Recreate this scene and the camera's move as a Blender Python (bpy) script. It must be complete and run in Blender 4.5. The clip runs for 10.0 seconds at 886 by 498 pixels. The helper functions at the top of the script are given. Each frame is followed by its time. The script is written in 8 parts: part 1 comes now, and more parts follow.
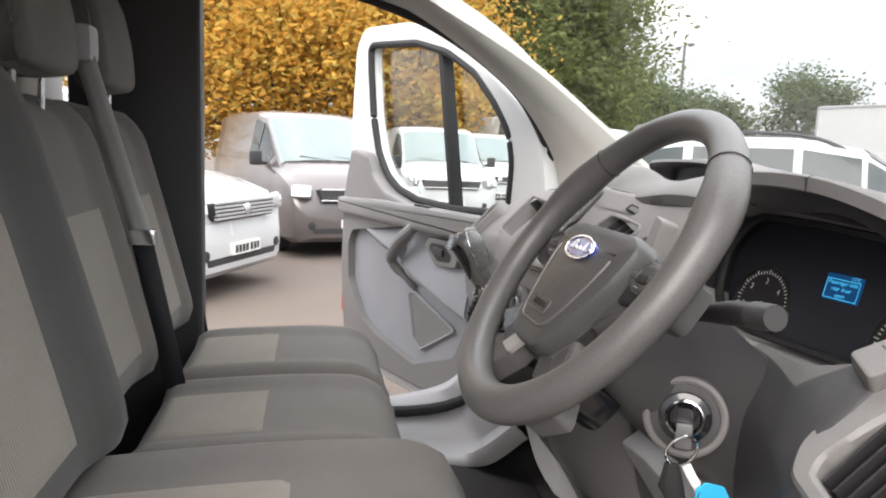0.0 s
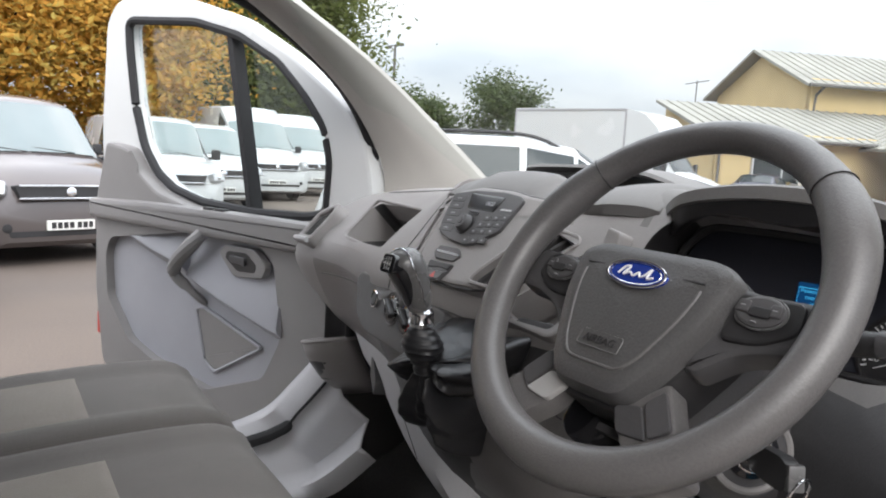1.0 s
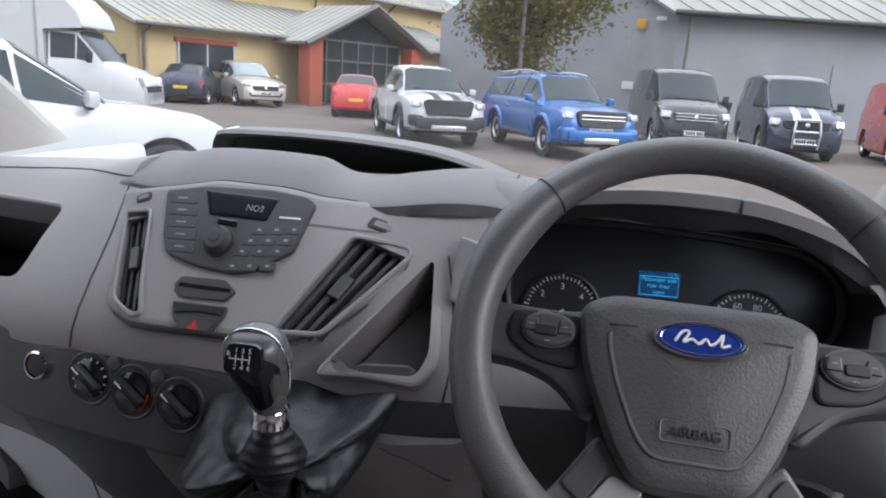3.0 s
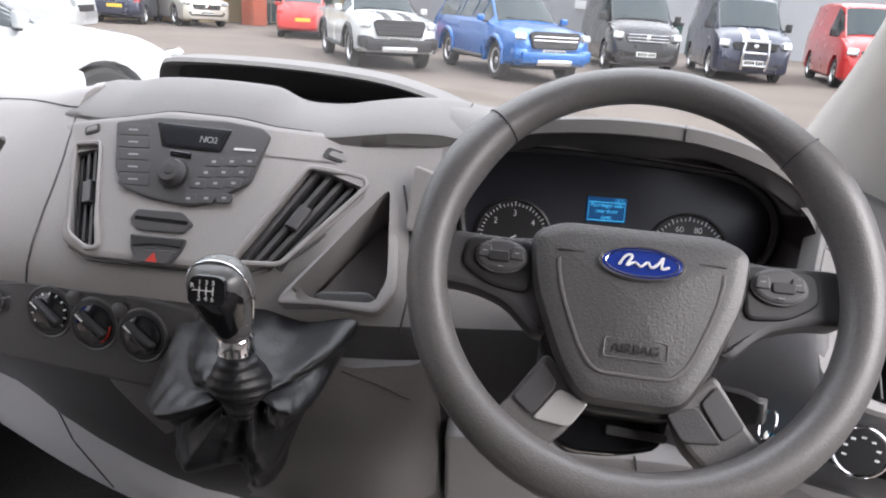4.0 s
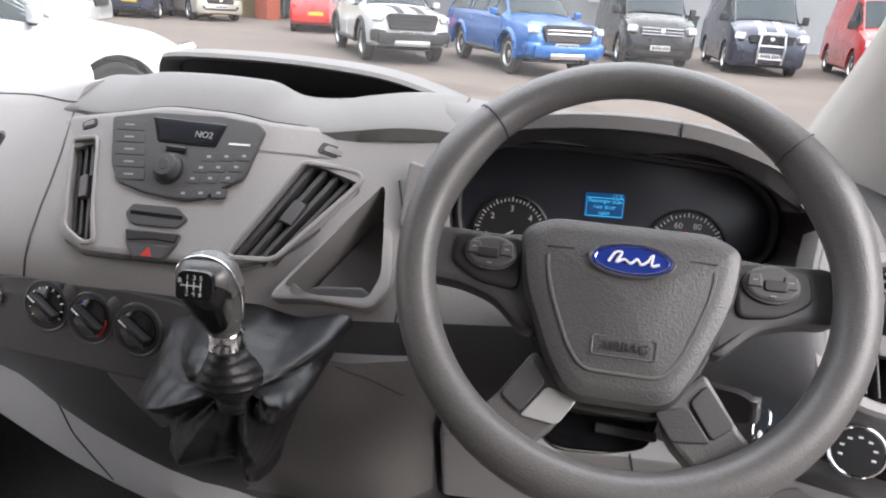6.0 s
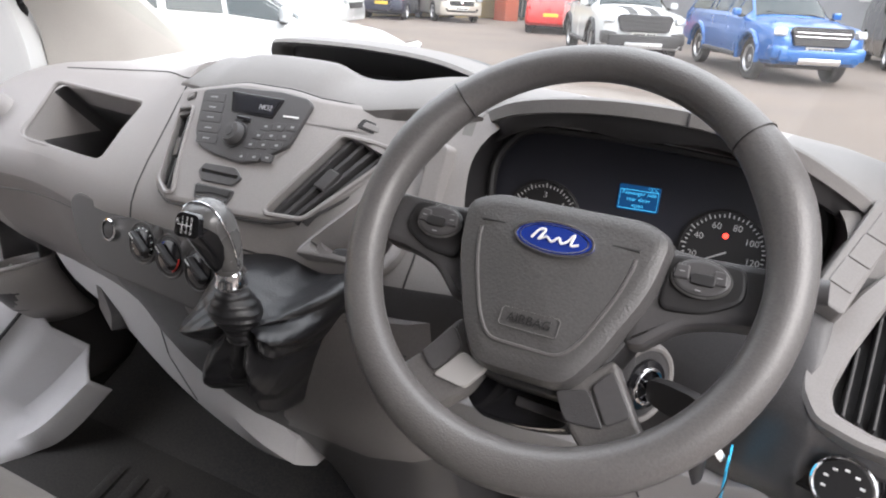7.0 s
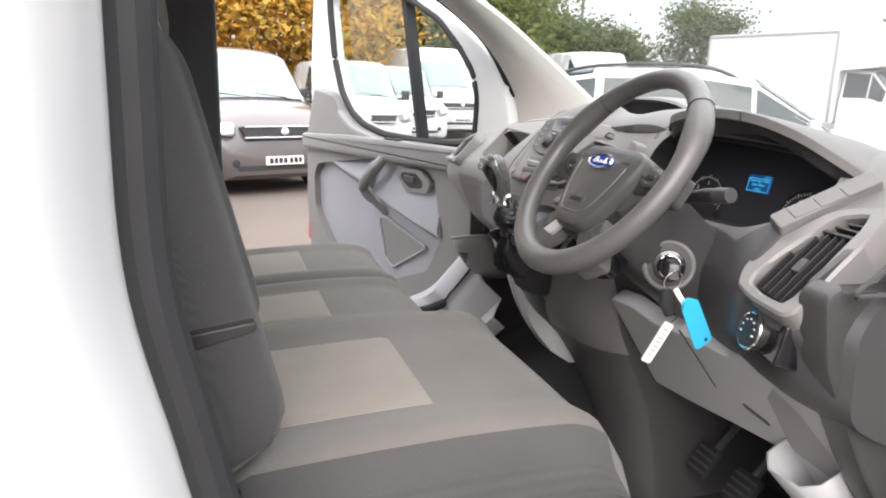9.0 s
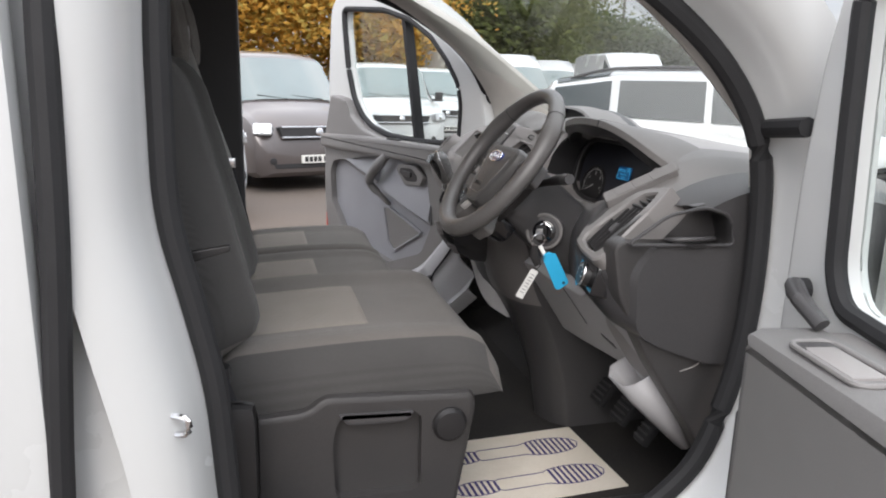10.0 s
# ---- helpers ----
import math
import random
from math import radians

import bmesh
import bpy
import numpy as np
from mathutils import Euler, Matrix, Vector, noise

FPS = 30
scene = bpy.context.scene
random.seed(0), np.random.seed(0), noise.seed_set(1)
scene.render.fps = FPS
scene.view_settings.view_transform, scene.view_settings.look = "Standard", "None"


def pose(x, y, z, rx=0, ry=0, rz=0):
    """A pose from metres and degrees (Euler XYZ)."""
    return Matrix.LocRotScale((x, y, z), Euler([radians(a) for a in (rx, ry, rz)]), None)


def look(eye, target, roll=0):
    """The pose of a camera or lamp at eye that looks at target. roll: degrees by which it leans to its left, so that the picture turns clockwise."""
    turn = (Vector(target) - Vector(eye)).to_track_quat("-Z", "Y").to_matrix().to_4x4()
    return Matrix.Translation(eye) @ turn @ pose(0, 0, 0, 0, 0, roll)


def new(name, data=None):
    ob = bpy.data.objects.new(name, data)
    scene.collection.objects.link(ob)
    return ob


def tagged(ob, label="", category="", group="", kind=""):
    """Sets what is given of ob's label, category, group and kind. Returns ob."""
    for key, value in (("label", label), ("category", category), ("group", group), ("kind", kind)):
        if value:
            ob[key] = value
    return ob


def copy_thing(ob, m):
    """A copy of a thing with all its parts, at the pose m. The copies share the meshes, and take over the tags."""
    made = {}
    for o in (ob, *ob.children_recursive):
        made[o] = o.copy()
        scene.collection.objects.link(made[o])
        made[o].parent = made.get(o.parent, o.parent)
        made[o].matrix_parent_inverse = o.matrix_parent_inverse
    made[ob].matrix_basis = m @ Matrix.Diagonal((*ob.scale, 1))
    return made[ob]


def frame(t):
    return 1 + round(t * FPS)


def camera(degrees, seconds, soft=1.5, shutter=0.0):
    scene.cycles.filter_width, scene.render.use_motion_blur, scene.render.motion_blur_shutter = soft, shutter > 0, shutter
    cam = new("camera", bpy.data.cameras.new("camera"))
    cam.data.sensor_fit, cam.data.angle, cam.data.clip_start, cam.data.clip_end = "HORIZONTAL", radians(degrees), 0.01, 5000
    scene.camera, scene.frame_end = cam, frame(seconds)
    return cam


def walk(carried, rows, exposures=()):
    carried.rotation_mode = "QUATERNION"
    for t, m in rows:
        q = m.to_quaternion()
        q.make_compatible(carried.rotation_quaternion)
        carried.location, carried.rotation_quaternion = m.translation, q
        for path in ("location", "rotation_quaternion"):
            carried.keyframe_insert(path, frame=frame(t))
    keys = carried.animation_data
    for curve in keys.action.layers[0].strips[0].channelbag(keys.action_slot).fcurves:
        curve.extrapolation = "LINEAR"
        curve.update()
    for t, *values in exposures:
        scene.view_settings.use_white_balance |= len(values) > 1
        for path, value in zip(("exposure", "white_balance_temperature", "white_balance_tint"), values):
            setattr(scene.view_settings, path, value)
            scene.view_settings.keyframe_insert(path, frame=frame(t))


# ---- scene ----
# ---- camera ----
cam = camera(64.2, 10.0, soft=2.0)
PATH = [
    (0, (1.123, -0.276, 1.446), (-0.824, 0.09, 1.173), 2.3),
    (0.5, (1.004, -0.406, 1.448), (-0.835, 0.334, 1.185), 2.9),
    (1, (0.876, -0.495, 1.449), (-0.781, 0.595, 1.193), 3.1),
    (1.5, (0.707, -0.51, 1.461), (-0.707, 0.882, 1.212), 3.3),
    (2, (0.522, -0.511, 1.497), (-0.591, 1.134, 1.257), 3.4),
    (2.5, (0.397, -0.518, 1.536), (-0.36, 1.308, 1.23), 3.8),
    (3, (0.363, -0.535, 1.533), (-0.039, 1.367, 1.064), 3.7),
    (3.2, (0.363, -0.537, 1.535), (0.035, 1.347, 0.951), 3.8),
    (4.5, (0.367, -0.56, 1.545), (0.122, 1.308, 0.875), 4.0),
    (5, (0.37, -0.559, 1.547), (0.128, 1.308, 0.872), 3.9),
    (5.5, (0.37, -0.559, 1.546), (0.134, 1.309, 0.87), 3.9),
    (5.7, (0.37, -0.556, 1.544), (0.138, 1.312, 0.867), 3.9),
    (6.8, (0.546, -0.52, 1.544), (-0.186, 1.202, 0.838), 3.3),
    (7, (0.616, -0.517, 1.543), (-0.244, 1.143, 0.831), 3.1),
    (7.5, (0.818, -0.519, 1.505), (-0.335, 0.95, 0.789), 3.1),
    (8, (0.987, -0.497, 1.467), (-0.431, 0.736, 0.782), 2.1),
    (8.5, (1.17, -0.511, 1.449), (-0.513, 0.443, 0.944), 1.7),
    (9, (1.417, -0.582, 1.462), (-0.434, 0.031, 1.014), 1.4),
    (9.5, (1.695, -0.568, 1.5), (-0.188, -0.064, 1.051), 1.0),
    (10, (1.896, -0.508, 1.5), (0.013, -0.005, 1.049), 1.3),
]
walk(cam, [(t, look(eye, target, roll)) for t, eye, target, roll in PATH],
     exposures=[(0, 1.5, 6850, 12), (0.5, 1.3, 6750, 12), (1.0, 1.2, 6550, 11), (2.0, 0.92, 6150, 13), (2.5, 0.95, 6150, 14), (3.0, 0.98, 6150, 14), (3.2, 1.15, 6200, 14), (4.5, 1.68, 6600, 14), (5.7, 1.68, 6600, 14), (6.8, 1.75, 6600, 13), (7.5, 1.8, 6850, 14), (8.0, 1.82, 6900, 14), (8.5, 1.75, 6850, 14), (9.0, 1.75, 6800, 13), (9.5, 1.25, 6750, 12), (10, 0.9, 6650, 12)])

# ---- sky and sun ----
world = bpy.data.worlds.new("overcast_sky")
scene.world = world
world.use_nodes = True
wn, wl = world.node_tree.nodes, world.node_tree.links
wn.clear()
w_out = wn.new("ShaderNodeOutputWorld")
w_bg = wn.new("ShaderNodeBackground")
w_sky = wn.new("ShaderNodeTexSky")
w_sky.sky_type, w_sky.sun_disc = "NISHITA", False
w_sky.sun_elevation, w_sky.sun_rotation = radians(35), radians(115)
w_co = wn.new("ShaderNodeTexCoord")
w_map = wn.new("ShaderNodeMapping")
w_map.inputs["Scale"].default_value = (1.0, 1.0, 3.0)
w_noise = wn.new("ShaderNodeTexNoise")
w_noise.inputs["Scale"].default_value, w_noise.inputs["Detail"].default_value = 2.2, 5.0
w_ramp = wn.new("ShaderNodeValToRGB")
w_ramp.color_ramp.elements[0].position, w_ramp.color_ramp.elements[0].color = 0.3, (6.0, 6.6, 7.4, 1)
w_ramp.color_ramp.elements[1].position, w_ramp.color_ramp.elements[1].color = 0.7, (11.0, 11.0, 11.2, 1)
w_mix = wn.new("ShaderNodeMix")
w_mix.data_type = "RGBA"
w_mix.inputs["Factor"].default_value = 0.88
wl.new(w_co.outputs["Generated"], w_map.inputs["Vector"])
wl.new(w_map.outputs["Vector"], w_noise.inputs["Vector"])
wl.new(w_noise.outputs["Fac"], w_ramp.inputs["Fac"])
wl.new(w_sky.outputs["Color"], w_mix.inputs["A"])
wl.new(w_ramp.outputs["Color"], w_mix.inputs["B"])
# an overcast sky is brightest overhead
w_sep = wn.new("ShaderNodeSeparateXYZ")
w_up = wn.new("ShaderNodeMapRange")
w_up.inputs["From Min"].default_value, w_up.inputs["From Max"].default_value = 0.0, 0.9
w_up.inputs["To Min"].default_value, w_up.inputs["To Max"].default_value = 0.30, 1.55
w_mul = wn.new("ShaderNodeMix")
w_mul.data_type, w_mul.blend_type = "RGBA", "MULTIPLY"
w_mul.inputs["Factor"].default_value = 1.0
wl.new(w_co.outputs["Generated"], w_sep.inputs["Vector"])
wl.new(w_sep.outputs["Z"], w_up.inputs["Value"])
wl.new(w_mix.outputs["Result"], w_mul.inputs["A"])
wl.new(w_up.outputs["Result"], w_mul.inputs["B"])
wl.new(w_mul.outputs["Result"], w_bg.inputs["Color"])
w_bg.inputs["Strength"].default_value = 0.125
wl.new(w_bg.outputs["Background"], w_out.inputs["Surface"])
sun = new("sun", bpy.data.lights.new("sun", "SUN"))
sun.data.energy, sun.data.angle, sun.data.color = 1.05, radians(40), (1.0, 0.97, 0.93)
sun.matrix_world = look((17, -8, 13), (0, 0, 0))

# ---- materials ----
def node_mat(name, base, rough=0.6, metal=0.0, grain=0.0, grain_scale=400.0, bump=0.0, bump_scale=600.0, wear=0.0, wear_scale=6.0, coat=0.0, spec=0.5, tint=None, alpha=1.0, per=0.0):
    """A surface with fine grain, broad stains and relief; scales are per metre."""
    m = bpy.data.materials.new(name)
    m.use_nodes = True
    n, l = m.node_tree.nodes, m.node_tree.links
    b = n["Principled BSDF"]
    b.inputs["Roughness"].default_value, b.inputs["Metallic"].default_value = rough, metal
    b.inputs["Specular IOR Level"].default_value = spec
    b.inputs["Coat Weight"].default_value, b.inputs["Coat Roughness"].default_value = coat, 0.05
    b.inputs["Base Color"].default_value = (*base, 1)
    co = n.new("ShaderNodeTexCoord")
    col = None
    dark = tint or tuple(c * 0.55 for c in base)

    def layer(scale, amount, detail, prev):
        t = n.new("ShaderNodeTexNoise")
        t.inputs["Scale"].default_value, t.inputs["Detail"].default_value = scale, detail
        l.new(co.outputs["Object"], t.inputs["Vector"])
        r = n.new("ShaderNodeMapRange")
        r.inputs["From Min"].default_value, r.inputs["From Max"].default_value = 0.35, 0.7
        r.inputs["To Min"].default_value, r.inputs["To Max"].default_value = 0.0, amount
        l.new(t.outputs["Fac"], r.inputs["Value"])
        x = n.new("ShaderNodeMix")
        x.data_type = "RGBA"
        if prev:
            l.new(prev, x.inputs["A"])
        else:
            x.inputs["A"].default_value = (*base, 1)
        x.inputs["B"].default_value = (*dark, 1)
        l.new(r.outputs["Result"], x.inputs["Factor"])
        return x.outputs["Result"], t.outputs["Fac"]

    if grain:
        col, _ = layer(grain_scale, grain, 2.0, col)
    if wear:
        col, fac = layer(wear_scale, wear, 6.0, col)
        r = n.new("ShaderNodeMapRange")
        r.inputs["To Min"].default_value, r.inputs["To Max"].default_value = rough - 0.08, min(1.0, rough + 0.1)
        l.new(fac, r.inputs["Value"])
        l.new(r.outputs["Result"], b.inputs["Roughness"])
    if per:
        info = n.new("ShaderNodeObjectInfo")
        hsv = n.new("ShaderNodeHueSaturation")
        r = n.new("ShaderNodeMapRange")
        r.inputs["To Min"].default_value, r.inputs["To Max"].default_value = 1 - per, 1 + per
        l.new(info.outputs["Random"], r.inputs["Value"])
        l.new(r.outputs["Result"], hsv.inputs["Value"])
        if col:
            l.new(col, hsv.inputs["Color"])
        else:
            hsv.inputs["Color"].default_value = (*base, 1)
        col = hsv.outputs["Color"]
    if col:
        l.new(col, b.inputs["Base Color"])
    if bump:
        t = n.new("ShaderNodeTexNoise")
        t.inputs["Scale"].default_value, t.inputs["Detail"].default_value = bump_scale, 2.0
        l.new(co.outputs["Object"], t.inputs["Vector"])
        k = n.new("ShaderNodeBump")
        k.inputs["Strength"].default_value, k.inputs["Distance"].default_value = bump, 0.001 * 400 / bump_scale
        l.new(t.outputs["Fac"], k.inputs["Height"])
        l.new(k.outputs["Normal"], b.inputs["Normal"])
    return m


def fabric_mat(name, base, rib, rib_scale, axis):
    """Woven seat cloth: fine weave, and ribs along one direction."""
    m = node_mat(name, base, 0.95, grain=0.5, grain_scale=900, wear=0.25, wear_scale=9, spec=0.15)
    n, l = m.node_tree.nodes, m.node_tree.links
    b = n["Principled BSDF"]
    b.inputs["Sheen Weight"].default_value = 0.15
    co = n.new("ShaderNodeTexCoord")
    w = n.new("ShaderNodeTexWave")
    w.bands_direction = axis
    w.inputs["Scale"].default_value = rib_scale
    w.inputs["Distortion"].default_value = 0.6
    w.inputs["Detail Scale"].default_value = 20
    t = n.new("ShaderNodeTexNoise")
    t.inputs["Scale"].default_value = 1100
    add = n.new("ShaderNodeMath")
    add.operation = "ADD"
    k = n.new("ShaderNodeBump")
    k.inputs["Strength"].default_value, k.inputs["Distance"].default_value = rib, 0.0012
    l.new(co.outputs["Object"], w.inputs["Vector"])
    l.new(co.outputs["Object"], t.inputs["Vector"])
    l.new(w.outputs["Fac"], add.inputs[0])
    l.new(t.outputs["Fac"], add.inputs[1])
    l.new(add.outputs["Value"], k.inputs["Height"])
    l.new(k.outputs["Normal"], b.inputs["Normal"])
    src = b.inputs["Base Color"].links[0].from_socket
    shade = n.new("ShaderNodeMapRange")
    shade.inputs["To Min"].default_value, shade.inputs["To Max"].default_value = 1 - 0.5 * rib, 1 + 0.15 * rib
    mul = n.new("ShaderNodeMix")
    mul.data_type, mul.blend_type = "RGBA", "MULTIPLY"
    mul.inputs["Factor"].default_value = 1.0
    l.new(w.outputs["Fac"], shade.inputs["Value"])
    l.new(src, mul.inputs["A"])
    l.new(shade.outputs["Result"], mul.inputs["B"])
    l.new(mul.outputs["Result"], b.inputs["Base Color"])
    return m


def glass_mat(name, tint, strength=0.9, rough=0.0):
    """Thin clear pane: mostly see-through, with a mirror's gloss at grazing angles."""
    m = bpy.data.materials.new(name)
    m.use_nodes = True
    n, l = m.node_tree.nodes, m.node_tree.links
    n.clear()
    out = n.new("ShaderNodeOutputMaterial")
    tr = n.new("ShaderNodeBsdfTransparent")
    tr.inputs["Color"].default_value = (*tint, 1)
    gl = n.new("ShaderNodeBsdfGlossy")
    gl.inputs["Roughness"].default_value = rough
    fr = n.new("ShaderNodeLayerWeight")
    pw = n.new("ShaderNodeMath")
    pw.operation = "POWER"
    pw.inputs[1].default_value = 4.5
    mul = n.new("ShaderNodeMath")
    mul.operation = "MULTIPLY_ADD"
    mul.inputs[1].default_value, mul.inputs[2].default_value = strength, 0.035
    mix = n.new("ShaderNodeMixShader")
    l.new(fr.outputs["Facing"], pw.inputs[0])
    l.new(pw.outputs["Value"], mul.inputs[0])
    l.new(mul.outputs["Value"], mix.inputs["Fac"])
    l.new(tr.outputs["BSDF"], mix.inputs[1])
    l.new(gl.outputs["BSDF"], mix.inputs[2])
    l.new(mix.outputs["Shader"], out.inputs["Surface"])
    return m


def glow_mat(name, colour, strength):
    m = bpy.data.materials.new(name)
    m.use_nodes = True
    b = m.node_tree.nodes["Principled BSDF"]
    b.inputs["Base Color"].default_value = (*[c * 0.2 for c in colour], 1)
    b.inputs["Emission Color"].default_value, b.inputs["Emission Strength"].default_value = (*colour, 1), strength
    b.inputs["Roughness"].default_value = 0.3
    return m


M = {}
M["dash"] = node_mat("dash_grey_plastic", (0.30, 0.282, 0.276), 0.52, grain=0.25, grain_scale=700, bump=0.35, bump_scale=900, wear=0.12, wear_scale=5)
M["dash_top"] = node_mat("dash_top_plastic", (0.185, 0.176, 0.172), 0.62, grain=0.3, grain_scale=700, bump=0.4, bump_scale=900, wear=0.15, wear_scale=4)
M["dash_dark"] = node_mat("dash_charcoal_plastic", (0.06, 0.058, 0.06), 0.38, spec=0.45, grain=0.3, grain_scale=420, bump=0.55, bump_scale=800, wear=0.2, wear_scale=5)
M["kick"] = node_mat("near_black_trim_plastic", (0.042, 0.04, 0.041), 0.36, spec=0.6, grain=0.3, grain_scale=500, bump=0.7, bump_scale=500, wear=0.3, wear_scale=5, tint=(0.075, 0.07, 0.068))
M["vent_grey"] = node_mat("satin_grey_vent_plastic", (0.22, 0.209, 0.205), 0.4, grain=0.25, grain_scale=600, bump=0.3, bump_scale=800, wear=0.15, wear_scale=6)
M["bulkhead"] = node_mat("pale_grey_painted_steel", (0.5, 0.5, 0.5), 0.5, wear=0.15, wear_scale=4)
M["console"] = node_mat("console_grey_plastic", (0.165, 0.154, 0.152), 0.38, spec=0.6, grain=0.3, grain_scale=420, bump=0.55, bump_scale=800, wear=0.2, wear_scale=5)
M["black"] = node_mat("black_plastic", (0.024, 0.023, 0.024), 0.42, grain=0.2, wear=0.2, wear_scale=12)
M["gloss_black"] = node_mat("gloss_black_plastic", (0.01, 0.01, 0.012), 0.12, coat=0.5, wear=0.1, wear_scale=15)
M["cluster"] = node_mat("dark_cluster_plastic", (0.03, 0.031, 0.04), 0.3, wear=0.1, wear_scale=15)
M["wheel_cover"] = node_mat("grained_airbag_rubber", (0.080, 0.077, 0.077), 0.40, spec=0.6, grain=0.45, grain_scale=420, bump=0.5, bump_scale=480, wear=0.25, wear_scale=8)
M["radio"] = node_mat("radio_grey_plastic", (0.072, 0.069, 0.071), 0.38, grain=0.2, wear=0.15, wear_scale=14)
M["light_panel"] = node_mat("pale_grey_plastic", (0.46, 0.455, 0.465), 0.5, grain=0.2, grain_scale=600, bump=0.3, bump_scale=800, wear=0.15, wear_scale=5)
M["silver"] = node_mat("silver_painted_plastic", (0.5, 0.49, 0.48), 0.32, 0.35, wear=0.1, wear_scale=20)
M["chrome"] = node_mat("chrome", (0.8, 0.8, 0.82), 0.08, 1.0, wear=0.1, wear_scale=40)
M["wheel"] = node_mat("steering_wheel_rubber", (0.125, 0.119, 0.117), 0.34, spec=0.6, grain=0.4, grain_scale=400, bump=0.45, bump_scale=600, wear=0.25, wear_scale=8)
M["knob_satin"] = node_mat("satin_grey_plastic", (0.12, 0.118, 0.118), 0.26, 0.1, wear=0.2, wear_scale=30)
M["leather"] = node_mat("black_leatherette", (0.016, 0.016, 0.018), 0.36, spec=0.42, grain=0.2, bump=0.4, bump_scale=350, wear=0.2, wear_scale=14)
M["cloth"] = fabric_mat("charcoal_seat_cloth", (0.185, 0.17, 0.158), 0.25, 180, "X")
M["cloth_side"] = fabric_mat("seat_cloth_darker_tone", (0.09, 0.087, 0.085), 0.2, 260, "X")
M["cloth_insert"] = fabric_mat("taupe_ribbed_seat_cloth", (0.33, 0.295, 0.262), 0.55, 62, "X")
M["trim"] = node_mat("pale_headliner_cloth", (0.48, 0.46, 0.43), 0.9, grain=0.3, grain_scale=900, bump=0.3, bump_scale=900, wear=0.12, wear_scale=4)
M["door_trim"] = node_mat("door_grey_plastic", (0.23, 0.22, 0.217), 0.45, grain=0.25, grain_scale=600, bump=0.4, bump_scale=800, wear=0.15, wear_scale=5)
M["door_grey"] = node_mat("dark_grey_door_plastic", (0.19, 0.185, 0.183), 0.5, grain=0.25, grain_scale=600, bump=0.4, bump_scale=800, wear=0.15, wear_scale=5)
M["door_pale"] = node_mat("pale_blue_grey_door_plastic", (0.34, 0.342, 0.365), 0.5, grain=0.2, grain_scale=600, bump=0.3, bump_scale=800, wear=0.2, wear_scale=5)
M["van_white"] = node_mat("white_van_paint", (0.6, 0.61, 0.61), 0.25, coat=0.6, wear=0.12, wear_scale=3, tint=(0.6, 0.6, 0.58))
M["rubber"] = node_mat("black_rubber_seal", (0.018, 0.018, 0.02), 0.7, grain=0.3, wear=0.3, wear_scale=10)
M["floor_rubber"] = node_mat("black_floor_rubber", (0.022, 0.022, 0.023), 0.8, spec=0.2, grain=0.4, grain_scale=200, bump=0.5, bump_scale=250, wear=0.4, wear_scale=6, tint=(0.06, 0.055, 0.05))
M["glass"] = glass_mat("clear_glass", (0.93, 0.96, 0.95))
M["belt"] = node_mat("black_seat_belt_webbing", (0.02, 0.02, 0.024), 0.8, grain=0.5, grain_scale=1200, bump=0.3, bump_scale=900)
M["belt_grey"] = node_mat("grey_seat_belt_webbing", (0.5, 0.5, 0.49), 0.75, grain=0.4, grain_scale=1200, bump=0.3, bump_scale=900)
M["red"] = node_mat("red_buckle_plastic", (0.5, 0.035, 0.025), 0.4, wear=0.1)
M["blue_badge"] = node_mat("blue_enamel", (0.012, 0.035, 0.24), 0.15, coat=0.8, wear=0.15, wear_scale=60)
M["white_mark"] = node_mat("white_print", (0.75, 0.75, 0.75), 0.5, wear=0.1, wear_scale=50)
M["grey_mark"] = node_mat("grey_print", (0.3, 0.3, 0.31), 0.5, wear=0.1, wear_scale=50)
M["screen_blue"] = glow_mat("blue_display_light", (0.004, 0.05, 0.15), 0.35)
M["screen_text"] = glow_mat("display_letters", (0.05, 0.42, 0.75), 0.45)
M["red_glow"] = glow_mat("red_warning_light", (1.0, 0.03, 0.02), 2.5)
M["screen_off"] = node_mat("dark_display", (0.012, 0.013, 0.018), 0.18, wear=0.1)
M["tag_blue"] = node_mat("cyan_key_tag_plastic", (0.03, 0.42, 0.72), 0.35, wear=0.1, wear_scale=40)
M["paper"] = node_mat("cream_paper_mat", (0.84, 0.78, 0.68), 0.9, grain=0.2, grain_scale=300, wear=0.3, wear_scale=9, tint=(0.5, 0.43, 0.34))
M["ink"] = node_mat("purple_ink", (0.06, 0.045, 0.16), 0.8, wear=0.2, wear_scale=60)
M["asphalt"] = node_mat("worn_asphalt", (0.15, 0.116, 0.093), 0.9, grain=0.55, grain_scale=60, bump=0.6, bump_scale=90, wear=0.5, wear_scale=0.35, tint=(0.075, 0.067, 0.062))
M["tyre"] = node_mat("tyre_rubber", (0.018, 0.018, 0.019), 0.8, grain=0.3, wear=0.4, wear_scale=8, tint=(0.05, 0.048, 0.045))
M["rim"] = node_mat("alloy_rim", (0.55, 0.55, 0.56), 0.3, 0.8, wear=0.2, wear_scale=15)
M["car_glass"] = node_mat("tinted_car_glass", (0.03, 0.04, 0.043), 0.06, coat=0.0, spec=0.3, wear=0.1, wear_scale=2)
M["car_glass_clear"] = node_mat("pale_green_windscreen", (0.1, 0.14, 0.14), 0.05, coat=1.0, spec=0.9, wear=0.3, wear_scale=1.5)
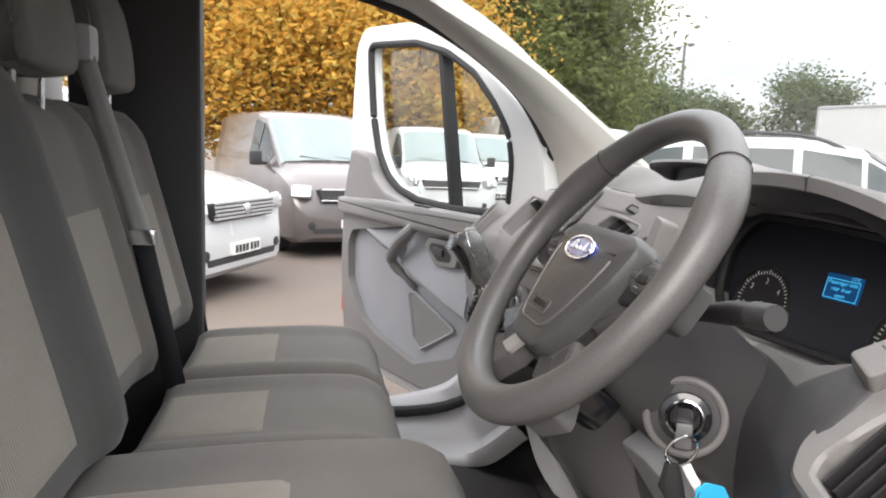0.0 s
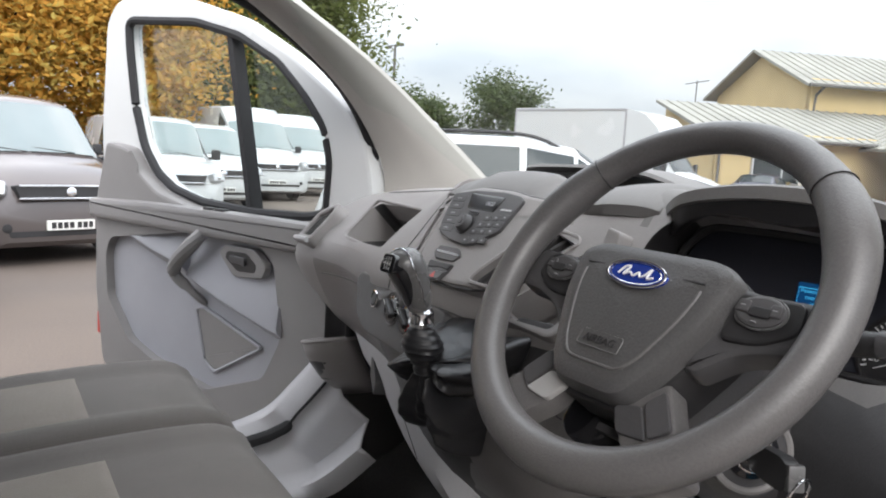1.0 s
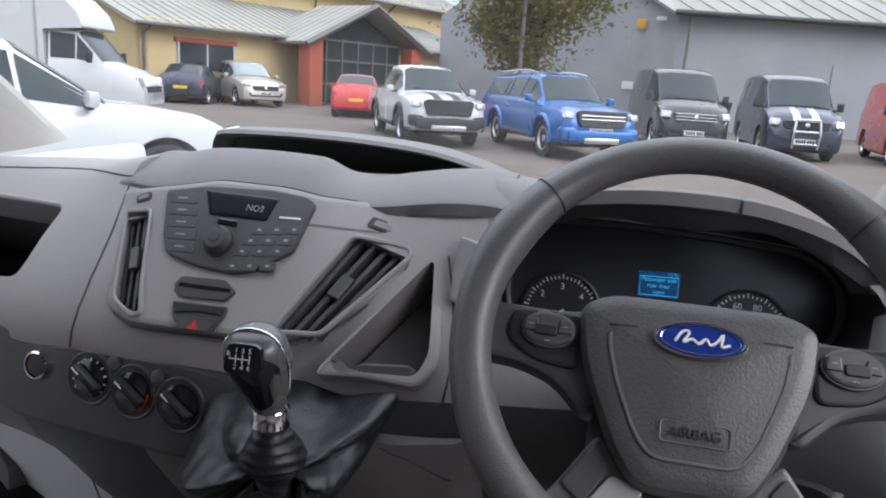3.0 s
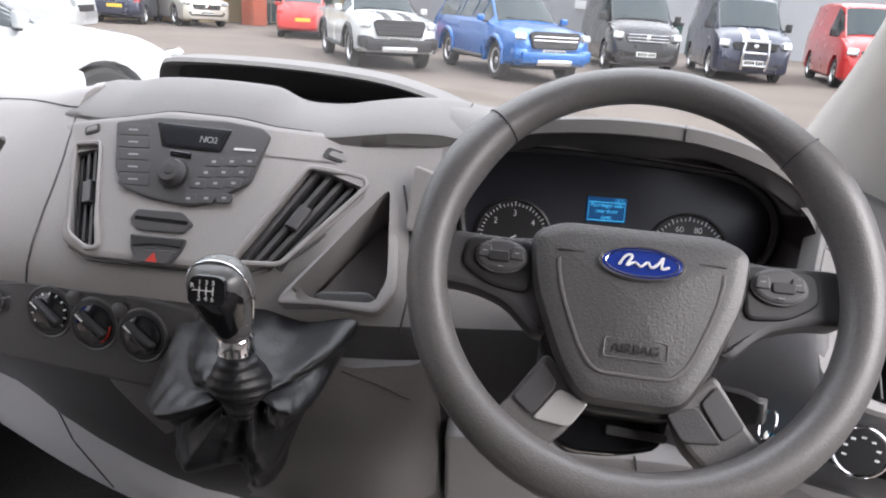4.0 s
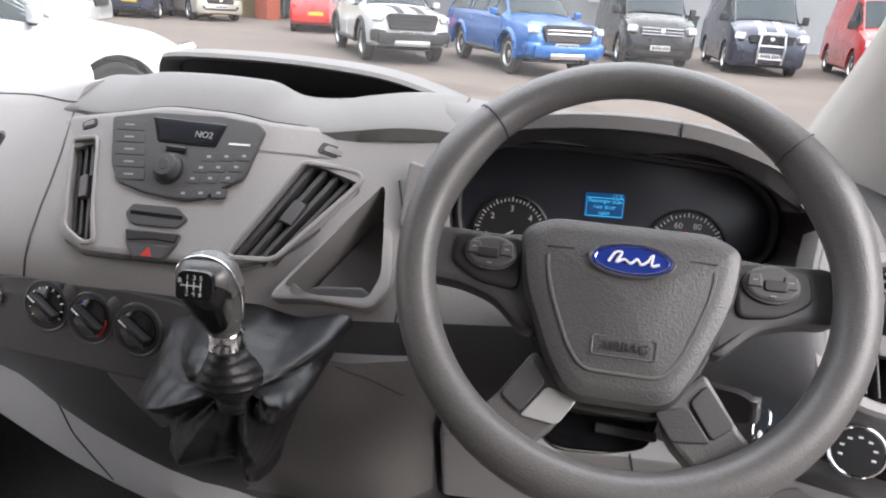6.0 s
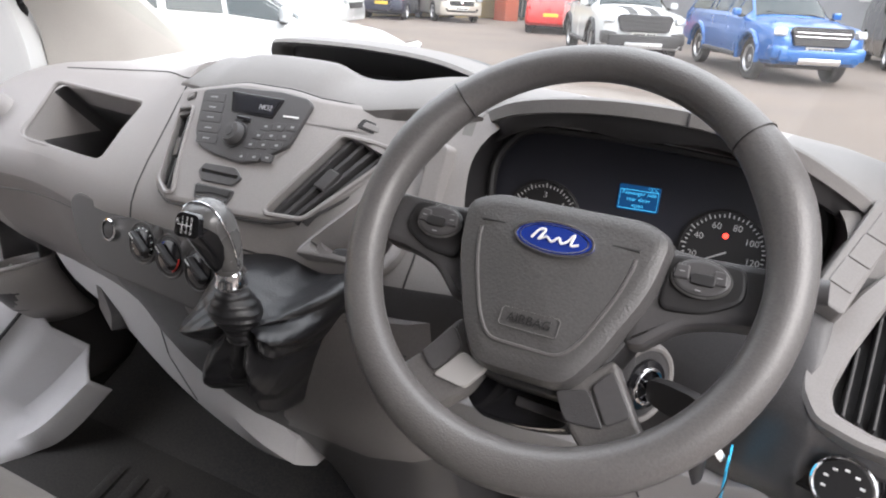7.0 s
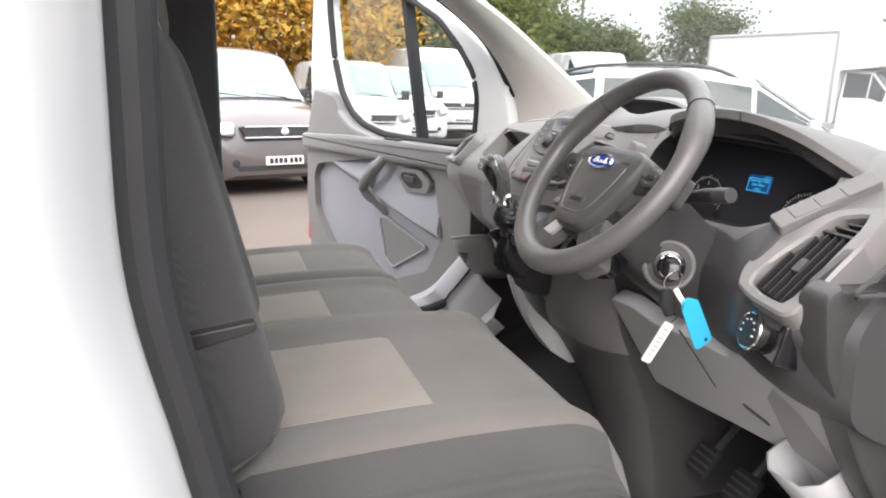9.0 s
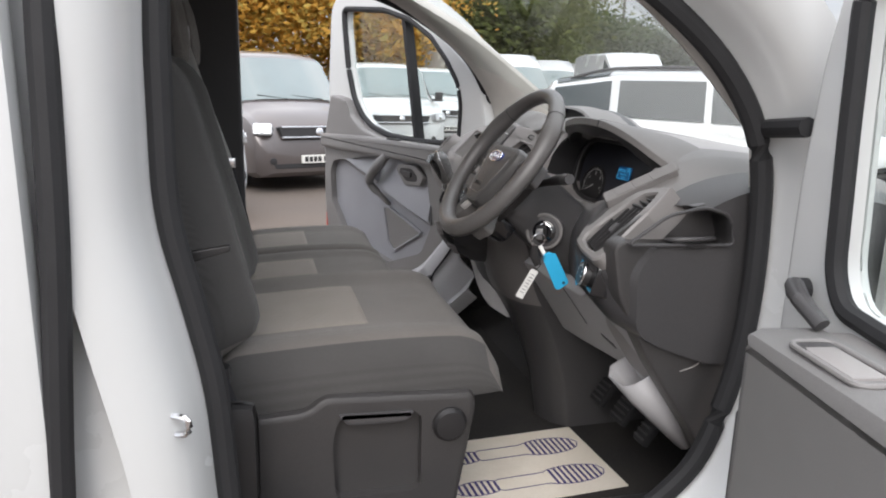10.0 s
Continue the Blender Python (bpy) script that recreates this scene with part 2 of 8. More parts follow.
M["lamp_glass"] = node_mat("headlamp_glass", (0.62, 0.64, 0.66), 0.1, 0.5, coat=1.0, wear=0.5, wear_scale=14, tint=(0.12, 0.12, 0.13))
M["tail_red"] = node_mat("tail_lamp_red", (0.5, 0.02, 0.015), 0.15, coat=1.0, wear=0.2, wear_scale=10)
M["plate"] = node_mat("white_number_plate", (0.75, 0.75, 0.72), 0.4, wear=0.1)
M["plate_yellow"] = node_mat("yellow_number_plate", (0.75, 0.5, 0.05), 0.4, wear=0.1)

# ---- mesh helpers ----
def part(name, bm, mat, parent=None, label="", sharp=35.0):
    """Link a bmesh as one mesh object."""
    me = bpy.data.meshes.new(name)
    bm.normal_update()
    bm.to_mesh(me)
    bm.free()
    me.materials.append(M[mat] if isinstance(mat, str) else mat)
    me.polygons.foreach_set("use_smooth", [True] * len(me.polygons))
    me.set_sharp_from_angle(angle=radians(sharp))
    ob = new(name, me)
    if parent:
        ob.parent = parent
    if label:
        ob["label"] = label
    return ob


def thing(name, label, category, group="", kind="", at=None):
    """An empty that carries the parts of one thing."""
    ob = new(name)
    ob.empty_display_size = 0.05
    if at is not None:
        ob.matrix_world = at if isinstance(at, Matrix) else Matrix.Translation(at)
    return tagged(ob, label, category, group, kind)


def axes(origin, x, y):
    """A frame from an origin and two directions; z completes it."""
    x, y = Vector(x).normalized(), Vector(y).normalized()
    z = x.cross(y).normalized()
    y = z.cross(x)
    m = Matrix((x, y, z)).transposed().to_4x4()
    m.translation = origin
    return m


def spline(pts, n=6, closed=False):
    """A Catmull-Rom curve through points."""
    pts = [Vector(p) for p in pts]
    k = len(pts)
    out = []
    for i in range(k if closed else k - 1):
        if closed:
            a, b, c, d = (pts[(i + j - 1) % k] for j in range(4))
        else:
            a, b, c, d = pts[max(i - 1, 0)], pts[i], pts[i + 1], pts[min(i + 2, k - 1)]
        for s in range(n):
            t = s / n
            out.append(0.5 * (2 * b + (c - a) * t + (2 * a - 5 * b + 4 * c - d) * t * t + (3 * b - a - 3 * c + d) * t ** 3))
    if not closed:
        out.append(pts[-1].copy())
    return out


def rounded(pts, r, n=4):
    """A polygon with its corners rounded."""
    pts = [Vector(p) for p in pts]
    out = []
    for i, p in enumerate(pts):
        a, b = pts[i - 1] - p, pts[(i + 1) % len(pts)] - p
        k = min(r, a.length * 0.45, b.length * 0.45)
        s, e = p + a.normalized() * k, p + b.normalized() * k
        for j in range(n + 1):
            t = j / n
            out.append(s * (1 - t) ** 2 + p * 2 * t * (1 - t) + e * t * t)
    return out


def loft(bm, secs, ring=True, caps=True, loop=False):
    """Quads between sections of equal length."""
    rows = [[bm.verts.new(p) for p in s] for s in secs]
    k = len(rows[0])
    for i in range(len(rows) if loop else len(rows) - 1):
        a, b = rows[i], rows[(i + 1) % len(rows)]
        for j in range(k if ring else k - 1):
            bm.faces.new((a[j], a[(j + 1) % k], b[(j + 1) % k], b[j]))
    if caps and not loop and ring:
        bm.faces.new(rows[0][::-1])
        bm.faces.new(rows[-1])
    return rows


def fix(bm):
    bmesh.ops.recalc_face_normals(bm, faces=bm.faces)
    return bm


def prism(outline, depth, m=None, bevel=0.0, bm=None, base=0.0, crown=0.0):
    """A plate with the given outline in its own xy plane, from base to depth along z, with a rounded front edge."""
    own = bm or bmesh.new()
    m = m or Matrix()
    pts = [Vector((p[0], p[1], 0)) for p in outline]
    mid = sum(pts, Vector()) / len(pts)

    def ring(inset, z):
        res = []
        for i, p in enumerate(pts):
            e = (pts[(i + 1) % len(pts)] - pts[i - 1])
            nrm = Vector((-e.y, e.x, 0)).normalized()
            if nrm.dot(mid - p) < 0:
                nrm = -nrm
            q = p + nrm * inset
            res.append(m @ Vector((q.x, q.y, z)))
        return res

    secs = [ring(0, base), ring(0, depth - bevel)]
    if bevel:
        secs += [ring(bevel * 0.3, depth - bevel * 0.3), ring(bevel, depth), ring(bevel * 1.25, depth)]
    rows = [[own.verts.new(p) for p in s] for s in secs]
    k = len(pts)
    for a, b in zip(rows, rows[1:]):
        for j in range(k):
            own.faces.new((a[j], a[(j + 1) % k], b[(j + 1) % k], b[j]))
    own.faces.new(rows[0][::-1])
    if crown:
        c = own.verts.new(m @ Vector((mid.x, mid.y, depth + crown)))
        mids = [own.verts.new(v.co.lerp(c.co, 0.5) + (m.to_3x3() @ Vector((0, 0, crown * 0.3)))) for v in rows[-1]]
        for j in range(k):
            own.faces.new((rows[-1][j], rows[-1][(j + 1) % k], mids[(j + 1) % k], mids[j]))
            own.faces.new((mids[j], mids[(j + 1) % k], c))
    else:
        own.faces.new(rows[-1])
    return own if bm else fix(own)


def box(size, at=(0, 0, 0), bevel=0.0, m=None, bm=None):
    """A box about a point, with chamfered edges."""
    own = bmesh.new()
    bmesh.ops.create_cube(own, size=1.0)
    bmesh.ops.scale(own, vec=size, verts=own.verts)
    if bevel:
        bmesh.ops.bevel(own, geom=own.edges[:], offset=bevel, segments=2, profile=0.6, affect="EDGES")
    bmesh.ops.transform(own, matrix=(m or Matrix()) @ Matrix.Translation(at), verts=own.verts)
    return merge(bm, own) if bm else own


def merge(bm, other):
    """Add another bmesh to one, and free it."""
    vs = [bm.verts.new(v.co) for v in other.verts]
    other.verts.index_update()
    for f in other.faces:
        bm.faces.new([vs[v.index] for v in f.verts])
    other.free()
    return bm


def tube(path, r, segs=10, closed=False, flat=1.0, bm=None, up=(0, 0, 1)):
    """A round or flattened bar along a path; r: one radius or one for each point."""
    own = bm or bmesh.new()
    path = [Vector(p) for p in path]
    k = len(path)
    rs = r if isinstance(r, (list, tuple)) else [r] * k
    secs = []
    for i, p in enumerate(path):
        a = path[i - 1] if (i or closed) else p
        b = path[(i + 1) % k] if (i < k - 1 or closed) else p
        t = (b - a).normalized()
        u = Vector(up)
        if abs(u.dot(t)) > 0.95:
            u = Vector((1, 0, 0))
        s = t.cross(u).normalized()
        w = s.cross(t)
        secs.append([p + (s * math.cos(q) + w * math.sin(q) * flat) * rs[i] for q in (2 * math.pi * j / segs for j in range(segs))])
    loft(own, secs, True, True, closed)
    return own if bm else fix(own)


def lathe(profile, m=None, segs=24, bm=None):
    """A turned shape from (radius, height) pairs about its own z."""
    own = bm or bmesh.new()
    m = m or Matrix()
    secs = [[m @ Vector((r * math.cos(2 * math.pi * j / segs), r * math.sin(2 * math.pi * j / segs), z)) for j in range(segs)] for r, z in profile]
    loft(own, secs, True, True)
    return own if bm else fix(own)


def solid(ob, amount, offset=-1.0):
    s = ob.modifiers.new("thickness", "SOLIDIFY")
    s.thickness, s.offset = amount, offset
    return ob


def cut(ob, cutter):
    """Take the cutter's shape out of an object for good."""
    me = bpy.data.meshes.new("cutter")
    cutter.to_mesh(me)
    cutter.free()
    tool = new("cutter", me)
    bpy.context.view_layer.update()
    tool.matrix_world = ob.matrix_world.copy()
    mod = ob.modifiers.new("cut", "BOOLEAN")
    mod.operation, mod.solver, mod.object = "DIFFERENCE", "EXACT", tool
    bpy.context.view_layer.update()
    done = bpy.data.meshes.new_from_object(ob.evaluated_get(bpy.context.evaluated_depsgraph_get()))
    ob.modifiers.remove(mod)
    old, ob.data = ob.data, done
    bpy.data.meshes.remove(old)
    bpy.data.objects.remove(tool)
    bpy.data.meshes.remove(me)
    done.polygons.foreach_set("use_smooth", [True] * len(done.polygons))
    done.set_sharp_from_angle(angle=radians(32))
    return ob


def words(name, text, size, m, mat, parent=None, depth=0.0003, slant=0.0):
    """Raised lettering in the built-in font, centred at a frame."""
    cu = bpy.data.curves.new(name, "FONT")
    cu.body, cu.size, cu.align_x, cu.align_y, cu.extrude, cu.shear = text, size, "CENTER", "CENTER", depth, slant
    cu.resolution_u = 3
    tmp = new(name + "_text", cu)
    bpy.context.view_layer.update()
    me = bpy.data.meshes.new_from_object(tmp.evaluated_get(bpy.context.evaluated_depsgraph_get()))
    bpy.data.objects.remove(tmp)
    bpy.data.curves.remove(cu)
    me.transform(m)
    me.materials.clear()
    me.materials.append(M[mat])
    ob = new(name, me)
    if parent:
        ob.parent = parent
    return ob


# ---- van shell ----
van = thing("van_body", "white panel van with both front doors open", "van", kind="structure")


def side_curve(s):
    """The door opening's outline on one side of the van, s = -1 or 1, from the lower front round over the roof."""
    x0 = 0.845 * s
    pts = [(x0, -0.60, 0.70), (x0, -0.2, 0.69), (x0, 0.14, 0.70), (x0, 0.31, 0.80), (x0, 0.395, 0.96), (x0, 0.425, 1.12),
           (x0, 0.425, 1.28), (x0, 0.385, 1.41), (x0 - 0.01 * s, 0.3, 1.53), (x0 - 0.03 * s, 0.15, 1.67), (x0 - 0.06 * s, -0.06, 1.80),
           (x0 - 0.08 * s, -0.25, 1.855), (x0 - 0.085 * s, -0.5, 1.885), (x0 - 0.05 * s, -0.645, 1.86), (x0 - 0.005 * s, -0.69, 1.66), (x0, -0.695, 1.43), (x0, -0.682, 1.28), (x0, -0.65, 0.97), (x0, -0.635, 0.82), (x0, -0.625, 0.74)]
    if s < 0:
        pts[5:11] = [(x0, 0.385, 1.12), (x0, 0.39, 1.28), (x0, 0.398, 1.40), (x0 - 0.01 * s, 0.372, 1.50), (x0 - 0.03 * s, 0.26, 1.64), (x0 - 0.06 * s, 0.035, 1.775)]
        pts[2:5] = [(x0, 0.12, 0.70), (x0, 0.27, 0.80), (x0, 0.35, 0.96)]
    if s > 0:
        pts = [(x0, -0.55, 0.70), (x0, -0.2, 0.69), (x0, 0.10, 0.70), (x0, 0.255, 0.79), (x0, 0.32, 0.92), (x0, 0.353, 1.08),
               (x0, 0.355, 1.27), (x0, 0.333, 1.415), (x0 - 0.008, 0.262, 1.535), (x0 - 0.02, 0.14, 1.64), (x0 - 0.045, -0.06, 1.765),
               (x0 - 0.075, -0.25, 1.84), (x0 - 0.08, -0.46, 1.875), (x0 - 0.05, -0.585, 1.85), (x0 - 0.005, -0.625, 1.66), (x0, -0.634, 1.43),
               (x0, -0.630, 1.30), (x0, -0.603, 1.17), (x0, -0.58, 1.04), (x0, -0.57, 0.88), (x0, -0.562, 0.76)]
    return spline(pts, 5, True)


for s, nm in ((1, "driver"), (-1, "passenger")):
    c = side_curve(s)
    bm = tube(c, 0.019 if s > 0 else 0.016, 10, True, 1.0)
    part("door_seal", bm, "rubber", van, "black rubber door seal")
    # painted return of the opening, from the seal out to the skin
    bm = bmesh.new()
    mid = Vector((0.9 * s, -0.12, 1.22))
    rows = []
    for k, (dx, grow) in enumerate(((0.0, 0.012), (0.03, 0.03), (0.075, 0.042), (0.10, 0.07), (0.108, 0.10), (0.112, 0.125))):
        rows.append([Vector((p.x + dx * s, p.y, p.z)) + Vector((0, p.y - mid.y, p.z - mid.z)).normalized() * grow for p in c])
    loft(bm, rows, True, False)
    part("door_frame", fix(bm), "van_white", van, "white painted door opening frame", 50)
# painted pillar between the driver's door and the load space
bm = prism(rounded([(-0.80, 0.48), (-0.80, 1.86), (-0.67, 1.86), (-0.695, 1.6), (-0.70, 1.4), (-0.69, 1.28), (-0.66, 1.12), (-0.64, 0.95), (-0.62, 0.48)], 0.02), 0.012, axes((0.905, 0, 0), (0, 1, 0), (0, 0, 1)), 0.004, None, -0.02)
part("pillar_skin", bm, "van_white", van, "white painted door pillar")
# floor, roof and rear bulkhead
part("cab_floor", box((1.76, 1.6, 0.04), (0, 0.0, 0.58), 0.01), "floor_rubber", van, "black rubber cab floor")
bm = bmesh.new()
secs = []
for y, z, w in ((-0.85, 1.9, 0.74), (-0.5, 1.905, 0.76), (-0.2, 1.88, 0.745), (0.0, 1.83, 0.72)):
    secs.append([Vector((x * w, y, z + 0.03 * (1 - x * x))) for x in (-1.12, -1, -0.6, -0.2, 0.2, 0.6, 1, 1.12)])
loft(bm, secs, False, False)
solid(part("roof_lining", fix(bm), "trim", van, "pale cloth roof lining"), 0.03)
# steel bulkhead behind the seats
bh = part("bulkhead", box((1.86, 0.03, 1.38), (0, -0.94, 1.25), 0.008), "bulkhead", van, "pale painted bulkhead behind the seats")
for x in (-0.6, -0.3, 0.0, 0.3, 0.6):
    part("bulkhead_rib", box((0.06, 0.02, 1.1), (x, -0.92, 1.25), 0.008), "bulkhead", bh)
# load space behind the seats; its side door on the passenger side stands open
part("load_floor", box((1.76, 2.6, 0.04), (0, -2.1, 0.58), 0.01), "floor_rubber", van, "black load floor")
part("load_roof", box((1.8, 2.6, 0.04), (0, -2.12, 1.92), 0.01), "van_white", van, "white load space roof")
part("load_side", box((0.04, 2.6, 1.3), (0.88, -2.1, 1.25), 0.01), "van_white", van, "white load space side")
part("load_side", box((0.04, 1.3, 1.3), (-0.88, -2.75, 1.25), 0.01), "van_white", van, "white load space side")
part("rear_doors", box((1.8, 0.04, 1.34), (0, -3.42, 1.25), 0.01), "van_white", van, "closed white rear doors")


def pillar(s):
    """One windscreen pillar with its pale inner trim."""
    sec = []
    o = 0.055 if s > 0 else 0.0
    line_in = spline([(0.70 + o, 0.72 - 1.6 * o, 1.365), (0.69 + o, 0.52 - 1.6 * o, 1.515), (0.665 + o, 0.28 - o, 1.675), (0.64 + o, 0.02 - o, 1.805), (0.62 + o, -0.12, 1.865)], 5)
    line_out = spline([(0.825, 0.39, 1.32), (0.822, 0.345, 1.43), (0.80, 0.16, 1.62), (0.77, -0.04, 1.755), (0.75, -0.17, 1.83)], 5)
    if s < 0:
        line_out = spline([(0.825, 0.425, 1.32), (0.822, 0.405, 1.44), (0.80, 0.275, 1.61), (0.77, 0.05, 1.765), (0.75, -0.12, 1.84)], 5)
    for a, b in zip(line_in, line_out):
        mid = (a + b) / 2 + Vector((-0.03, -0.035, 0.0))
        outer = (a + b) / 2 + Vector((0.05, 0.06, 0.03))
        ring = spline([a, a.lerp(mid, 0.55) + Vector((-0.012, -0.01, 0)), mid, b.lerp(mid, 0.5) + Vector((-0.008, -0.012, 0)), b, outer], 3, True)
        sec.append([Vector((p.x * s, p.y, p.z)) for p in ring])
    bm = bmesh.new()
    loft(bm, sec)
    return part("windscreen_pillar_trim", fix(bm), "trim", van, "pale grey pillar trim")


pil_r, pil_l = pillar(1), pillar(-1)
for s in (1, -1):
    # lower pillar trim, beside the end of the dashboard
    bm = prism(rounded([(0.62, 1.30), (0.345, 1.44), (0.365, 1.28), (0.365, 1.1), (0.62, 1.1)], 0.03), 0.03, axes((0.80 * s, 0, 0), (0, 1, 0), (0, 0, 1)), 0.006)
    if s > 0:
        part("pillar_foot_trim", bm, "trim", van)
    else:
        bm.free()
    b0 = -0.55 if s < 0 else -0.628
    bm = prism(rounded([(b0, 1.86), (b0 - 0.06, 1.86), (-0.86, 1.86), (-0.86, 0.6), (b0, 0.6), (b0, 1.2)], 0.03), 0.05, axes((0.795 * s, 0, 0), (0, 1, 0), (0, 0, 1)), 0.01)
    part("door_pillar_trim", bm, "dash_dark", van, "trim of the pillar behind the seats")
    # outer skin behind and in front of the door
    if s > 0:
        part("side_skin", box((0.05, 2.66, 1.5), (0.955, -2.105, 1.1), 0.02), "van_white", van, "white painted side panel")
    else:
        part("side_skin", box((0.05, 1.3, 1.5), (-0.955, -2.78, 1.1), 0.02), "van_white", van, "white painted side panel")
        part("sliding_door", box((0.05, 1.2, 1.3), (-1.03, -2.75, 1.15), 0.02), "van_white", van, "white sliding door pushed open")
    part("front_wing", box((0.06, 0.72, 0.9), (0.935 * s, 0.92, 0.85), 0.03), "van_white", van, "white painted front wing")
    part("rear_seal", tube(spline([(0.958 * s, -0.79, 0.5), (0.962 * s, -0.774, 0.95), (0.962 * s, -0.750, 1.3), (0.948 * s, -0.742, 1.6), (0.92 * s, -0.73, 1.85)], 5), 0.018, 10), "rubber", van, "black rubber strip behind the door")
    bm = bmesh.new()
    loft(bm, [[Vector((a * s, y, b)) for a, b in ((0.83, 0.675), (0.80, 0.69), (0.76, 0.685), (0.735, 0.655), (0.72, 0.64), (0.68, 0.645), (0.655, 0.63), (0.64, 0.60), (0.80, 0.59))] for y in (-0.62, 0.1, 0.3, 0.42)])
    if s > 0:
        part("sill_cover", fix(bm), "dash_dark", van, "stepped plastic sill cover", 50)
    else:
        bm.free()
    part("sill_step", box((0.16, 1.35, 0.12), (0.90 * s, -0.1, 0.44), 0.02), "dash_dark", van, "black plastic door step")
# pale sill moulding on the passenger side; it curls up in front of the door opening
RAILS = [[(-0.915, -0.62, 0.70), (-0.925, -0.15, 0.70), (-0.93, 0.11, 0.735), (-0.87, 0.20, 0.84), (-0.765, 0.245, 0.965)],
         [(-0.89, -0.62, 0.705), (-0.895, -0.15, 0.705), (-0.895, 0.10, 0.725), (-0.835, 0.185, 0.825), (-0.735, 0.225, 0.94)],
         [(-0.845, -0.62, 0.69), (-0.86, -0.15, 0.69), (-0.865, 0.13, 0.692), (-0.80, 0.19, 0.775), (-0.705, 0.232, 0.892)],
         [(-0.835, -0.62, 0.675), (-0.848, -0.15, 0.675), (-0.852, 0.135, 0.675), (-0.79, 0.20, 0.755), (-0.695, 0.245, 0.872)],
         [(-0.80, -0.62, 0.665), (-0.815, -0.15, 0.665), (-0.81, 0.14, 0.66), (-0.75, 0.195, 0.725), (-0.665, 0.245, 0.845)],
         [(-0.775, -0.62, 0.64), (-0.785, -0.15, 0.635), (-0.775, 0.17, 0.625), (-0.715, 0.24, 0.68), (-0.63, 0.30, 0.79)],
         [(-0.755, -0.62, 0.62), (-0.76, -0.15, 0.612), (-0.745, 0.16, 0.607), (-0.68, 0.22, 0.66), (-0.60, 0.27, 0.765)],
         [(-0.715, -0.62, 0.622), (-0.72, -0.15, 0.618), (-0.695, 0.12, 0.618), (-0.635, 0.18, 0.66), (-0.57, 0.25, 0.75)],
         [(-0.69, -0.62, 0.60), (-0.69, -0.15, 0.598), (-0.66, 0.12, 0.598), (-0.60, 0.20, 0.63), (-0.545, 0.28, 0.72)]]
bm = bmesh.new()
loft(bm, [spline(r, 6) for r in RAILS], False, False)
sill = solid(part("sill_moulding", fix(bm), "light_panel", van, "pale grey stepped sill moulding", 50), 0.004)
part("sill_joint", tube([q + Vector((0.004, -0.002, 0.002)) for q in spline(RAILS[2], 6)], 0.004, 6), "rubber", van)
# windscreen and bonnet
bm = bmesh.new()
loft(bm, [spline([(-0.82, 0.72, 1.27), (-0.45, 0.955, 1.30), (0, 1.015, 1.31), (0.45, 0.955, 1.30), (0.82, 0.72, 1.27)], 4),
          spline([(-0.66, -0.05, 1.84), (-0.36, 0.07, 1.86), (0, 0.10, 1.865), (0.36, 0.07, 1.86), (0.66, -0.05, 1.84)], 4)], False, False)
ws = part("windscreen", fix(bm), "glass", van, "clear laminated windscreen")
ws.visible_shadow = False
bm = bmesh.new()
loft(bm, [spline([(-0.9, 0.72 + d * 0.7, 1.20 - d * 0.35), (-0.45, 0.97 + d, 1.24 - d * 0.35), (0, 1.03 + d, 1.25 - d * 0.35), (0.45, 0.97 + d, 1.24 - d * 0.35), (0.9, 0.72 + d * 0.7, 1.20 - d * 0.35)], 4) for d in (0, 0.2, 0.5, 0.8, 0.95)], False, False)
solid(part("bonnet", fix(bm), "van_white", van, "white painted bonnet"), 0.02)

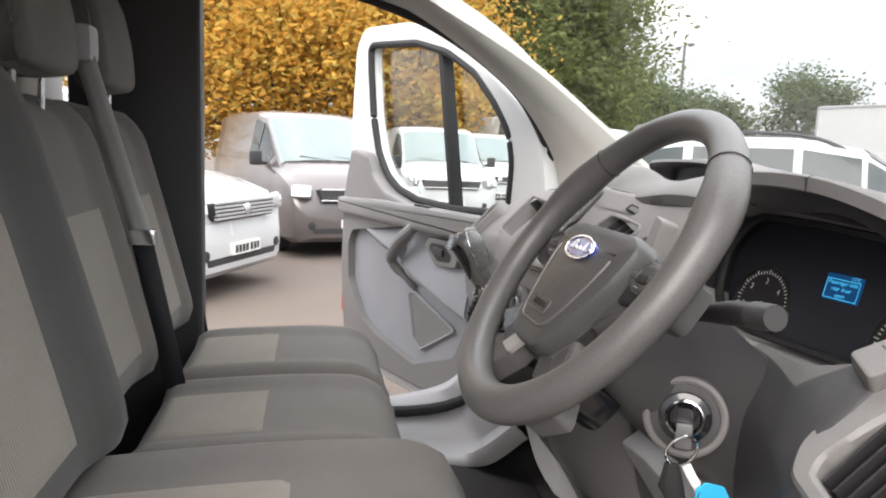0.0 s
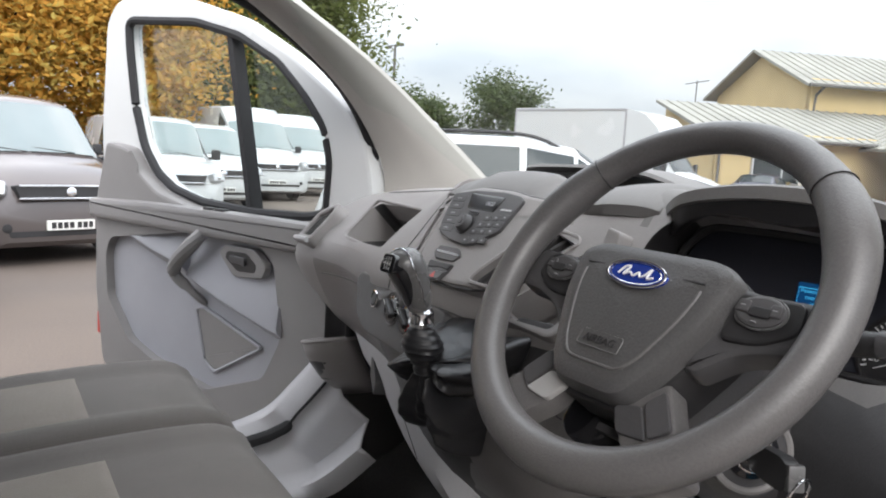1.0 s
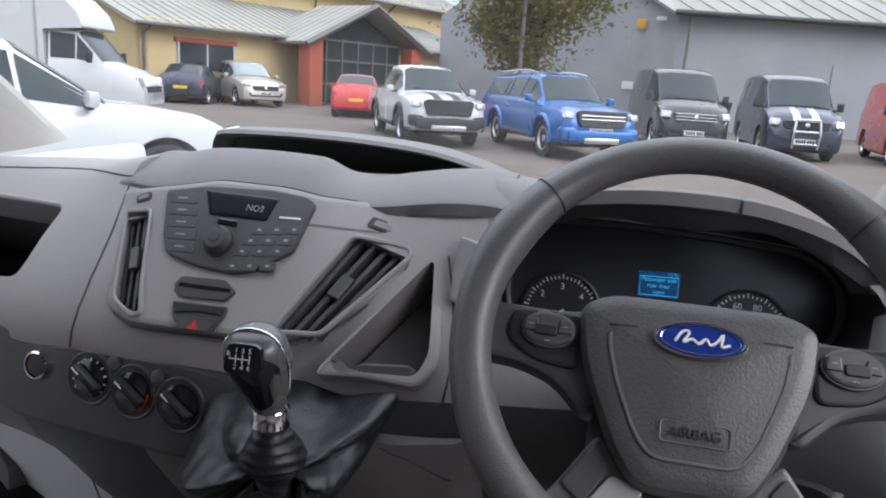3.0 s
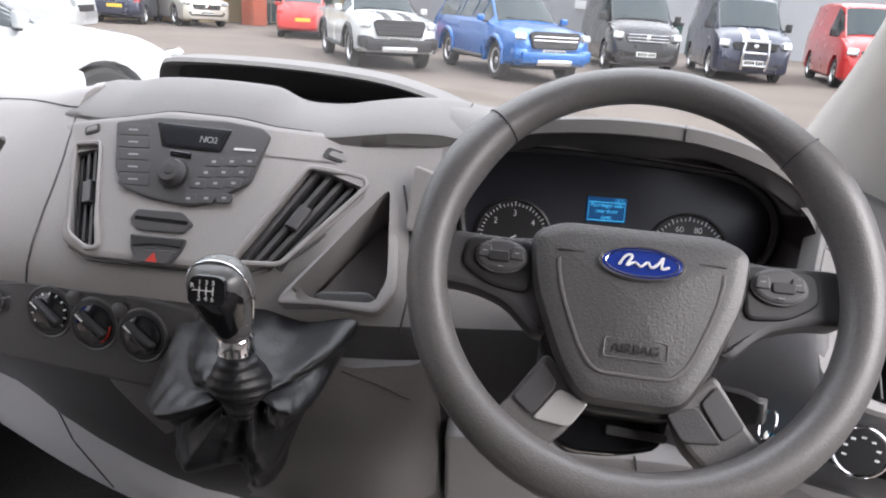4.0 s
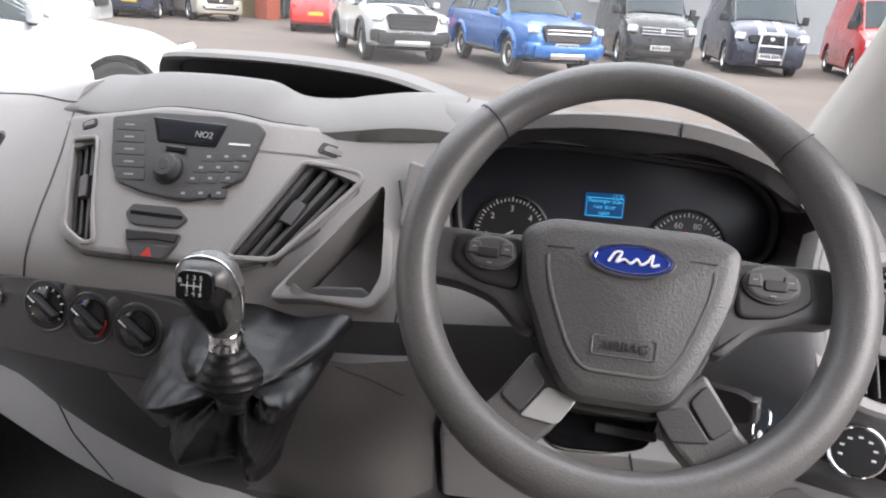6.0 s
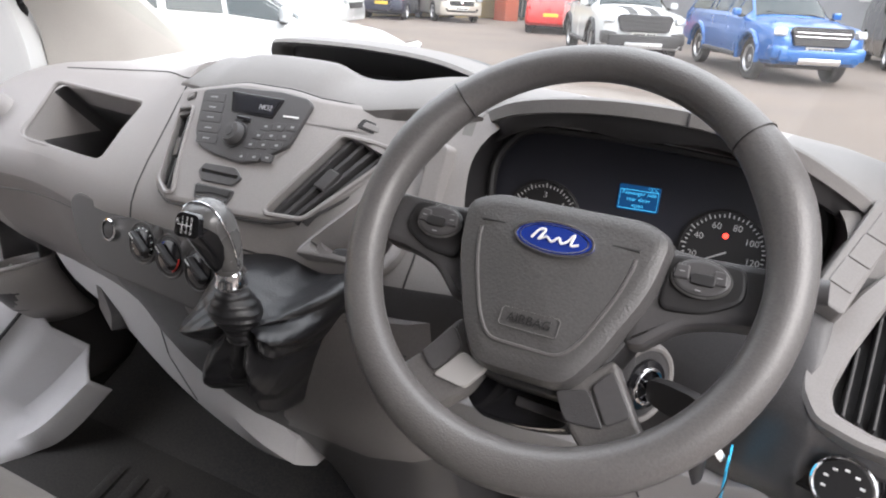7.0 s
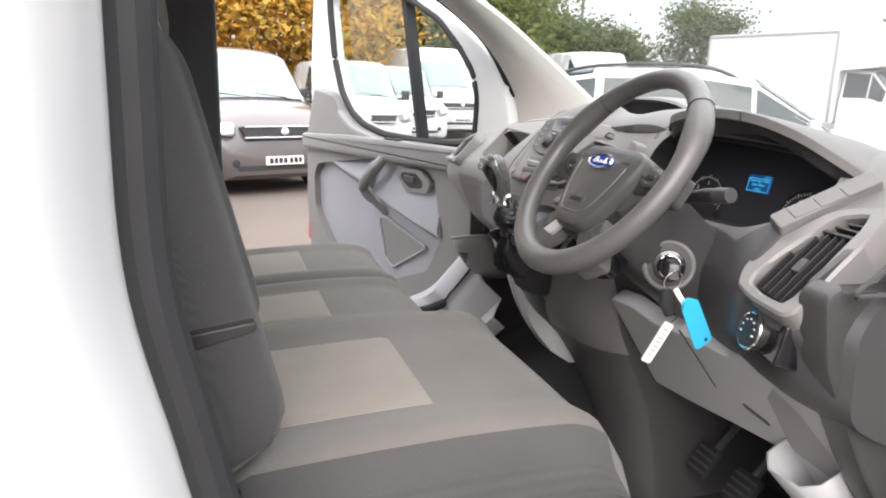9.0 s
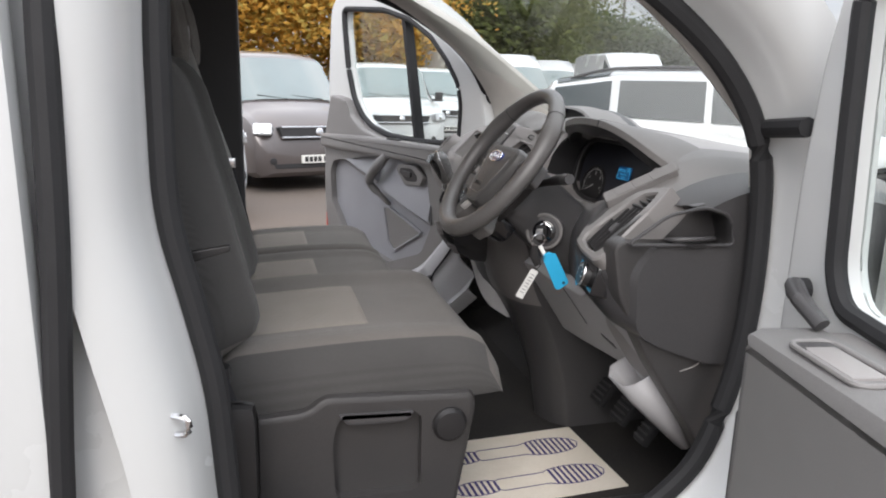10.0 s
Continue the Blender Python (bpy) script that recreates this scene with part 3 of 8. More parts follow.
# ---- dashboard ----
dash = thing("dashboard", "two-tone grey plastic van dashboard with storage trays", "dashboard")
PROFILE = {
    -0.79: [(0.72, 1.27), (0.58, 1.318), (0.40, 1.33), (0.29, 1.308), (0.175, 1.232), (0.175, 1.165), (0.29, 1.08), (0.5, 1.03), (0.72, 1.03)],
    -0.70: [(0.80, 1.29), (0.56, 1.334), (0.38, 1.355), (0.265, 1.325), (0.145, 1.238), (0.15, 1.15), (0.25, 1.04), (0.45, 0.99), (0.80, 0.99)],
    -0.50: [(0.88, 1.30), (0.55, 1.348), (0.36, 1.378), (0.275, 1.348), (0.155, 1.25), (0.165, 1.15), (0.23, 1.02), (0.40, 0.97), (0.88, 0.97)],
    -0.30: [(0.92, 1.31), (0.55, 1.362), (0.33, 1.393), (0.24, 1.358), (0.12, 1.26), (0.115, 1.16), (0.20, 1.00), (0.36, 0.92), (0.92, 0.92)],
    -0.18: [(0.93, 1.32), (0.5, 1.38), (0.28, 1.415), (0.215, 1.385), (0.105, 1.262), (0.10, 1.17), (0.14, 1.00), (0.26, 0.86), (0.93, 0.86)],
    0.0: [(0.94, 1.33), (0.5, 1.395), (0.27, 1.425), (0.197, 1.392), (0.098, 1.262), (0.088, 1.17), (0.10, 1.00), (0.20, 0.84), (0.94, 0.84)],
    0.21: [(0.93, 1.33), (0.5, 1.40), (0.30, 1.426), (0.237, 1.402), (0.150, 1.262), (0.115, 1.17), (0.125, 1.02), (0.25, 0.88), (0.93, 0.88)],
    0.30: [(0.92, 1.33), (0.5, 1.395), (0.31, 1.42), (0.235, 1.396), (0.175, 1.27), (0.14, 1.18), (0.17, 1.06), (0.30, 0.95), (0.92, 0.95)],
    0.46: [(0.88, 1.33), (0.5, 1.388), (0.31, 1.395), (0.24, 1.36), (0.205, 1.27), (0.16, 1.19), (0.175, 1.08), (0.30, 0.98), (0.88, 0.98)],
    0.64: [(0.82, 1.32), (0.5, 1.368), (0.33, 1.374), (0.215, 1.332), (0.112, 1.232), (0.100, 1.17), (0.135, 1.09), (0.30, 1.0), (0.82, 1.0)],
    0.68: [(0.80, 1.315), (0.5, 1.362), (0.33, 1.367), (0.215, 1.312), (0.105, 1.204), (0.105, 1.16), (0.135, 1.08), (0.30, 1.0), (0.80, 1.0)],
    0.75: [(0.76, 1.30), (0.5, 1.345), (0.34, 1.345), (0.215, 1.298), (0.105, 1.190), (0.105, 1.15), (0.135, 1.07), (0.30, 1.0), (0.76, 1.0)],
    0.82: [(0.72, 1.28), (0.5, 1.33), (0.36, 1.328), (0.25, 1.286), (0.15, 1.205), (0.14, 1.13), (0.16, 1.06), (0.30, 1.0), (0.72, 1.0)],
}


def dash_sections(lo=0, hi=8, push=0.0):
    xs = sorted(PROFILE)
    cols = [spline([(x, *PROFILE[x][k]) for x in xs], 5) for k in range(lo, hi + 1)]
    out = []
    for i in range(len(cols[0])):
        out.append([cols[k][i] for k in range(len(cols))])
    return out


bm = bmesh.new()
secs = []
for row in dash_sections():
    front = spline(row[:8], 4)
    secs.append(front + [row[8]])
loft(bm, secs)
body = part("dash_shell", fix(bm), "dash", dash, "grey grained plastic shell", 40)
# passenger cubby
cubby = axes((-0.423, 0.203, 1.306), (0.99, -0.13, 0.0), (0, 0.72, 0.69))
CUBBY = [(-0.137, 0.058), (0.135, 0.056), (0.150, -0.060), (-0.118, -0.060)]
cut(body, prism(rounded(CUBBY, 0.02), 0.12, cubby, 0, None, -0.17))
bm = prism(rounded(CUBBY, 0.02), -0.16, cubby, 0, None, -0.168)
part("cubby_back", bm, "black", dash)
# recess of the instrument binnacle
bin_m = axes((0.455, 0.27, 1.325), (1, 0.1, 0), (0, 0.25, 0.97))
BIN = [(-0.185, -0.06), (-0.19, 0.02), (-0.155, 0.066), (-0.05, 0.066), (0.05, 0.06), (0.16, 0.05), (0.205, 0.01), (0.2, -0.055), (0.12, -0.085), (-0.12, -0.085)]
cut(body, prism(rounded(BIN, 0.03), 0.2, bin_m, 0, None, -0.045))
# top tray behind the radio
cut(body, prism([(-0.195, 0.228), (-0.14, 0.203), (-0.05, 0.194), (0.06, 0.195), (0.20, 0.222), (0.255, 0.232), (0.24, 0.45), (-0.16, 0.47)], 1.5, None, 0, None, 1.345))
# the cubby's moulded edge
part("cubby_lip", tube([cubby @ Vector((p.x, p.y, 0.0)) for p in rounded(CUBBY, 0.022)], 0.004, 8, True), "dash", dash)
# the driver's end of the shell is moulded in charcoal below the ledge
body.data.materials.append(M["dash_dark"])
body.data.materials.append(M["black"])
body.data.materials.append(M["console"])
body.data.materials.append(M["dash_top"])
bm = bmesh.new()
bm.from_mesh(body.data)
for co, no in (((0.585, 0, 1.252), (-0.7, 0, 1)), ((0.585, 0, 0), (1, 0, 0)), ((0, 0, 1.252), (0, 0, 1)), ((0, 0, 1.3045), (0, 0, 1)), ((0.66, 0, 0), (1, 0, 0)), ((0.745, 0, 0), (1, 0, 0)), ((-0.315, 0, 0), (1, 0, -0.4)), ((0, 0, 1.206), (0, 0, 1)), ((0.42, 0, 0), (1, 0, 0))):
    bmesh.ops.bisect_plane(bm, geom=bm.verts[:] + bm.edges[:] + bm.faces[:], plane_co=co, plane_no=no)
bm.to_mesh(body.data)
bm.free()
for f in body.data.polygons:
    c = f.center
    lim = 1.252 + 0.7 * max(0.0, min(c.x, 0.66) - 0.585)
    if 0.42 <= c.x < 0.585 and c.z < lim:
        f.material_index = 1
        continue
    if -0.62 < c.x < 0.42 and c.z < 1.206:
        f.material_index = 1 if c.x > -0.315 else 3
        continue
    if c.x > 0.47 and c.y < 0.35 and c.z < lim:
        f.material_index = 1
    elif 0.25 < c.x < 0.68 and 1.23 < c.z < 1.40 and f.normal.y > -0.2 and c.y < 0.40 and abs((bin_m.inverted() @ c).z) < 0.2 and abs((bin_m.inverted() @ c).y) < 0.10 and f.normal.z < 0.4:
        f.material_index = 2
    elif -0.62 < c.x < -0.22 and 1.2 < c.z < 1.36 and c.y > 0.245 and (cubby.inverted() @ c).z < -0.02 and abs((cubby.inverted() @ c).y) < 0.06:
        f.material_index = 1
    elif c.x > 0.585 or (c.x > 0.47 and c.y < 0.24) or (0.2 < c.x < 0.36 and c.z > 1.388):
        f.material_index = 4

# ---- centre stack ----
STACK = axes((0, 0.153, 1.333), (1, 0, 0), (0, 0.61, 0.79)) @ Matrix.Diagonal((1, 1.08, 1, 1))


def on_stack(x, v, out=0.0):
    return STACK @ Matrix.Translation((x, v, out))


def set_back(x):
    """How far the centre panel curves away to the windscreen at its sides."""
    if x > 0.07:
        return 0.55 * min(x - 0.07, 0.08) + 0.25 * max(0.0, x - 0.15)
    return 0.45 * max(0.0, -0.10 - x)


def bend(ob):
    """Curve a panel built on the flat of the centre stack."""
    bm = bmesh.new()
    bm.from_mesh(ob.data)
    for x in (-0.15, -0.135, -0.12, -0.10, 0.07, 0.09, 0.11, 0.13, 0.15, 0.17, 0.19, 0.21):
        bmesh.ops.bisect_plane(bm, geom=bm.verts[:] + bm.edges[:] + bm.faces[:], plane_co=(x, 0, 0), plane_no=(1, 0, 0))
    for v in bm.verts:
        v.co.y += set_back(v.co.x)
    bm.to_mesh(ob.data)
    bm.free()
    return ob


stack = [(-0.205, 0.040), (-0.119, 0.0605), (-0.053, 0.0755), (0.027, 0.0745), (0.08, 0.067), (0.128, 0.060), (0.163, 0.0455), (0.195, 0.0224), (0.199, 0.0173), (0.155, -0.0387), (0.109, -0.0787), (0.075, -0.0862), (0.022, -0.0902), (-0.099, -0.092), (-0.145, -0.0854), (-0.161, -0.0644), (-0.193, -0.0056)]
panel = part("centre_panel", prism(rounded(stack, 0.012), 0.016, STACK, 0.006, None, -0.04), "dash", dash, "raised grey centre panel")
V_R = [(0.111, 0.0205), (0.171, 0.0075), (0.1755, -0.0015), (0.106, -0.0845), (0.060, -0.079)]
V_L = [(-0.170, 0.0170), (-0.1295, 0.0265), (-0.0875, -0.0815), (-0.0985, -0.0845), (-0.134, -0.0765)]
for v in (V_R, V_L):
    cut(panel, prism(rounded(v, 0.006), 0.05, STACK, 0, None, -0.03))
    cut(body, prism([(p.x, p.y) for p in rounded(v, 0.006)], 0.05, Matrix.Translation((0, set_back(sum(p[0] for p in v) / len(v)), 0)) @ STACK, 0, None, -0.045))
for v, n, name in ((V_R, 4, "R"), (V_L, 4, "L")):
    vent = part("air_vent", prism([(p[0], p[1]) for p in v], -0.024, STACK, 0, None, -0.03), "black", dash, "black louvred air vent")
    a0, a1 = Vector((*v[0], 0)), Vector((*v[1], 0))
    b0, b1 = Vector((*v[-1], 0)), Vector((*(v[3] if name == "R" else v[2]), 0))
    for i in range(n):
        t = (i + 0.5) / n
        p, q = a0.lerp(a1, t), b0.lerp(b1, t)
        d = (q - p).normalized()
        nn = Vector((-d.y, d.x, 0))
        bm = prism([p + nn * 0.0026, p - nn * 0.0026, q - nn * 0.0026, q + nn * 0.0026], 0.008, STACK, 0.0012, None, -0.022)
        part("louvre", bm, "dash_dark", vent)
    c = (a0 + a1 + b0 + b1) / 4
    d = (b0 - a0).normalized()
    part("thumb_slider", prism([c + Vector((-d.y, d.x, 0)) * 0.007 - d * 0.012, c - Vector((-d.y, d.x, 0)) * 0.007 - d * 0.012, c - Vector((-d.y, d.x, 0)) * 0.007 + d * 0.012, c + Vector((-d.y, d.x, 0)) * 0.007 + d * 0.012], 0.015, STACK, 0.002, None, -0.005), "radio", vent)
    # pale surround
    rim = [Vector((p[0], p[1], 0.017)) for p in rounded(v, 0.008)]
    part("vent_surround", tube([STACK @ p for p in rim], 0.003, 6, True), "silver" if n == 9 else "dash", vent)
    # thumb wheel
    tw = (0.143, 0.030, -21) if name == "R" else (-0.151, 0.038, 22)
    m = on_stack(tw[0], tw[1], 0.016) @ pose(0, 0, 0, 0, 0, tw[2])
    part("wheel_slot", prism(rounded([(-0.02, -0.006), (0.02, -0.006), (0.02, 0.006), (-0.02, 0.006)] if name == "R" else [(-0.012, -0.005), (0.012, -0.005), (0.012, 0.005), (-0.012, 0.005)], 0.004), 0.0015, m, 0.0005), "black", vent)
    part("thumb_wheel", prism(rounded([(-0.014, -0.0035), (0.014, -0.0035), (0.014, 0.0035), (-0.014, 0.0035)] if name == "R" else [(-0.008, -0.003), (0.008, -0.003), (0.008, 0.003), (-0.008, 0.003)], 0.003), 0.003, m, 0.0008), "vent_grey", vent)

bend(panel)
bend(part("panel_groove", tube([STACK @ Vector((p.x * 1.004, p.y * 1.008, 0.0085)) for p in rounded(stack, 0.012)], 0.0022, 6, True), "dash_dark", dash))
for piece in [o for o in dash.children_recursive if o.name.split('.')[0] in ('air_vent', 'louvre', 'thumb_slider', 'vent_surround', 'wheel_slot', 'thumb_wheel')]:
    bend(piece)

radio = thing("car_radio", "dark grey van radio with small display and round knob", "radio", at=STACK @ Matrix.Translation((0, 0, 0.016)))
R = Matrix()
part("fascia", prism(rounded([(-0.110, 0.0534), (-0.060, 0.0634), (0.016, 0.066), (0.060, 0.0617), (0.0703, 0.0549), (0.060, 0.0002), (0.022, -0.0251), (0.001, -0.0304), (-0.046, -0.0261), (-0.081, -0.0174), (-0.094, 0.0002)], 0.006), 0.005, R, 0.002), "radio", radio)
part("display_bezel", prism(rounded([(-0.0485, 0.0295), (-0.0615, 0.0570), (0.0270, 0.0555), (0.0200, 0.0292)], 0.003), 0.0062, R, 0.001, None, 0.003), "gloss_black", radio)
part("display", prism(rounded([(-0.0425, 0.0325), (-0.0535, 0.0540), (0.0215, 0.0525), (0.0155, 0.0325)], 0.002), 0.0068, R, 0.0003, None, 0.005), "screen_off", radio)
words("display_text", "NO2", 0.010, Matrix.Translation((0.004, 0.041, 0.0072)), "grey_mark", radio)
knob = part("volume_knob", lathe([(0.0145, 0.004), (0.0145, 0.009), (0.0125, 0.014), (0.0115, 0.017), (0.004, 0.0175)], Matrix.Translation((-0.026, 0.002, 0)), 28), "radio", radio)
part("knob_ring", lathe([(0.017, 0.004), (0.017, 0.0065), (0.0145, 0.007)], Matrix.Translation((-0.026, 0.002, 0)), 28), "black", radio)
part("knob_cap", lathe([(0.006, 0.0172), (0.0055, 0.0182)], Matrix.Translation((-0.026, 0.002, 0)), 20), "dash_dark", radio)
for i in range(5):
    kx, kv = -0.1035 + 0.0042 * i, 0.0385 - i * 0.0135
    part("preset_key", prism(rounded([(kx + 0.003, kv), (kx, kv + 0.0118), (kx + 0.035, kv + 0.0135), (kx + 0.037, kv + 0.0015)], 0.002), 0.0057, R, 0.0005, None, 0.003), "radio", radio)
    part("key_print", prism([(kx + 0.012, kv + 0.0055), (kx + 0.012, kv + 0.0072), (kx + 0.023, kv + 0.0078), (kx + 0.023, kv + 0.0061)], 0.0060, R, 0, None, 0.005), "grey_mark", radio)
for j in range(4):
    for i in range(3):
        x, v = 0.0 + i * 0.0195 + j * 0.0058 - 0.002, -0.019 + j * 0.0125 + i * 0.0022 - (0.004 if j == 0 else 0)
        part("number_key", prism(rounded([(x - 0.008, v - 0.005), (x - 0.007, v + 0.005), (x + 0.009, v + 0.0055), (x + 0.008, v - 0.0045)], 0.002), 0.0057, R, 0.0005, None, 0.003), "radio", radio)
        part("key_print", prism([(x - 0.002, v - 0.001), (x - 0.002, v + 0.0015), (x + 0.0025, v + 0.0018), (x + 0.0025, v - 0.0008)], 0.0060, R, 0, None, 0.005), "grey_mark", radio)
part("key_print", prism([(0.034, 0.034), (0.034, 0.036), (0.058, 0.0365), (0.058, 0.0345)], 0.0060, R, 0, None, 0.004), "white_mark", radio)
part("eject_key", prism(rounded([(-0.035, 0.0205), (-0.036, 0.0265), (-0.012, 0.0255), (-0.011, 0.0195)], 0.001), 0.0075, R, 0.001, None, 0.003), "gloss_black", radio)

disc = thing("disc_slot_panel", "dark plastic panel with a disc slot and warning-light switch", "control panel", at=STACK @ Matrix.Translation((0, 0, 0.016)))
part("slot_plate", prism(rounded([(-0.0615, -0.0495), (-0.056, -0.0378), (-0.005, -0.0365), (0.0104, -0.0475), (0.001, -0.0585), (-0.049, -0.0598)], 0.004), 0.003, R, 0.0012), "radio", disc)
part("slot", prism(rounded([(-0.055, -0.0495), (-0.0555, -0.0455), (0.004, -0.0455), (0.004, -0.0495)], 0.001), 0.0034, R, 0, None, 0.001), "gloss_black", disc)
part("switch_plate", prism(rounded([(-0.056, -0.0640), (0.0075, -0.0630), (0.0055, -0.0747), (-0.0042, -0.0935), (-0.038, -0.0935), (-0.051, -0.0790)], 0.004), 0.003, R, 0.0012), "radio", disc)
part("switch_lid", prism(rounded([(-0.054, -0.0655), (0.0055, -0.0645), (0.004, -0.0735), (-0.022, -0.0725), (-0.049, -0.0765)], 0.002), 0.005, R, 0.001), "black", disc)
part("warning_switch", prism(rounded([(-0.047, -0.0790), (0.001, -0.0775), (-0.006, -0.0915), (-0.037, -0.0918)], 0.002), 0.0045, R, 0.001), "radio", disc)
part("warning_triangle", prism([(-0.0295, -0.0905), (-0.0165, -0.0905), (-0.0225, -0.0805)], 0.0048, R, 0, None, 0.003), "red", disc, "red warning triangle")

# corner pocket to the left of the steering wheel
pk = [(0.207, 0.018), (0.226, -0.11), (0.210, -0.136), (0.108, -0.122), (0.110, -0.112)]
pocket = part("corner_pocket", prism(rounded(pk, 0.012), 0.012, on_stack(0, 0, 0.0), 0.004, None, -0.05), "dash", dash)
pkh = [(0.2005, 0.002), (0.213, -0.1006), (0.2038, -0.1243), (0.128, -0.1214), (0.118, -0.109)]
cut(pocket, prism(rounded(pkh, 0.008), 0.05, STACK, 0, None, -0.06))
cut(body, prism(rounded(pkh, 0.01), 0.05, Matrix.Translation((0, set_back(0.17), 0)) @ STACK, 0, None, -0.085))
part("pocket_back", prism(rounded([(p[0] * 1.02 - 0.003, p[1] * 1.05) for p in pkh], 0.01), -0.055, STACK, 0, None, -0.062), "console", dash)
for piece in (pocket, dash.children[-1]):
    bend(piece)
bend(part("pocket_lip", prism(rounded([(0.134, -0.1225), (0.139, -0.1085), (0.192, -0.1085), (0.2085, -0.1205), (0.203, -0.1245)], 0.004), -0.004, STACK, 0.003, None, -0.05), "dash_dark", dash))

# climate control strip
CLIM = axes((-0.14, 0.094, 1.178), (1, -0.08, 0), (0, 0.2, 0.97))
strip = thing("climate_controls", "charcoal plastic strip with three rotary heater knobs", "heater controls", at=CLIM)
part("strip_plate", prism(rounded([(-0.19, 0.035), (-0.17, 0.05), (0.12, 0.044), (0.17, 0.04), (0.13, -0.055), (-0.11, -0.052), (-0.16, -0.03)], 0.02), 0.012, R, 0.004, None, -0.05), "kick", strip)
for i, (x, dv) in enumerate(((-0.012, 0.010), (0.045, 0.005), (0.104, 0.002))):
    dial = part("heater_dial", lathe([(0.0275, 0.010), (0.0275, 0.0125), (0.0235, 0.013), (0.022, 0.009)], Matrix.Translation((x, dv, 0)), 28), "black", strip)
    part("dial_face", lathe([(0.0225, 0.010), (0.0215, 0.014), (0.015, 0.0155)], Matrix.Translation((x, dv, 0)), 28), "gloss_black", dial)
    part("dial_grip", prism(rounded([(-0.006, -0.02), (0.006, -0.02), (0.004, 0.021), (-0.004, 0.021)], 0.004), 0.014, Matrix.Translation((x, dv, 0.01)) @ pose(0, 0, 0, 0, 0, 55), 0.004), "black", dial)
    part("dial_mark", prism([(-0.0008, 0.008), (0.0008, 0.008), (0.0008, 0.019), (-0.0008, 0.019)], 0.0146, Matrix.Translation((x, dv, 0.01)) @ pose(0, 0, 0, 0, 0, 55), 0, None, 0.012), "white_mark", dial)
    part("dial_rim", tube([(x + 0.0285 * math.cos(a), dv + 0.0285 * math.sin(a), 0.0118) for a in [2 * math.pi * k / 28 for k in range(28)]], 0.0022, 8, True), "radio", dial)
    if i < 2:
        part("heater_button", lathe([(0.0085, 0.011), (0.0085, 0.0145), (0.006, 0.0155)], Matrix.Translation((x + 0.030, dv + 0.021, 0)), 18), "radio", strip)
for k in range(11):
    a = radians(215 - k * 25)
    part("dial_scale", prism([(-0.0008, 0), (0.0008, 0), (0.0008, 0.003), (-0.0008, 0.003)], 0.0145, Matrix.Translation((-0.012 + 0.019 * math.cos(a), 0.010 + 0.019 * math.sin(a), 0)) @ pose(0, 0, 0, 0, 0, math.degrees(a) - 90), 0, None, 0.013), "white_mark", strip)
part("blue_arc", tube([(0.045 + 0.0205 * math.cos(a), 0.005 + 0.0205 * math.sin(a), 0.0145) for a in [radians(120 + 9 * k) for k in range(8)]], 0.0012, 6), "blue_badge", strip)
part("red_arc", tube([(0.045 + 0.0205 * math.cos(a), 0.005 + 0.0205 * math.sin(a), 0.0145) for a in [radians(-60 + 9 * k) for k in range(8)]], 0.0012, 6), "red", strip)
sock = part("power_socket", lathe([(0.016, 0.01), (0.016, 0.016), (0.0135, 0.017), (0.0125, 0.011)], Matrix.Translation((-0.085, 0.012, 0)), 24), "chrome", strip, "chrome ringed power socket")
part("socket_cap", lathe([(0.0122, 0.01), (0.0115, 0.0155), (0.004, 0.016)], Matrix.Translation((-0.085, 0.012, 0)), 24), "black", sock)

# lower console below the dash
bm = bmesh.new()
secs = []
for z, x0, x1, y0 in ((1.17, -0.17, 0.284, 0.09), (1.10, -0.13, 0.282, 0.085), (1.0, -0.05, 0.279, 0.105), (0.88, 0.04, 0.276, 0.165), (0.74, 0.10, 0.276, 0.21), (0.60, 0.12, 0.276, 0.23)):
    secs.append([Vector((x0, y0 + 0.10, z)), Vector((x0 + 0.02, y0 + 0.02, z)), Vector((x0 + 0.06, y0, z)), Vector((x1 - 0.09, y0, z)), Vector((x1 - 0.035, y0 + 0.022, z)), Vector((x1 - 0.004, y0 + 0.054, z)), Vector((x1, y0 + 0.062, z)), Vector((x1, 0.7, z)), Vector((x0, 0.7, z))])
secs = [list(r) for r in zip(*[spline(c, 4) for c in zip(*secs)])]
loft(bm, secs)
bmesh.ops.bisect_plane(bm, geom=bm.verts[:] + bm.edges[:] + bm.faces[:], plane_co=(0, 0, 0.95), plane_no=(0, 0, 1))
console = part("lower_console", fix(bm), "console", dash, "grey lower console with shade coloured into its side and foot")
console.data.materials.append(M["dash_dark"])
# same plastic throughout; the shade on side and foot is put in as charcoal
for f in console.data.polygons:
    if f.normal.x > 0.9 or f.center.z < 0.95:
        f.material_index = 1
# pale knee panel on the passenger side
bm = bmesh.new()
secs = []
for x, zt, zb, y in ((-0.80, 1.12, 1.0, 0.34), (-0.6, 1.11, 0.97, 0.235), (-0.40, 1.105, 0.945, 0.185), (-0.22, 1.085, 0.905, 0.14), (-0.10, 1.05, 0.88, 0.12), (0.0, 0.975, 0.86, 0.115), (0.06, 0.92, 0.85, 0.13)):
    secs.append([Vector((x, y + 0.01, zt)), Vector((x, y, (zt + zb) / 2)), Vector((x, y + 0.02, zb + 0.02)), Vector((x, y + 0.05, zb)), Vector((x, 0.6, zb)), Vector((x, 0.6, zt))])
secs = [list(r) for r in zip(*[spline(c, 4) for c in zip(*secs)])]
loft(bm, secs)
knee = part("knee_panel", fix(bm), "light_panel", dash, "pale grey passenger knee panel")

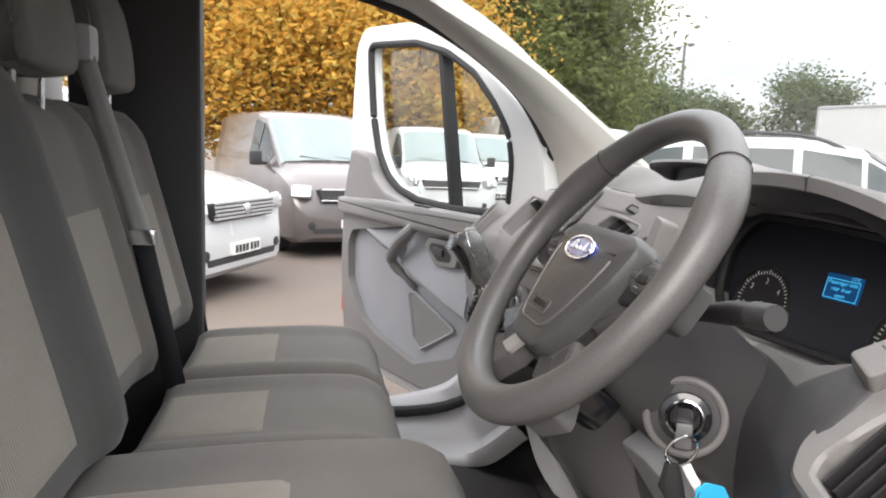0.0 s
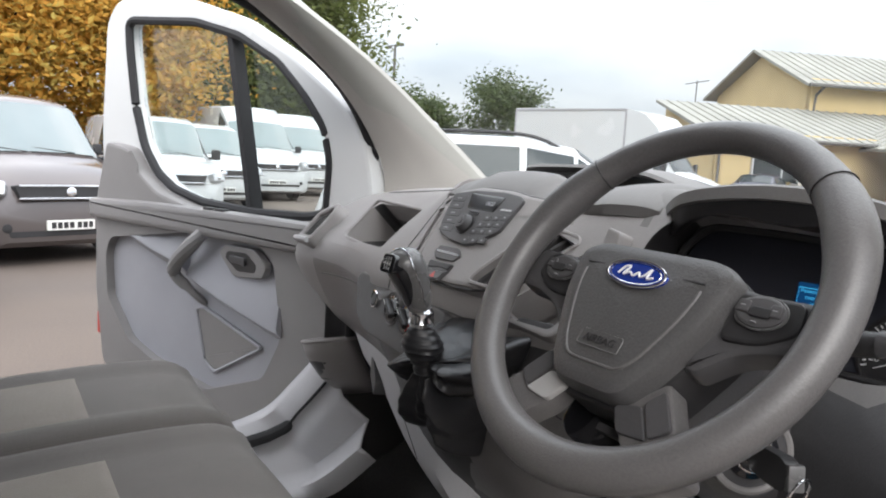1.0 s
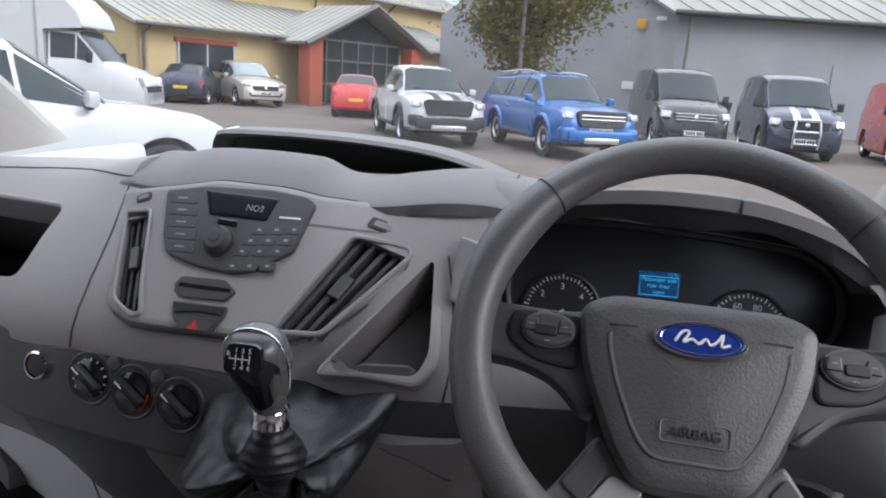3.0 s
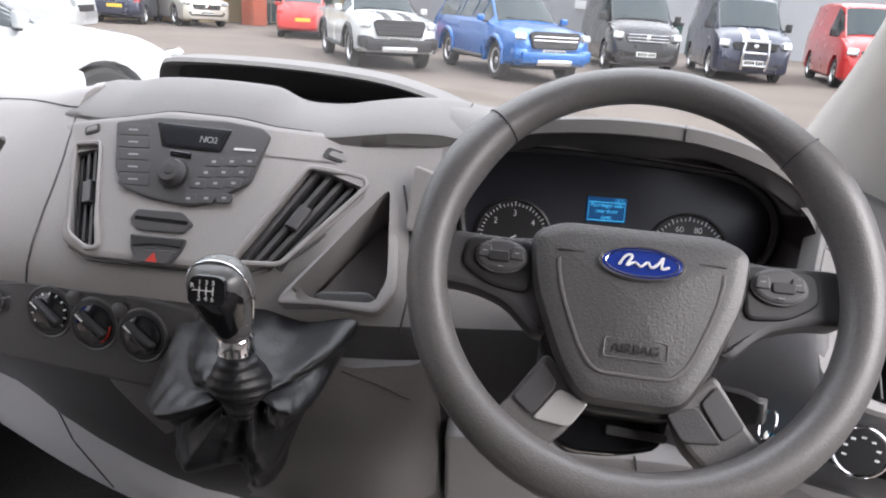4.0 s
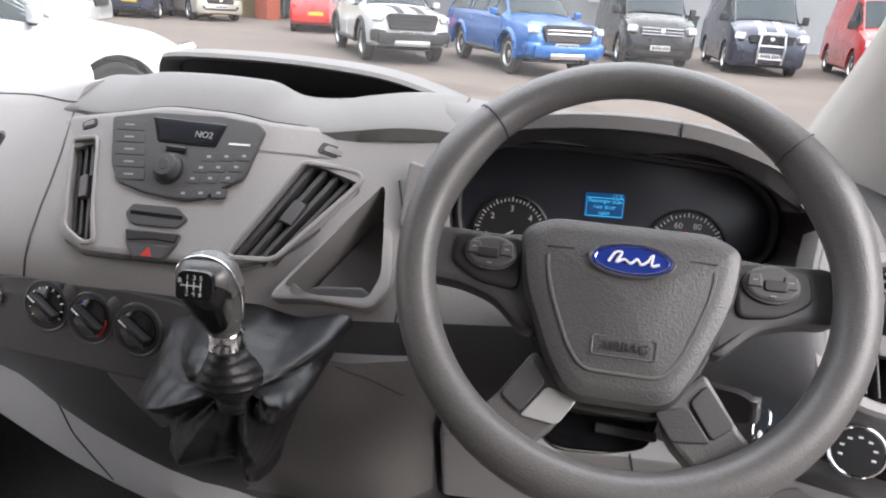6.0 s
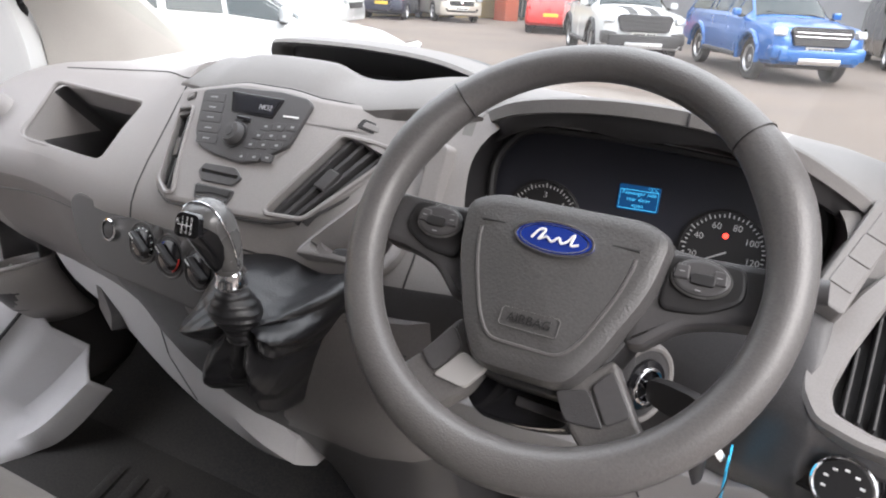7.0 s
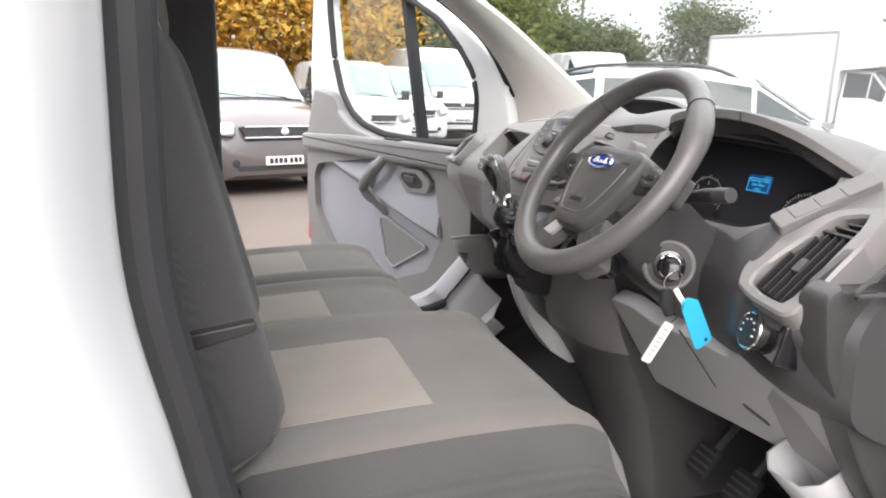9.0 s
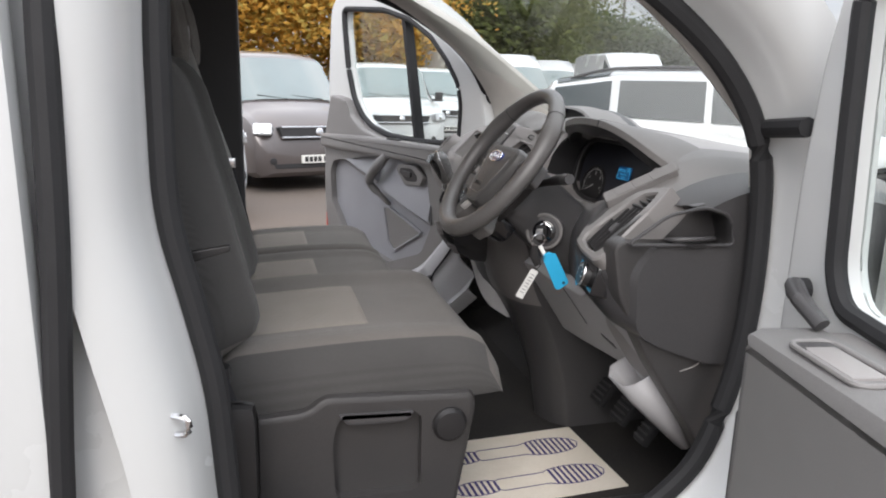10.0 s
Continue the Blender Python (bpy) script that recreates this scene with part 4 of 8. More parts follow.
# panel joints
def seam(ob, pts, r=0.0013):
    """A thin joint that follows a moulding; points across and up."""
    line = []
    for q in spline([(a, 0, b) for a, b in pts], 6):
        hit, loc, nrm, idx = ob.ray_cast(Vector((q.x, -0.4, q.z)), Vector((0, 1, 0)))
        if hit:
            line.append(loc + nrm * 0.0002)
    if len(line) > 2:
        part("panel_joint", tube(line, r, 6), "dash_dark", dash)


bpy.context.view_layer.update()
seam(body, ((-0.193, 1.392), (-0.178, 1.334), (-0.178, 1.272), (-0.184, 1.217)))
seam(body, ((-0.193, 1.392), (-0.245, 1.389), (-0.30, 1.385), (-0.42, 1.375), (-0.60, 1.36)))
seam(body, ((-0.184, 1.217), (-0.10, 1.219), (-0.022, 1.221), (0.013, 1.22), (0.08, 1.215)))
seam(body, ((-0.60, 1.175), (-0.45, 1.185), (-0.30, 1.20), (-0.184, 1.217)))
seam(knee, ((-0.241, 1.075), (-0.213, 1.037), (-0.177, 0.98), (-0.140, 0.915)))
seam(console, ((0.179, 1.165), (0.207, 1.155), (0.25, 1.13)))
seam(body, ((0.232, 1.20), (0.236, 1.25), (0.228, 1.30), (0.215, 1.345)))
# slot in the knee panel
KS = axes((-0.385, 0.182, 1.0), (0.96, -0.27, 0.0), (0.15, 0.1, 1))
part("knee_slot", prism(rounded([(-0.05, 0.05), (0.03, -0.01), (0.035, -0.04), (-0.02, -0.015)], 0.006), 0.004, KS, 0.001, None, -0.03), "dash_dark", dash)

# hooded tray over the radio: a lip over a cavity whose shade is coloured in
bm = bmesh.new()
secs = []
LIP = ((-0.178, 1.415, 0.385), (-0.165, 1.436, 0.368), (-0.14, 1.446, 0.36), (-0.02, 1.450, 0.352), (0.08, 1.449, 0.338), (0.16, 1.444, 0.322), (0.22, 1.432, 0.312), (0.27, 1.415, 0.31), (0.30, 1.402, 0.315))
for x, z1, y in LIP:
    secs.append([Vector((x, y + 0.012, z1 - 0.009)), Vector((x, y, z1 - 0.005)), Vector((x, y + 0.004, z1)), Vector((x, y + 0.06, z1 + 0.001)), Vector((x, y + 0.14, z1 - 0.016)), Vector((x, y + 0.22, 1.365)), Vector((x, y + 0.13, z1 - 0.022))])
loft(bm, [list(r) for r in zip(*[spline(c, 4) for c in zip(*secs)])])
part("tray_hood", fix(bm), "dash_top", dash, "curved lip over the tray")
# back and floor are coloured black to stand in for the shade under the lip
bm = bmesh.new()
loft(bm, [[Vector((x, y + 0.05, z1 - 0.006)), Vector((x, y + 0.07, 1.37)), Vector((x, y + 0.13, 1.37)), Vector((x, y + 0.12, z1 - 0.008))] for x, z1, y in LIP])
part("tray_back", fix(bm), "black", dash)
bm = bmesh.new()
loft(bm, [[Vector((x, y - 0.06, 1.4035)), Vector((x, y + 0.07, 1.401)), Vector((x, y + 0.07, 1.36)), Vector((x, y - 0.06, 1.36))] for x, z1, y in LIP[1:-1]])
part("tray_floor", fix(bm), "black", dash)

bm = bmesh.new()
secs = []
for x, yf, zf, y, z in ((-0.265, 0.25, 1.366, 0.33, 1.388), (-0.20, 0.220, 1.388, 0.305, 1.415), (-0.15, 0.205, 1.391, 0.29, 1.421), (-0.10, 0.192, 1.398, 0.268, 1.431), (-0.03, 0.196, 1.403, 0.258, 1.435), (0.03, 0.195, 1.403, 0.256, 1.434), (0.052, 0.196, 1.400, 0.257, 1.431), (0.078, 0.20, 1.397, 0.272, 1.417), (0.12, 0.206, 1.393, 0.282, 1.416), (0.155, 0.211, 1.397, 0.288, 1.422), (0.20, 0.218, 1.403, 0.292, 1.429), (0.245, 0.226, 1.404, 0.298, 1.431), (0.272, 0.232, 1.400, 0.305, 1.428)):
    secs.append([Vector((x, yf + 0.02, zf - 0.03)), Vector((x, yf, zf - 0.018)), Vector((x, yf - 0.002, zf - 0.004)), Vector((x, yf + 0.002, zf)), Vector((x, yf * 0.6 + y * 0.4, zf * 0.45 + z * 0.55)), Vector((x, yf * 0.15 + y * 0.85, zf * 0.04 + z * 0.96)), Vector((x, y + 0.004, z)), Vector((x, y + 0.014, z - 0.004)), Vector((x, y + 0.03, 1.385)), Vector((x, y, 1.36))])
loft(bm, [list(r) for r in zip(*[spline(c, 5) for c in zip(*secs)])])
part("tray_brow", fix(bm), "dash_top", dash, "smooth brow in front of the tray", 50)

# ---- instrument binnacle ----
HOOD = ((0.27, 1.402, 0.24), (0.32, 1.424, 0.207), (0.385, 1.436, 0.197), (0.455, 1.440, 0.195), (0.53, 1.434, 0.203), (0.60, 1.413, 0.22), (0.65, 1.384, 0.245), (0.685, 1.356, 0.275), (0.70, 1.338, 0.30))
bm = bmesh.new()
secs = []
for x, z, y in HOOD:
    e = 1.0 if x < 0.62 else max(0.25, 1 - (x - 0.62) * 8)
    secs.append([Vector((x, y + 0.006, z - 0.0175)), Vector((x, y, z - 0.0155)), Vector((x, y + 0.001, z - 0.002)), Vector((x, y + 0.006, z)), Vector((x, y + 0.07 * e, z - 0.012)), Vector((x, y + 0.17 * e, z - 0.032)), Vector((x, y + 0.17 * e, z - 0.05)), Vector((x, y + 0.06 * e, z - 0.036))])
loft(bm, [list(r) for r in zip(*[spline(c, 5) for c in zip(*secs)])])
part("binnacle_hood", fix(bm), "dash_top", dash, "grey hood over the instruments", 40)
# black visor under the hood, its edge swelling over each dial
bm = bmesh.new()
secs = []
for i, (x, z, y) in enumerate([p for q in [spline([Vector(h) for h in HOOD], 5)] for p in q]):
    d = 0.037 + 0.005 * math.cos((x - 0.455) * 36)
    secs.append([Vector((x, y + 0.006, z - 0.016)), Vector((x, y + 0.01, z - d + 0.004)), Vector((x, y + 0.014, z - d)), Vector((x, y + 0.03, z - d + 0.002)), Vector((x, y + 0.05, z - 0.03)), Vector((x, y + 0.03, z - 0.016))])
loft(bm, secs)
part("binnacle_visor", fix(bm), "black", dash, "black visor over the dials", 40)
for x, z in ((0.395, 1.4365), (0.505, 1.4368)):
    part("hood_seam", tube([(x, 0.1985, z - 0.0155), (x, 0.1985, z - 0.002), (x, 0.205, z + 0.0002), (x, 0.265, z - 0.0115)], 0.0012, 5), "dash_dark", dash)
clus = thing("instrument_cluster", "dark instrument cluster with two dials and a lit blue display", "instrument cluster", at=bin_m)
part("cluster_face", prism(rounded([(p[0] * 0.97, p[1] * 0.97) for p in BIN], 0.03), -0.036, R, 0, None, -0.044), "cluster", clus)
part("cluster_bezel", tube([(p.x, p.y, -0.02) for p in rounded([(p[0] * 0.965, p[1] * 0.965) for p in BIN], 0.03)], 0.006, 8, True), "black", clus)
part("display_screen", prism(rounded([(-0.028, -0.018), (-0.028, 0.012), (0.02, 0.012), (0.02, -0.018)], 0.002), -0.034, R, 0, None, -0.037), "screen_blue", clus, "lit blue message display")
part("display_frame", tube([(x, y, -0.0335) for x, y in ((-0.026, -0.016), (-0.026, 0.006), (0.018, 0.006), (0.018, -0.016))], 0.0005, 4, True), "screen_text", clus)
for i, txt in enumerate(("Passenger side", "rear door", "open")):
    words("message", txt, 0.0068, Matrix.Translation((-0.004, 0.0025 - i * 0.0072, -0.0333)), "screen_text", clus, 0.0001)
words("message", "13°C", 0.006, Matrix.Translation((0.011, 0.009, -0.0333)), "screen_text", clus, 0.0001)
for cx, cy, nums, rr in ((-0.115, -0.045, ("1", "2", "3", "4", "5"), 0.042), (0.098, -0.05, ("20", "40", "60", "80", "100", "120"), 0.045)):
    gauge = part("gauge", lathe([(rr + 0.006, -0.036), (rr + 0.006, -0.032), (rr + 0.003, -0.031), (rr + 0.002, -0.035)], Matrix.Translation((cx, cy, 0)), 36), "black", clus, "round dial with white marks")
    for k in range(33):
        a = radians(200 - k * 220 / 32)
        ln = 0.006 if k % 4 == 0 else 0.0035
        part("scale_mark", prism([(-0.0007, 0), (0.0007, 0), (0.0007, ln), (-0.0007, ln)], -0.0345, Matrix.Translation((cx + (rr - 0.004) * math.cos(a), cy + (rr - 0.004) * math.sin(a), 0)) @ pose(0, 0, 0, 0, 0, math.degrees(a) - 90), 0, None, -0.0355), "white_mark", gauge)
    for k, tx in enumerate(nums):
        a = radians(190 - k * 200 / (len(nums) - 1))
        words("numeral", tx, 0.0105, Matrix.Translation((cx + (rr - 0.012) * math.cos(a), cy + (rr - 0.013) * math.sin(a), -0.0345)), "white_mark", gauge, 0.0001)
    part("needle", prism([(-0.001, -0.004), (0.001, -0.004), (0.0004, rr - 0.01), (-0.0004, rr - 0.01)], -0.032, Matrix.Translation((cx, cy, 0)) @ pose(0, 0, 0, 0, 0, 118), 0, None, -0.033), "white_mark", gauge)
part("warning_light", lathe([(0.003, -0.0355), (0.003, -0.0345)], Matrix.Translation((0.098, -0.03, 0)), 12), "red_glow", clus, "lit red warning light")

# ---- steering wheel ----
TILT_W = radians(36.5)
SW = axes((0.451, -0.001, 1.344), (1, 0, 0), (0, math.sin(TILT_W), math.cos(TILT_W))) @ Matrix.Translation((0, -0.007, -0.018))
wheel = thing("steering_wheel", "dark grey rubber steering wheel with oval blue badge", "steering wheel", at=SW)
RIM, RIM_Y, RIM_Z = 0.1725, 0.007, 0.018
path, rad = [], []
for k in range(72):
    a = 2 * math.pi * k / 72
    deg = (math.degrees(a)) % 360
    fat = 1.0 + 0.20 * math.exp(-((deg - 28) / 15) ** 2) + 0.20 * math.exp(-((deg - 152) / 15) ** 2) + 0.16 * math.exp(-((deg - 270) / 40) ** 2) - 0.06 * math.exp(-((deg - 90) / 38) ** 2)
    path.append((RIM * math.cos(a), RIM * math.sin(a) + RIM_Y, RIM_Z))
    rad.append(0.0170 * fat)
part("rim", tube(path, rad, 16, True), "wheel", wheel, "grained dark rubber rim")
for a in (44, 136):
    n = Vector((math.cos(radians(a)), math.sin(radians(a)), 0))
    c = n * RIM + Vector((0, RIM_Y, RIM_Z))
    ring = [c + (n * math.cos(q) + Vector((0, 0, 1)) * math.sin(q)) * 0.0184 for q in [2 * math.pi * j / 20 for j in range(20)]]
    part("rim_seam", tube(ring, 0.0007, 5, True), "black", wheel)
hub = rounded([(-0.085, 0.034), (-0.062, 0.046), (0.062, 0.046), (0.085, 0.034), (0.08, -0.01), (0.055, -0.068), (0.037, -0.097), (-0.037, -0.097), (-0.055, -0.07), (-0.08, -0.01)], 0.022, 5)
hub = [Vector((p.x * 1.05, p.y * 1.03)) for p in hub]
part("hub_base", prism([(p.x * 1.04, p.y * 1.03 - 0.002) for p in hub], 0.0, R, 0.004, None, -0.05), "black", wheel)
cover = part("airbag_cover", prism(hub, 0.024, R, 0.012, None, -0.02, 0.006), "wheel_cover", wheel, "grained airbag cover")
inner = rounded([(-0.064, 0.02), (0.064, 0.02), (0.057, -0.016), (0.04, -0.058), (0.028, -0.074), (-0.028, -0.074), (-0.04, -0.058), (-0.057, -0.016)], 0.018, 4)
bpy.context.view_layer.update()
crease = []
for p in [*inner[8:], inner[0], inner[1]]:
    hit, loc, nrm, idx = cover.ray_cast(Vector((p.x * 1.06, p.y * 1.04, 0.1)), Vector((0, 0, -1)))
    if hit:
        crease.append(loc)
part("cover_crease", tube(crease, 0.0016, 6), "wheel", cover)
words("lettering", "AIRBAG", 0.0105, Matrix.Translation((0, -0.057, 0.029)), "black", cover, 0.0003)
part("label_frame", tube([(p.x, p.y, 0.0285) for p in rounded([(-0.024, -0.0645), (0.024, -0.0645), (0.024, -0.0495), (-0.024, -0.0495)], 0.003)], 0.0005, 5, True), "wheel", cover)
for sx in (-1, 1):
    part("cover_line", prism([(sx * 0.045, 0.0175), (sx * 0.045, 0.0187), (sx * 0.066, 0.0187), (sx * 0.066, 0.0175)], 0.0266, R, 0, None, 0.02), "black", cover)
oval = [Vector((0.033 * math.cos(2 * math.pi * k / 36), 0.0135 * math.sin(2 * math.pi * k / 36), 0)) for k in range(36)]
bdg = part("badge", prism([(p.x, p.y + 0.012) for p in oval], 0.032, R, 0.002, None, 0.022), "blue_badge", wheel, "blue oval badge with a silver ring")
part("badge_ring", tube([(p.x * 0.98, p.y * 0.97 + 0.012, 0.0315) for p in oval], 0.0013, 6, True), "chrome", bdg)
part("badge_line", tube([(p.x * 0.86, p.y * 0.8 + 0.012, 0.0322) for p in oval], 0.0005, 5, True), "chrome", bdg)
part("badge_shape", tube(spline([(-0.018, 0.0090, 0.0326), (-0.013, 0.0170, 0.0326), (-0.008, 0.0170, 0.0326), (-0.012, 0.0090, 0.0326), (-0.006, 0.0120, 0.0326), (-0.001, 0.0090, 0.0326), (0.004, 0.0130, 0.0326), (0.007, 0.0090, 0.0326), (0.012, 0.0120, 0.0326), (0.016, 0.0180, 0.0326), (0.015, 0.0090, 0.0326), (0.021, 0.0105, 0.0326)], 4), 0.0011, 6), "white_mark", bdg)
for sx in (-1, 1):
    sp = rounded([(sx * 0.07, 0.036), (sx * 0.105, 0.032), (sx * 0.165, 0.034), (sx * 0.168, -0.014), (sx * 0.135, -0.016), (sx * 0.105, -0.026), (sx * 0.08, -0.05), (sx * 0.068, -0.05)], 0.012)
    spoke = part("side_spoke", prism(sp, 0.004, R, 0.006, None, -0.02), "radio", wheel)
    part("spoke_insert", prism(rounded([(sx * 0.085, 0.029), (sx * 0.142, 0.029), (sx * 0.146, 0.002), (sx * 0.12, -0.014), (sx * 0.086, -0.018)], 0.01), 0.0075, R, 0.003, None, 0.0), "black", spoke)
    o = [Vector((sx * 0.112 + 0.0215 * math.cos(q), 0.012 + 0.0145 * math.sin(q), 0)) for q in [2 * math.pi * k / 28 for k in range(28)]]
    buttons = part("button_pad", prism([(p.x, p.y) for p in o], 0.0125, R, 0.003, None, 0.003), "radio", spoke, "oval button pad")
    part("pad_ring", tube([(p.x, p.y, 0.0095) for p in o], 0.0011, 6, True), "knob_satin", buttons)
    part("centre_button", prism(rounded([(sx * 0.114 - 0.009, 0.006), (sx * 0.114 + 0.009, 0.006), (sx * 0.114 + 0.009, 0.015), (sx * 0.114 - 0.009, 0.015)], 0.003), 0.0145, R, 0.001, None, 0.01), "black", buttons)
    for dx, dy, w in ((-0.014, 0.014, 0.006), (0.013, 0.014, 0.006)):
        part("button_rocker", prism(rounded([(sx * 0.112 + dx - w, dy - 0.0055), (sx * 0.112 + dx + w, dy - 0.0055), (sx * 0.112 + dx + w * 0.8, dy + 0.0055), (sx * 0.112 + dx - w * 0.8, dy + 0.0055)], 0.002), 0.0142, R, 0.0012, None, 0.01), "radio", buttons)
    for dx, dy in ((-0.014, 0.014), (0.013, 0.014), (0, 0.0015)):
        part("button_mark", prism([(sx * 0.112 + dx - 0.002, dy - 0.0004), (sx * 0.112 + dx + 0.002, dy - 0.0004), (sx * 0.112 + dx + 0.002, dy + 0.0004), (sx * 0.112 + dx - 0.002, dy + 0.0004)], 0.0146, R, 0, None, 0.012), "grey_mark", buttons)
    low = part("lower_spoke", prism(rounded([(sx * 0.066, -0.062), (sx * 0.034, -0.095), (sx * 0.044, -0.122), (sx * 0.060, -0.137), (sx * 0.078, -0.158), (sx * 0.118, -0.130), (sx * 0.094, -0.104)], 0.008), 0.003, R, 0.004, None, -0.022), "wheel", wheel)
    part("spoke_trim", prism(rounded([(sx * 0.090, -0.102), (sx * 0.068, -0.072), (sx * 0.055, -0.088), (sx * 0.073, -0.115)], 0.005), 0.006, R, 0.0012, None, 0.0), "radio", low, "satin grey spoke trim")
    # matching inner trims: left coloured silver as if catching light, right charcoal as if shaded
    part("inner_trim", prism(rounded([(sx * 0.073, -0.117), (sx * 0.0535, -0.091), (sx * 0.029, -0.099), (sx * 0.043, -0.120)], 0.005), 0.006, R, 0.0012, None, 0.0), "silver" if sx < 0 else "dash_dark", low, "inner trim coloured silver for the gleam on it" if sx < 0 else "")
bm = bmesh.new()
secs = []
for z, w, lo, hi in ((-0.034, 0.050, -0.075, 0.040), (-0.05, 0.060, -0.088, 0.048), (-0.10, 0.064, -0.096, 0.050), (-0.17, 0.068, -0.100, 0.045), (-0.26, 0.070, -0.100, 0.04)):
    secs.append([Vector((w * math.copysign(abs(math.cos(q)) ** 0.6, math.cos(q)), (hi + lo) / 2 + (hi - lo) / 2 * math.copysign(abs(math.sin(q)) ** 0.6, math.sin(q)), z)) for q in [2 * math.pi * k / 36 for k in range(36)]])
loft(bm, secs)
col = part("steering_column", fix(bm), "dash_dark", wheel, "charcoal column shroud", 50)
part("column_slot", prism(rounded([(-0.056, -0.085), (0.045, -0.085), (0.036, -0.125), (0.0, -0.134), (-0.040, -0.136), (-0.058, -0.122)], 0.012), -0.040, R, 0.003, None, -0.09), "gloss_black", col, "dark recess under the column")
part("adjuster_bar", prism(rounded([(-0.01, -0.110), (0.040, -0.112), (0.040, -0.119), (-0.01, -0.118)], 0.002), -0.034, R, 0.001, None, -0.05), "radio", col)
for sx in (-1, 1):
    stalk = part("stalk", tube([(sx * 0.05, 0.012, -0.065), (sx * 0.1, 0.024, -0.06), (sx * 0.15, 0.034, -0.055), (sx * 0.175, 0.037, -0.053)], [0.007, 0.008, 0.011, 0.010], 12), "black", wheel, "black control stalk")
    part("stalk_end", tube([(sx * 0.172, 0.037, -0.053), (sx * 0.2, 0.040, -0.05)], [0.0115, 0.0105], 12), "dash_dark", stalk)

# ---- ignition, key and tags ----
ign_m = axes((0.522, 0.082, 1.201), (0.5, 0.85, 0), (-0.1, 0.06, 0.99))
ign = thing("ignition_switch", "round black ignition barrel on the column shroud", "ignition", at=ign_m)
part("barrel_surround", lathe([(0.04, -0.05), (0.04, -0.004), (0.036, 0.002), (0.026, 0.003)], R, 32), "dash_dark", ign)
part("barrel", lathe([(0.026, 0.0), (0.024, 0.006), (0.016, 0.008), (0.014, 0.004)], R, 28), "gloss_black", ign)
part("barrel_ring", tube([(0.0165 * math.cos(a), 0.0165 * math.sin(a), 0.0075) for a in [2 * math.pi * k / 28 for k in range(28)]], 0.002, 8, True), "chrome", ign, "bright ring of the lock")
part("column_lip", tube([(0.036 * math.cos(a), 0.036 * math.sin(a), 0.001) for a in [2 * math.pi * k / 32 for k in range(32)]], 0.004, 8, True), "dash_top", ign, "grey ring round the lock")
key = thing("van_key", "black van key in the ignition with tags on a ring", "key", at=ign_m)
part("key_blade", box((0.003, 0.008, 0.02), (0, 0, 0.012), 0.0008), "chrome", key, "steel key blade")
part("key_head", prism(rounded([(-0.011, 0.0), (-0.014, 0.02), (-0.0145, 0.05), (-0.010, 0.062), (0.010, 0.062), (0.0145, 0.05), (0.014, 0.02), (0.011, 0.0)], 0.006), 0.007, axes((0, 0, 0.012), (0, 1, 0), (0, 0, 1)), 0.004, None, -0.007), "black", key, "black plastic key head")
part("key_cap", box((0.014, 0.022, 0.008), (0, 0, 0.074), 0.002), "knob_satin", key, "grey end of the key head")
LOC = ign_m.inverted()
part("key_ring", tube([LOC @ Vector((0.592 + 0.004 * math.sin(q), 0.040 + 0.0145 * math.cos(q), 1.199 + 0.0145 * math.sin(q))) for q in [2 * math.pi * k / 24 for k in range(24)]], 0.0012, 6, True), "chrome", key)
part("key_strap", tube(spline([LOC @ Vector(p) for p in ((0.594, 0.044, 1.187), (0.598, 0.048, 1.178), (0.604, 0.053, 1.168))], 4), 0.004, 8, False, 0.4), "plate", key, "white strap of the tag")
part("second_key", tube([LOC @ Vector(p) for p in ((0.588, 0.034, 1.186), (0.586, 0.036, 1.165), (0.588, 0.044, 1.145))], [0.006, 0.011, 0.007], 10, False, 0.4), "black", key)
HANG = axes((0.609, 0.052, 1.171), (0, 0.88, 0.47), (0, -0.47, 0.88))
tg = thing("key_tag", "cyan plastic key tag hanging from the key ring", "key tag", at=HANG)
part("tag", prism(rounded([(-0.010, -0.006), (-0.004, 0.004), (0.006, 0.004), (0.019, -0.008), (0.019, -0.076), (0.013, -0.080), (-0.008, -0.080), (-0.013, -0.076)], 0.002), 0.001, R, 0.0006, None, -0.001), "tag_blue", tg)
part("tag_hole", lathe([(0.003, 0.0008), (0.003, 0.0013)], Matrix.Translation((0.008, -0.072, 0)), 10), "black", tg)
tg2 = thing("key_label", "white paper label on the key ring with printed lines", "key label", at=axes((0.606, 0.031, 1.140), (0, 0.894, -0.447), (0.12, 0.447, 0.894)))
part("label_card", prism(rounded([(-0.009, 0.0), (0.008, 0.0), (0.008, -0.066), (-0.009, -0.066)], 0.002), 0.001, R, 0, None, -0.001), "plate", tg2)
for k in range(7):
    part("printed_bar", prism([(-0.005, -0.010 - k * 0.007), (0.004, -0.010 - k * 0.007), (0.004, -0.012 - k * 0.007), (-0.005, -0.012 - k * 0.007)], 0.0013, R, 0, None, 0.0005), "grey_mark", tg2)
part("label_loop", tube(spline([Vector(p) for p in ((0.0, 0.0, 0.0), (0.004, 0.02, 0.003), (0.002, 0.045, -0.004))], 4), 0.0007, 5), "black", tg2)

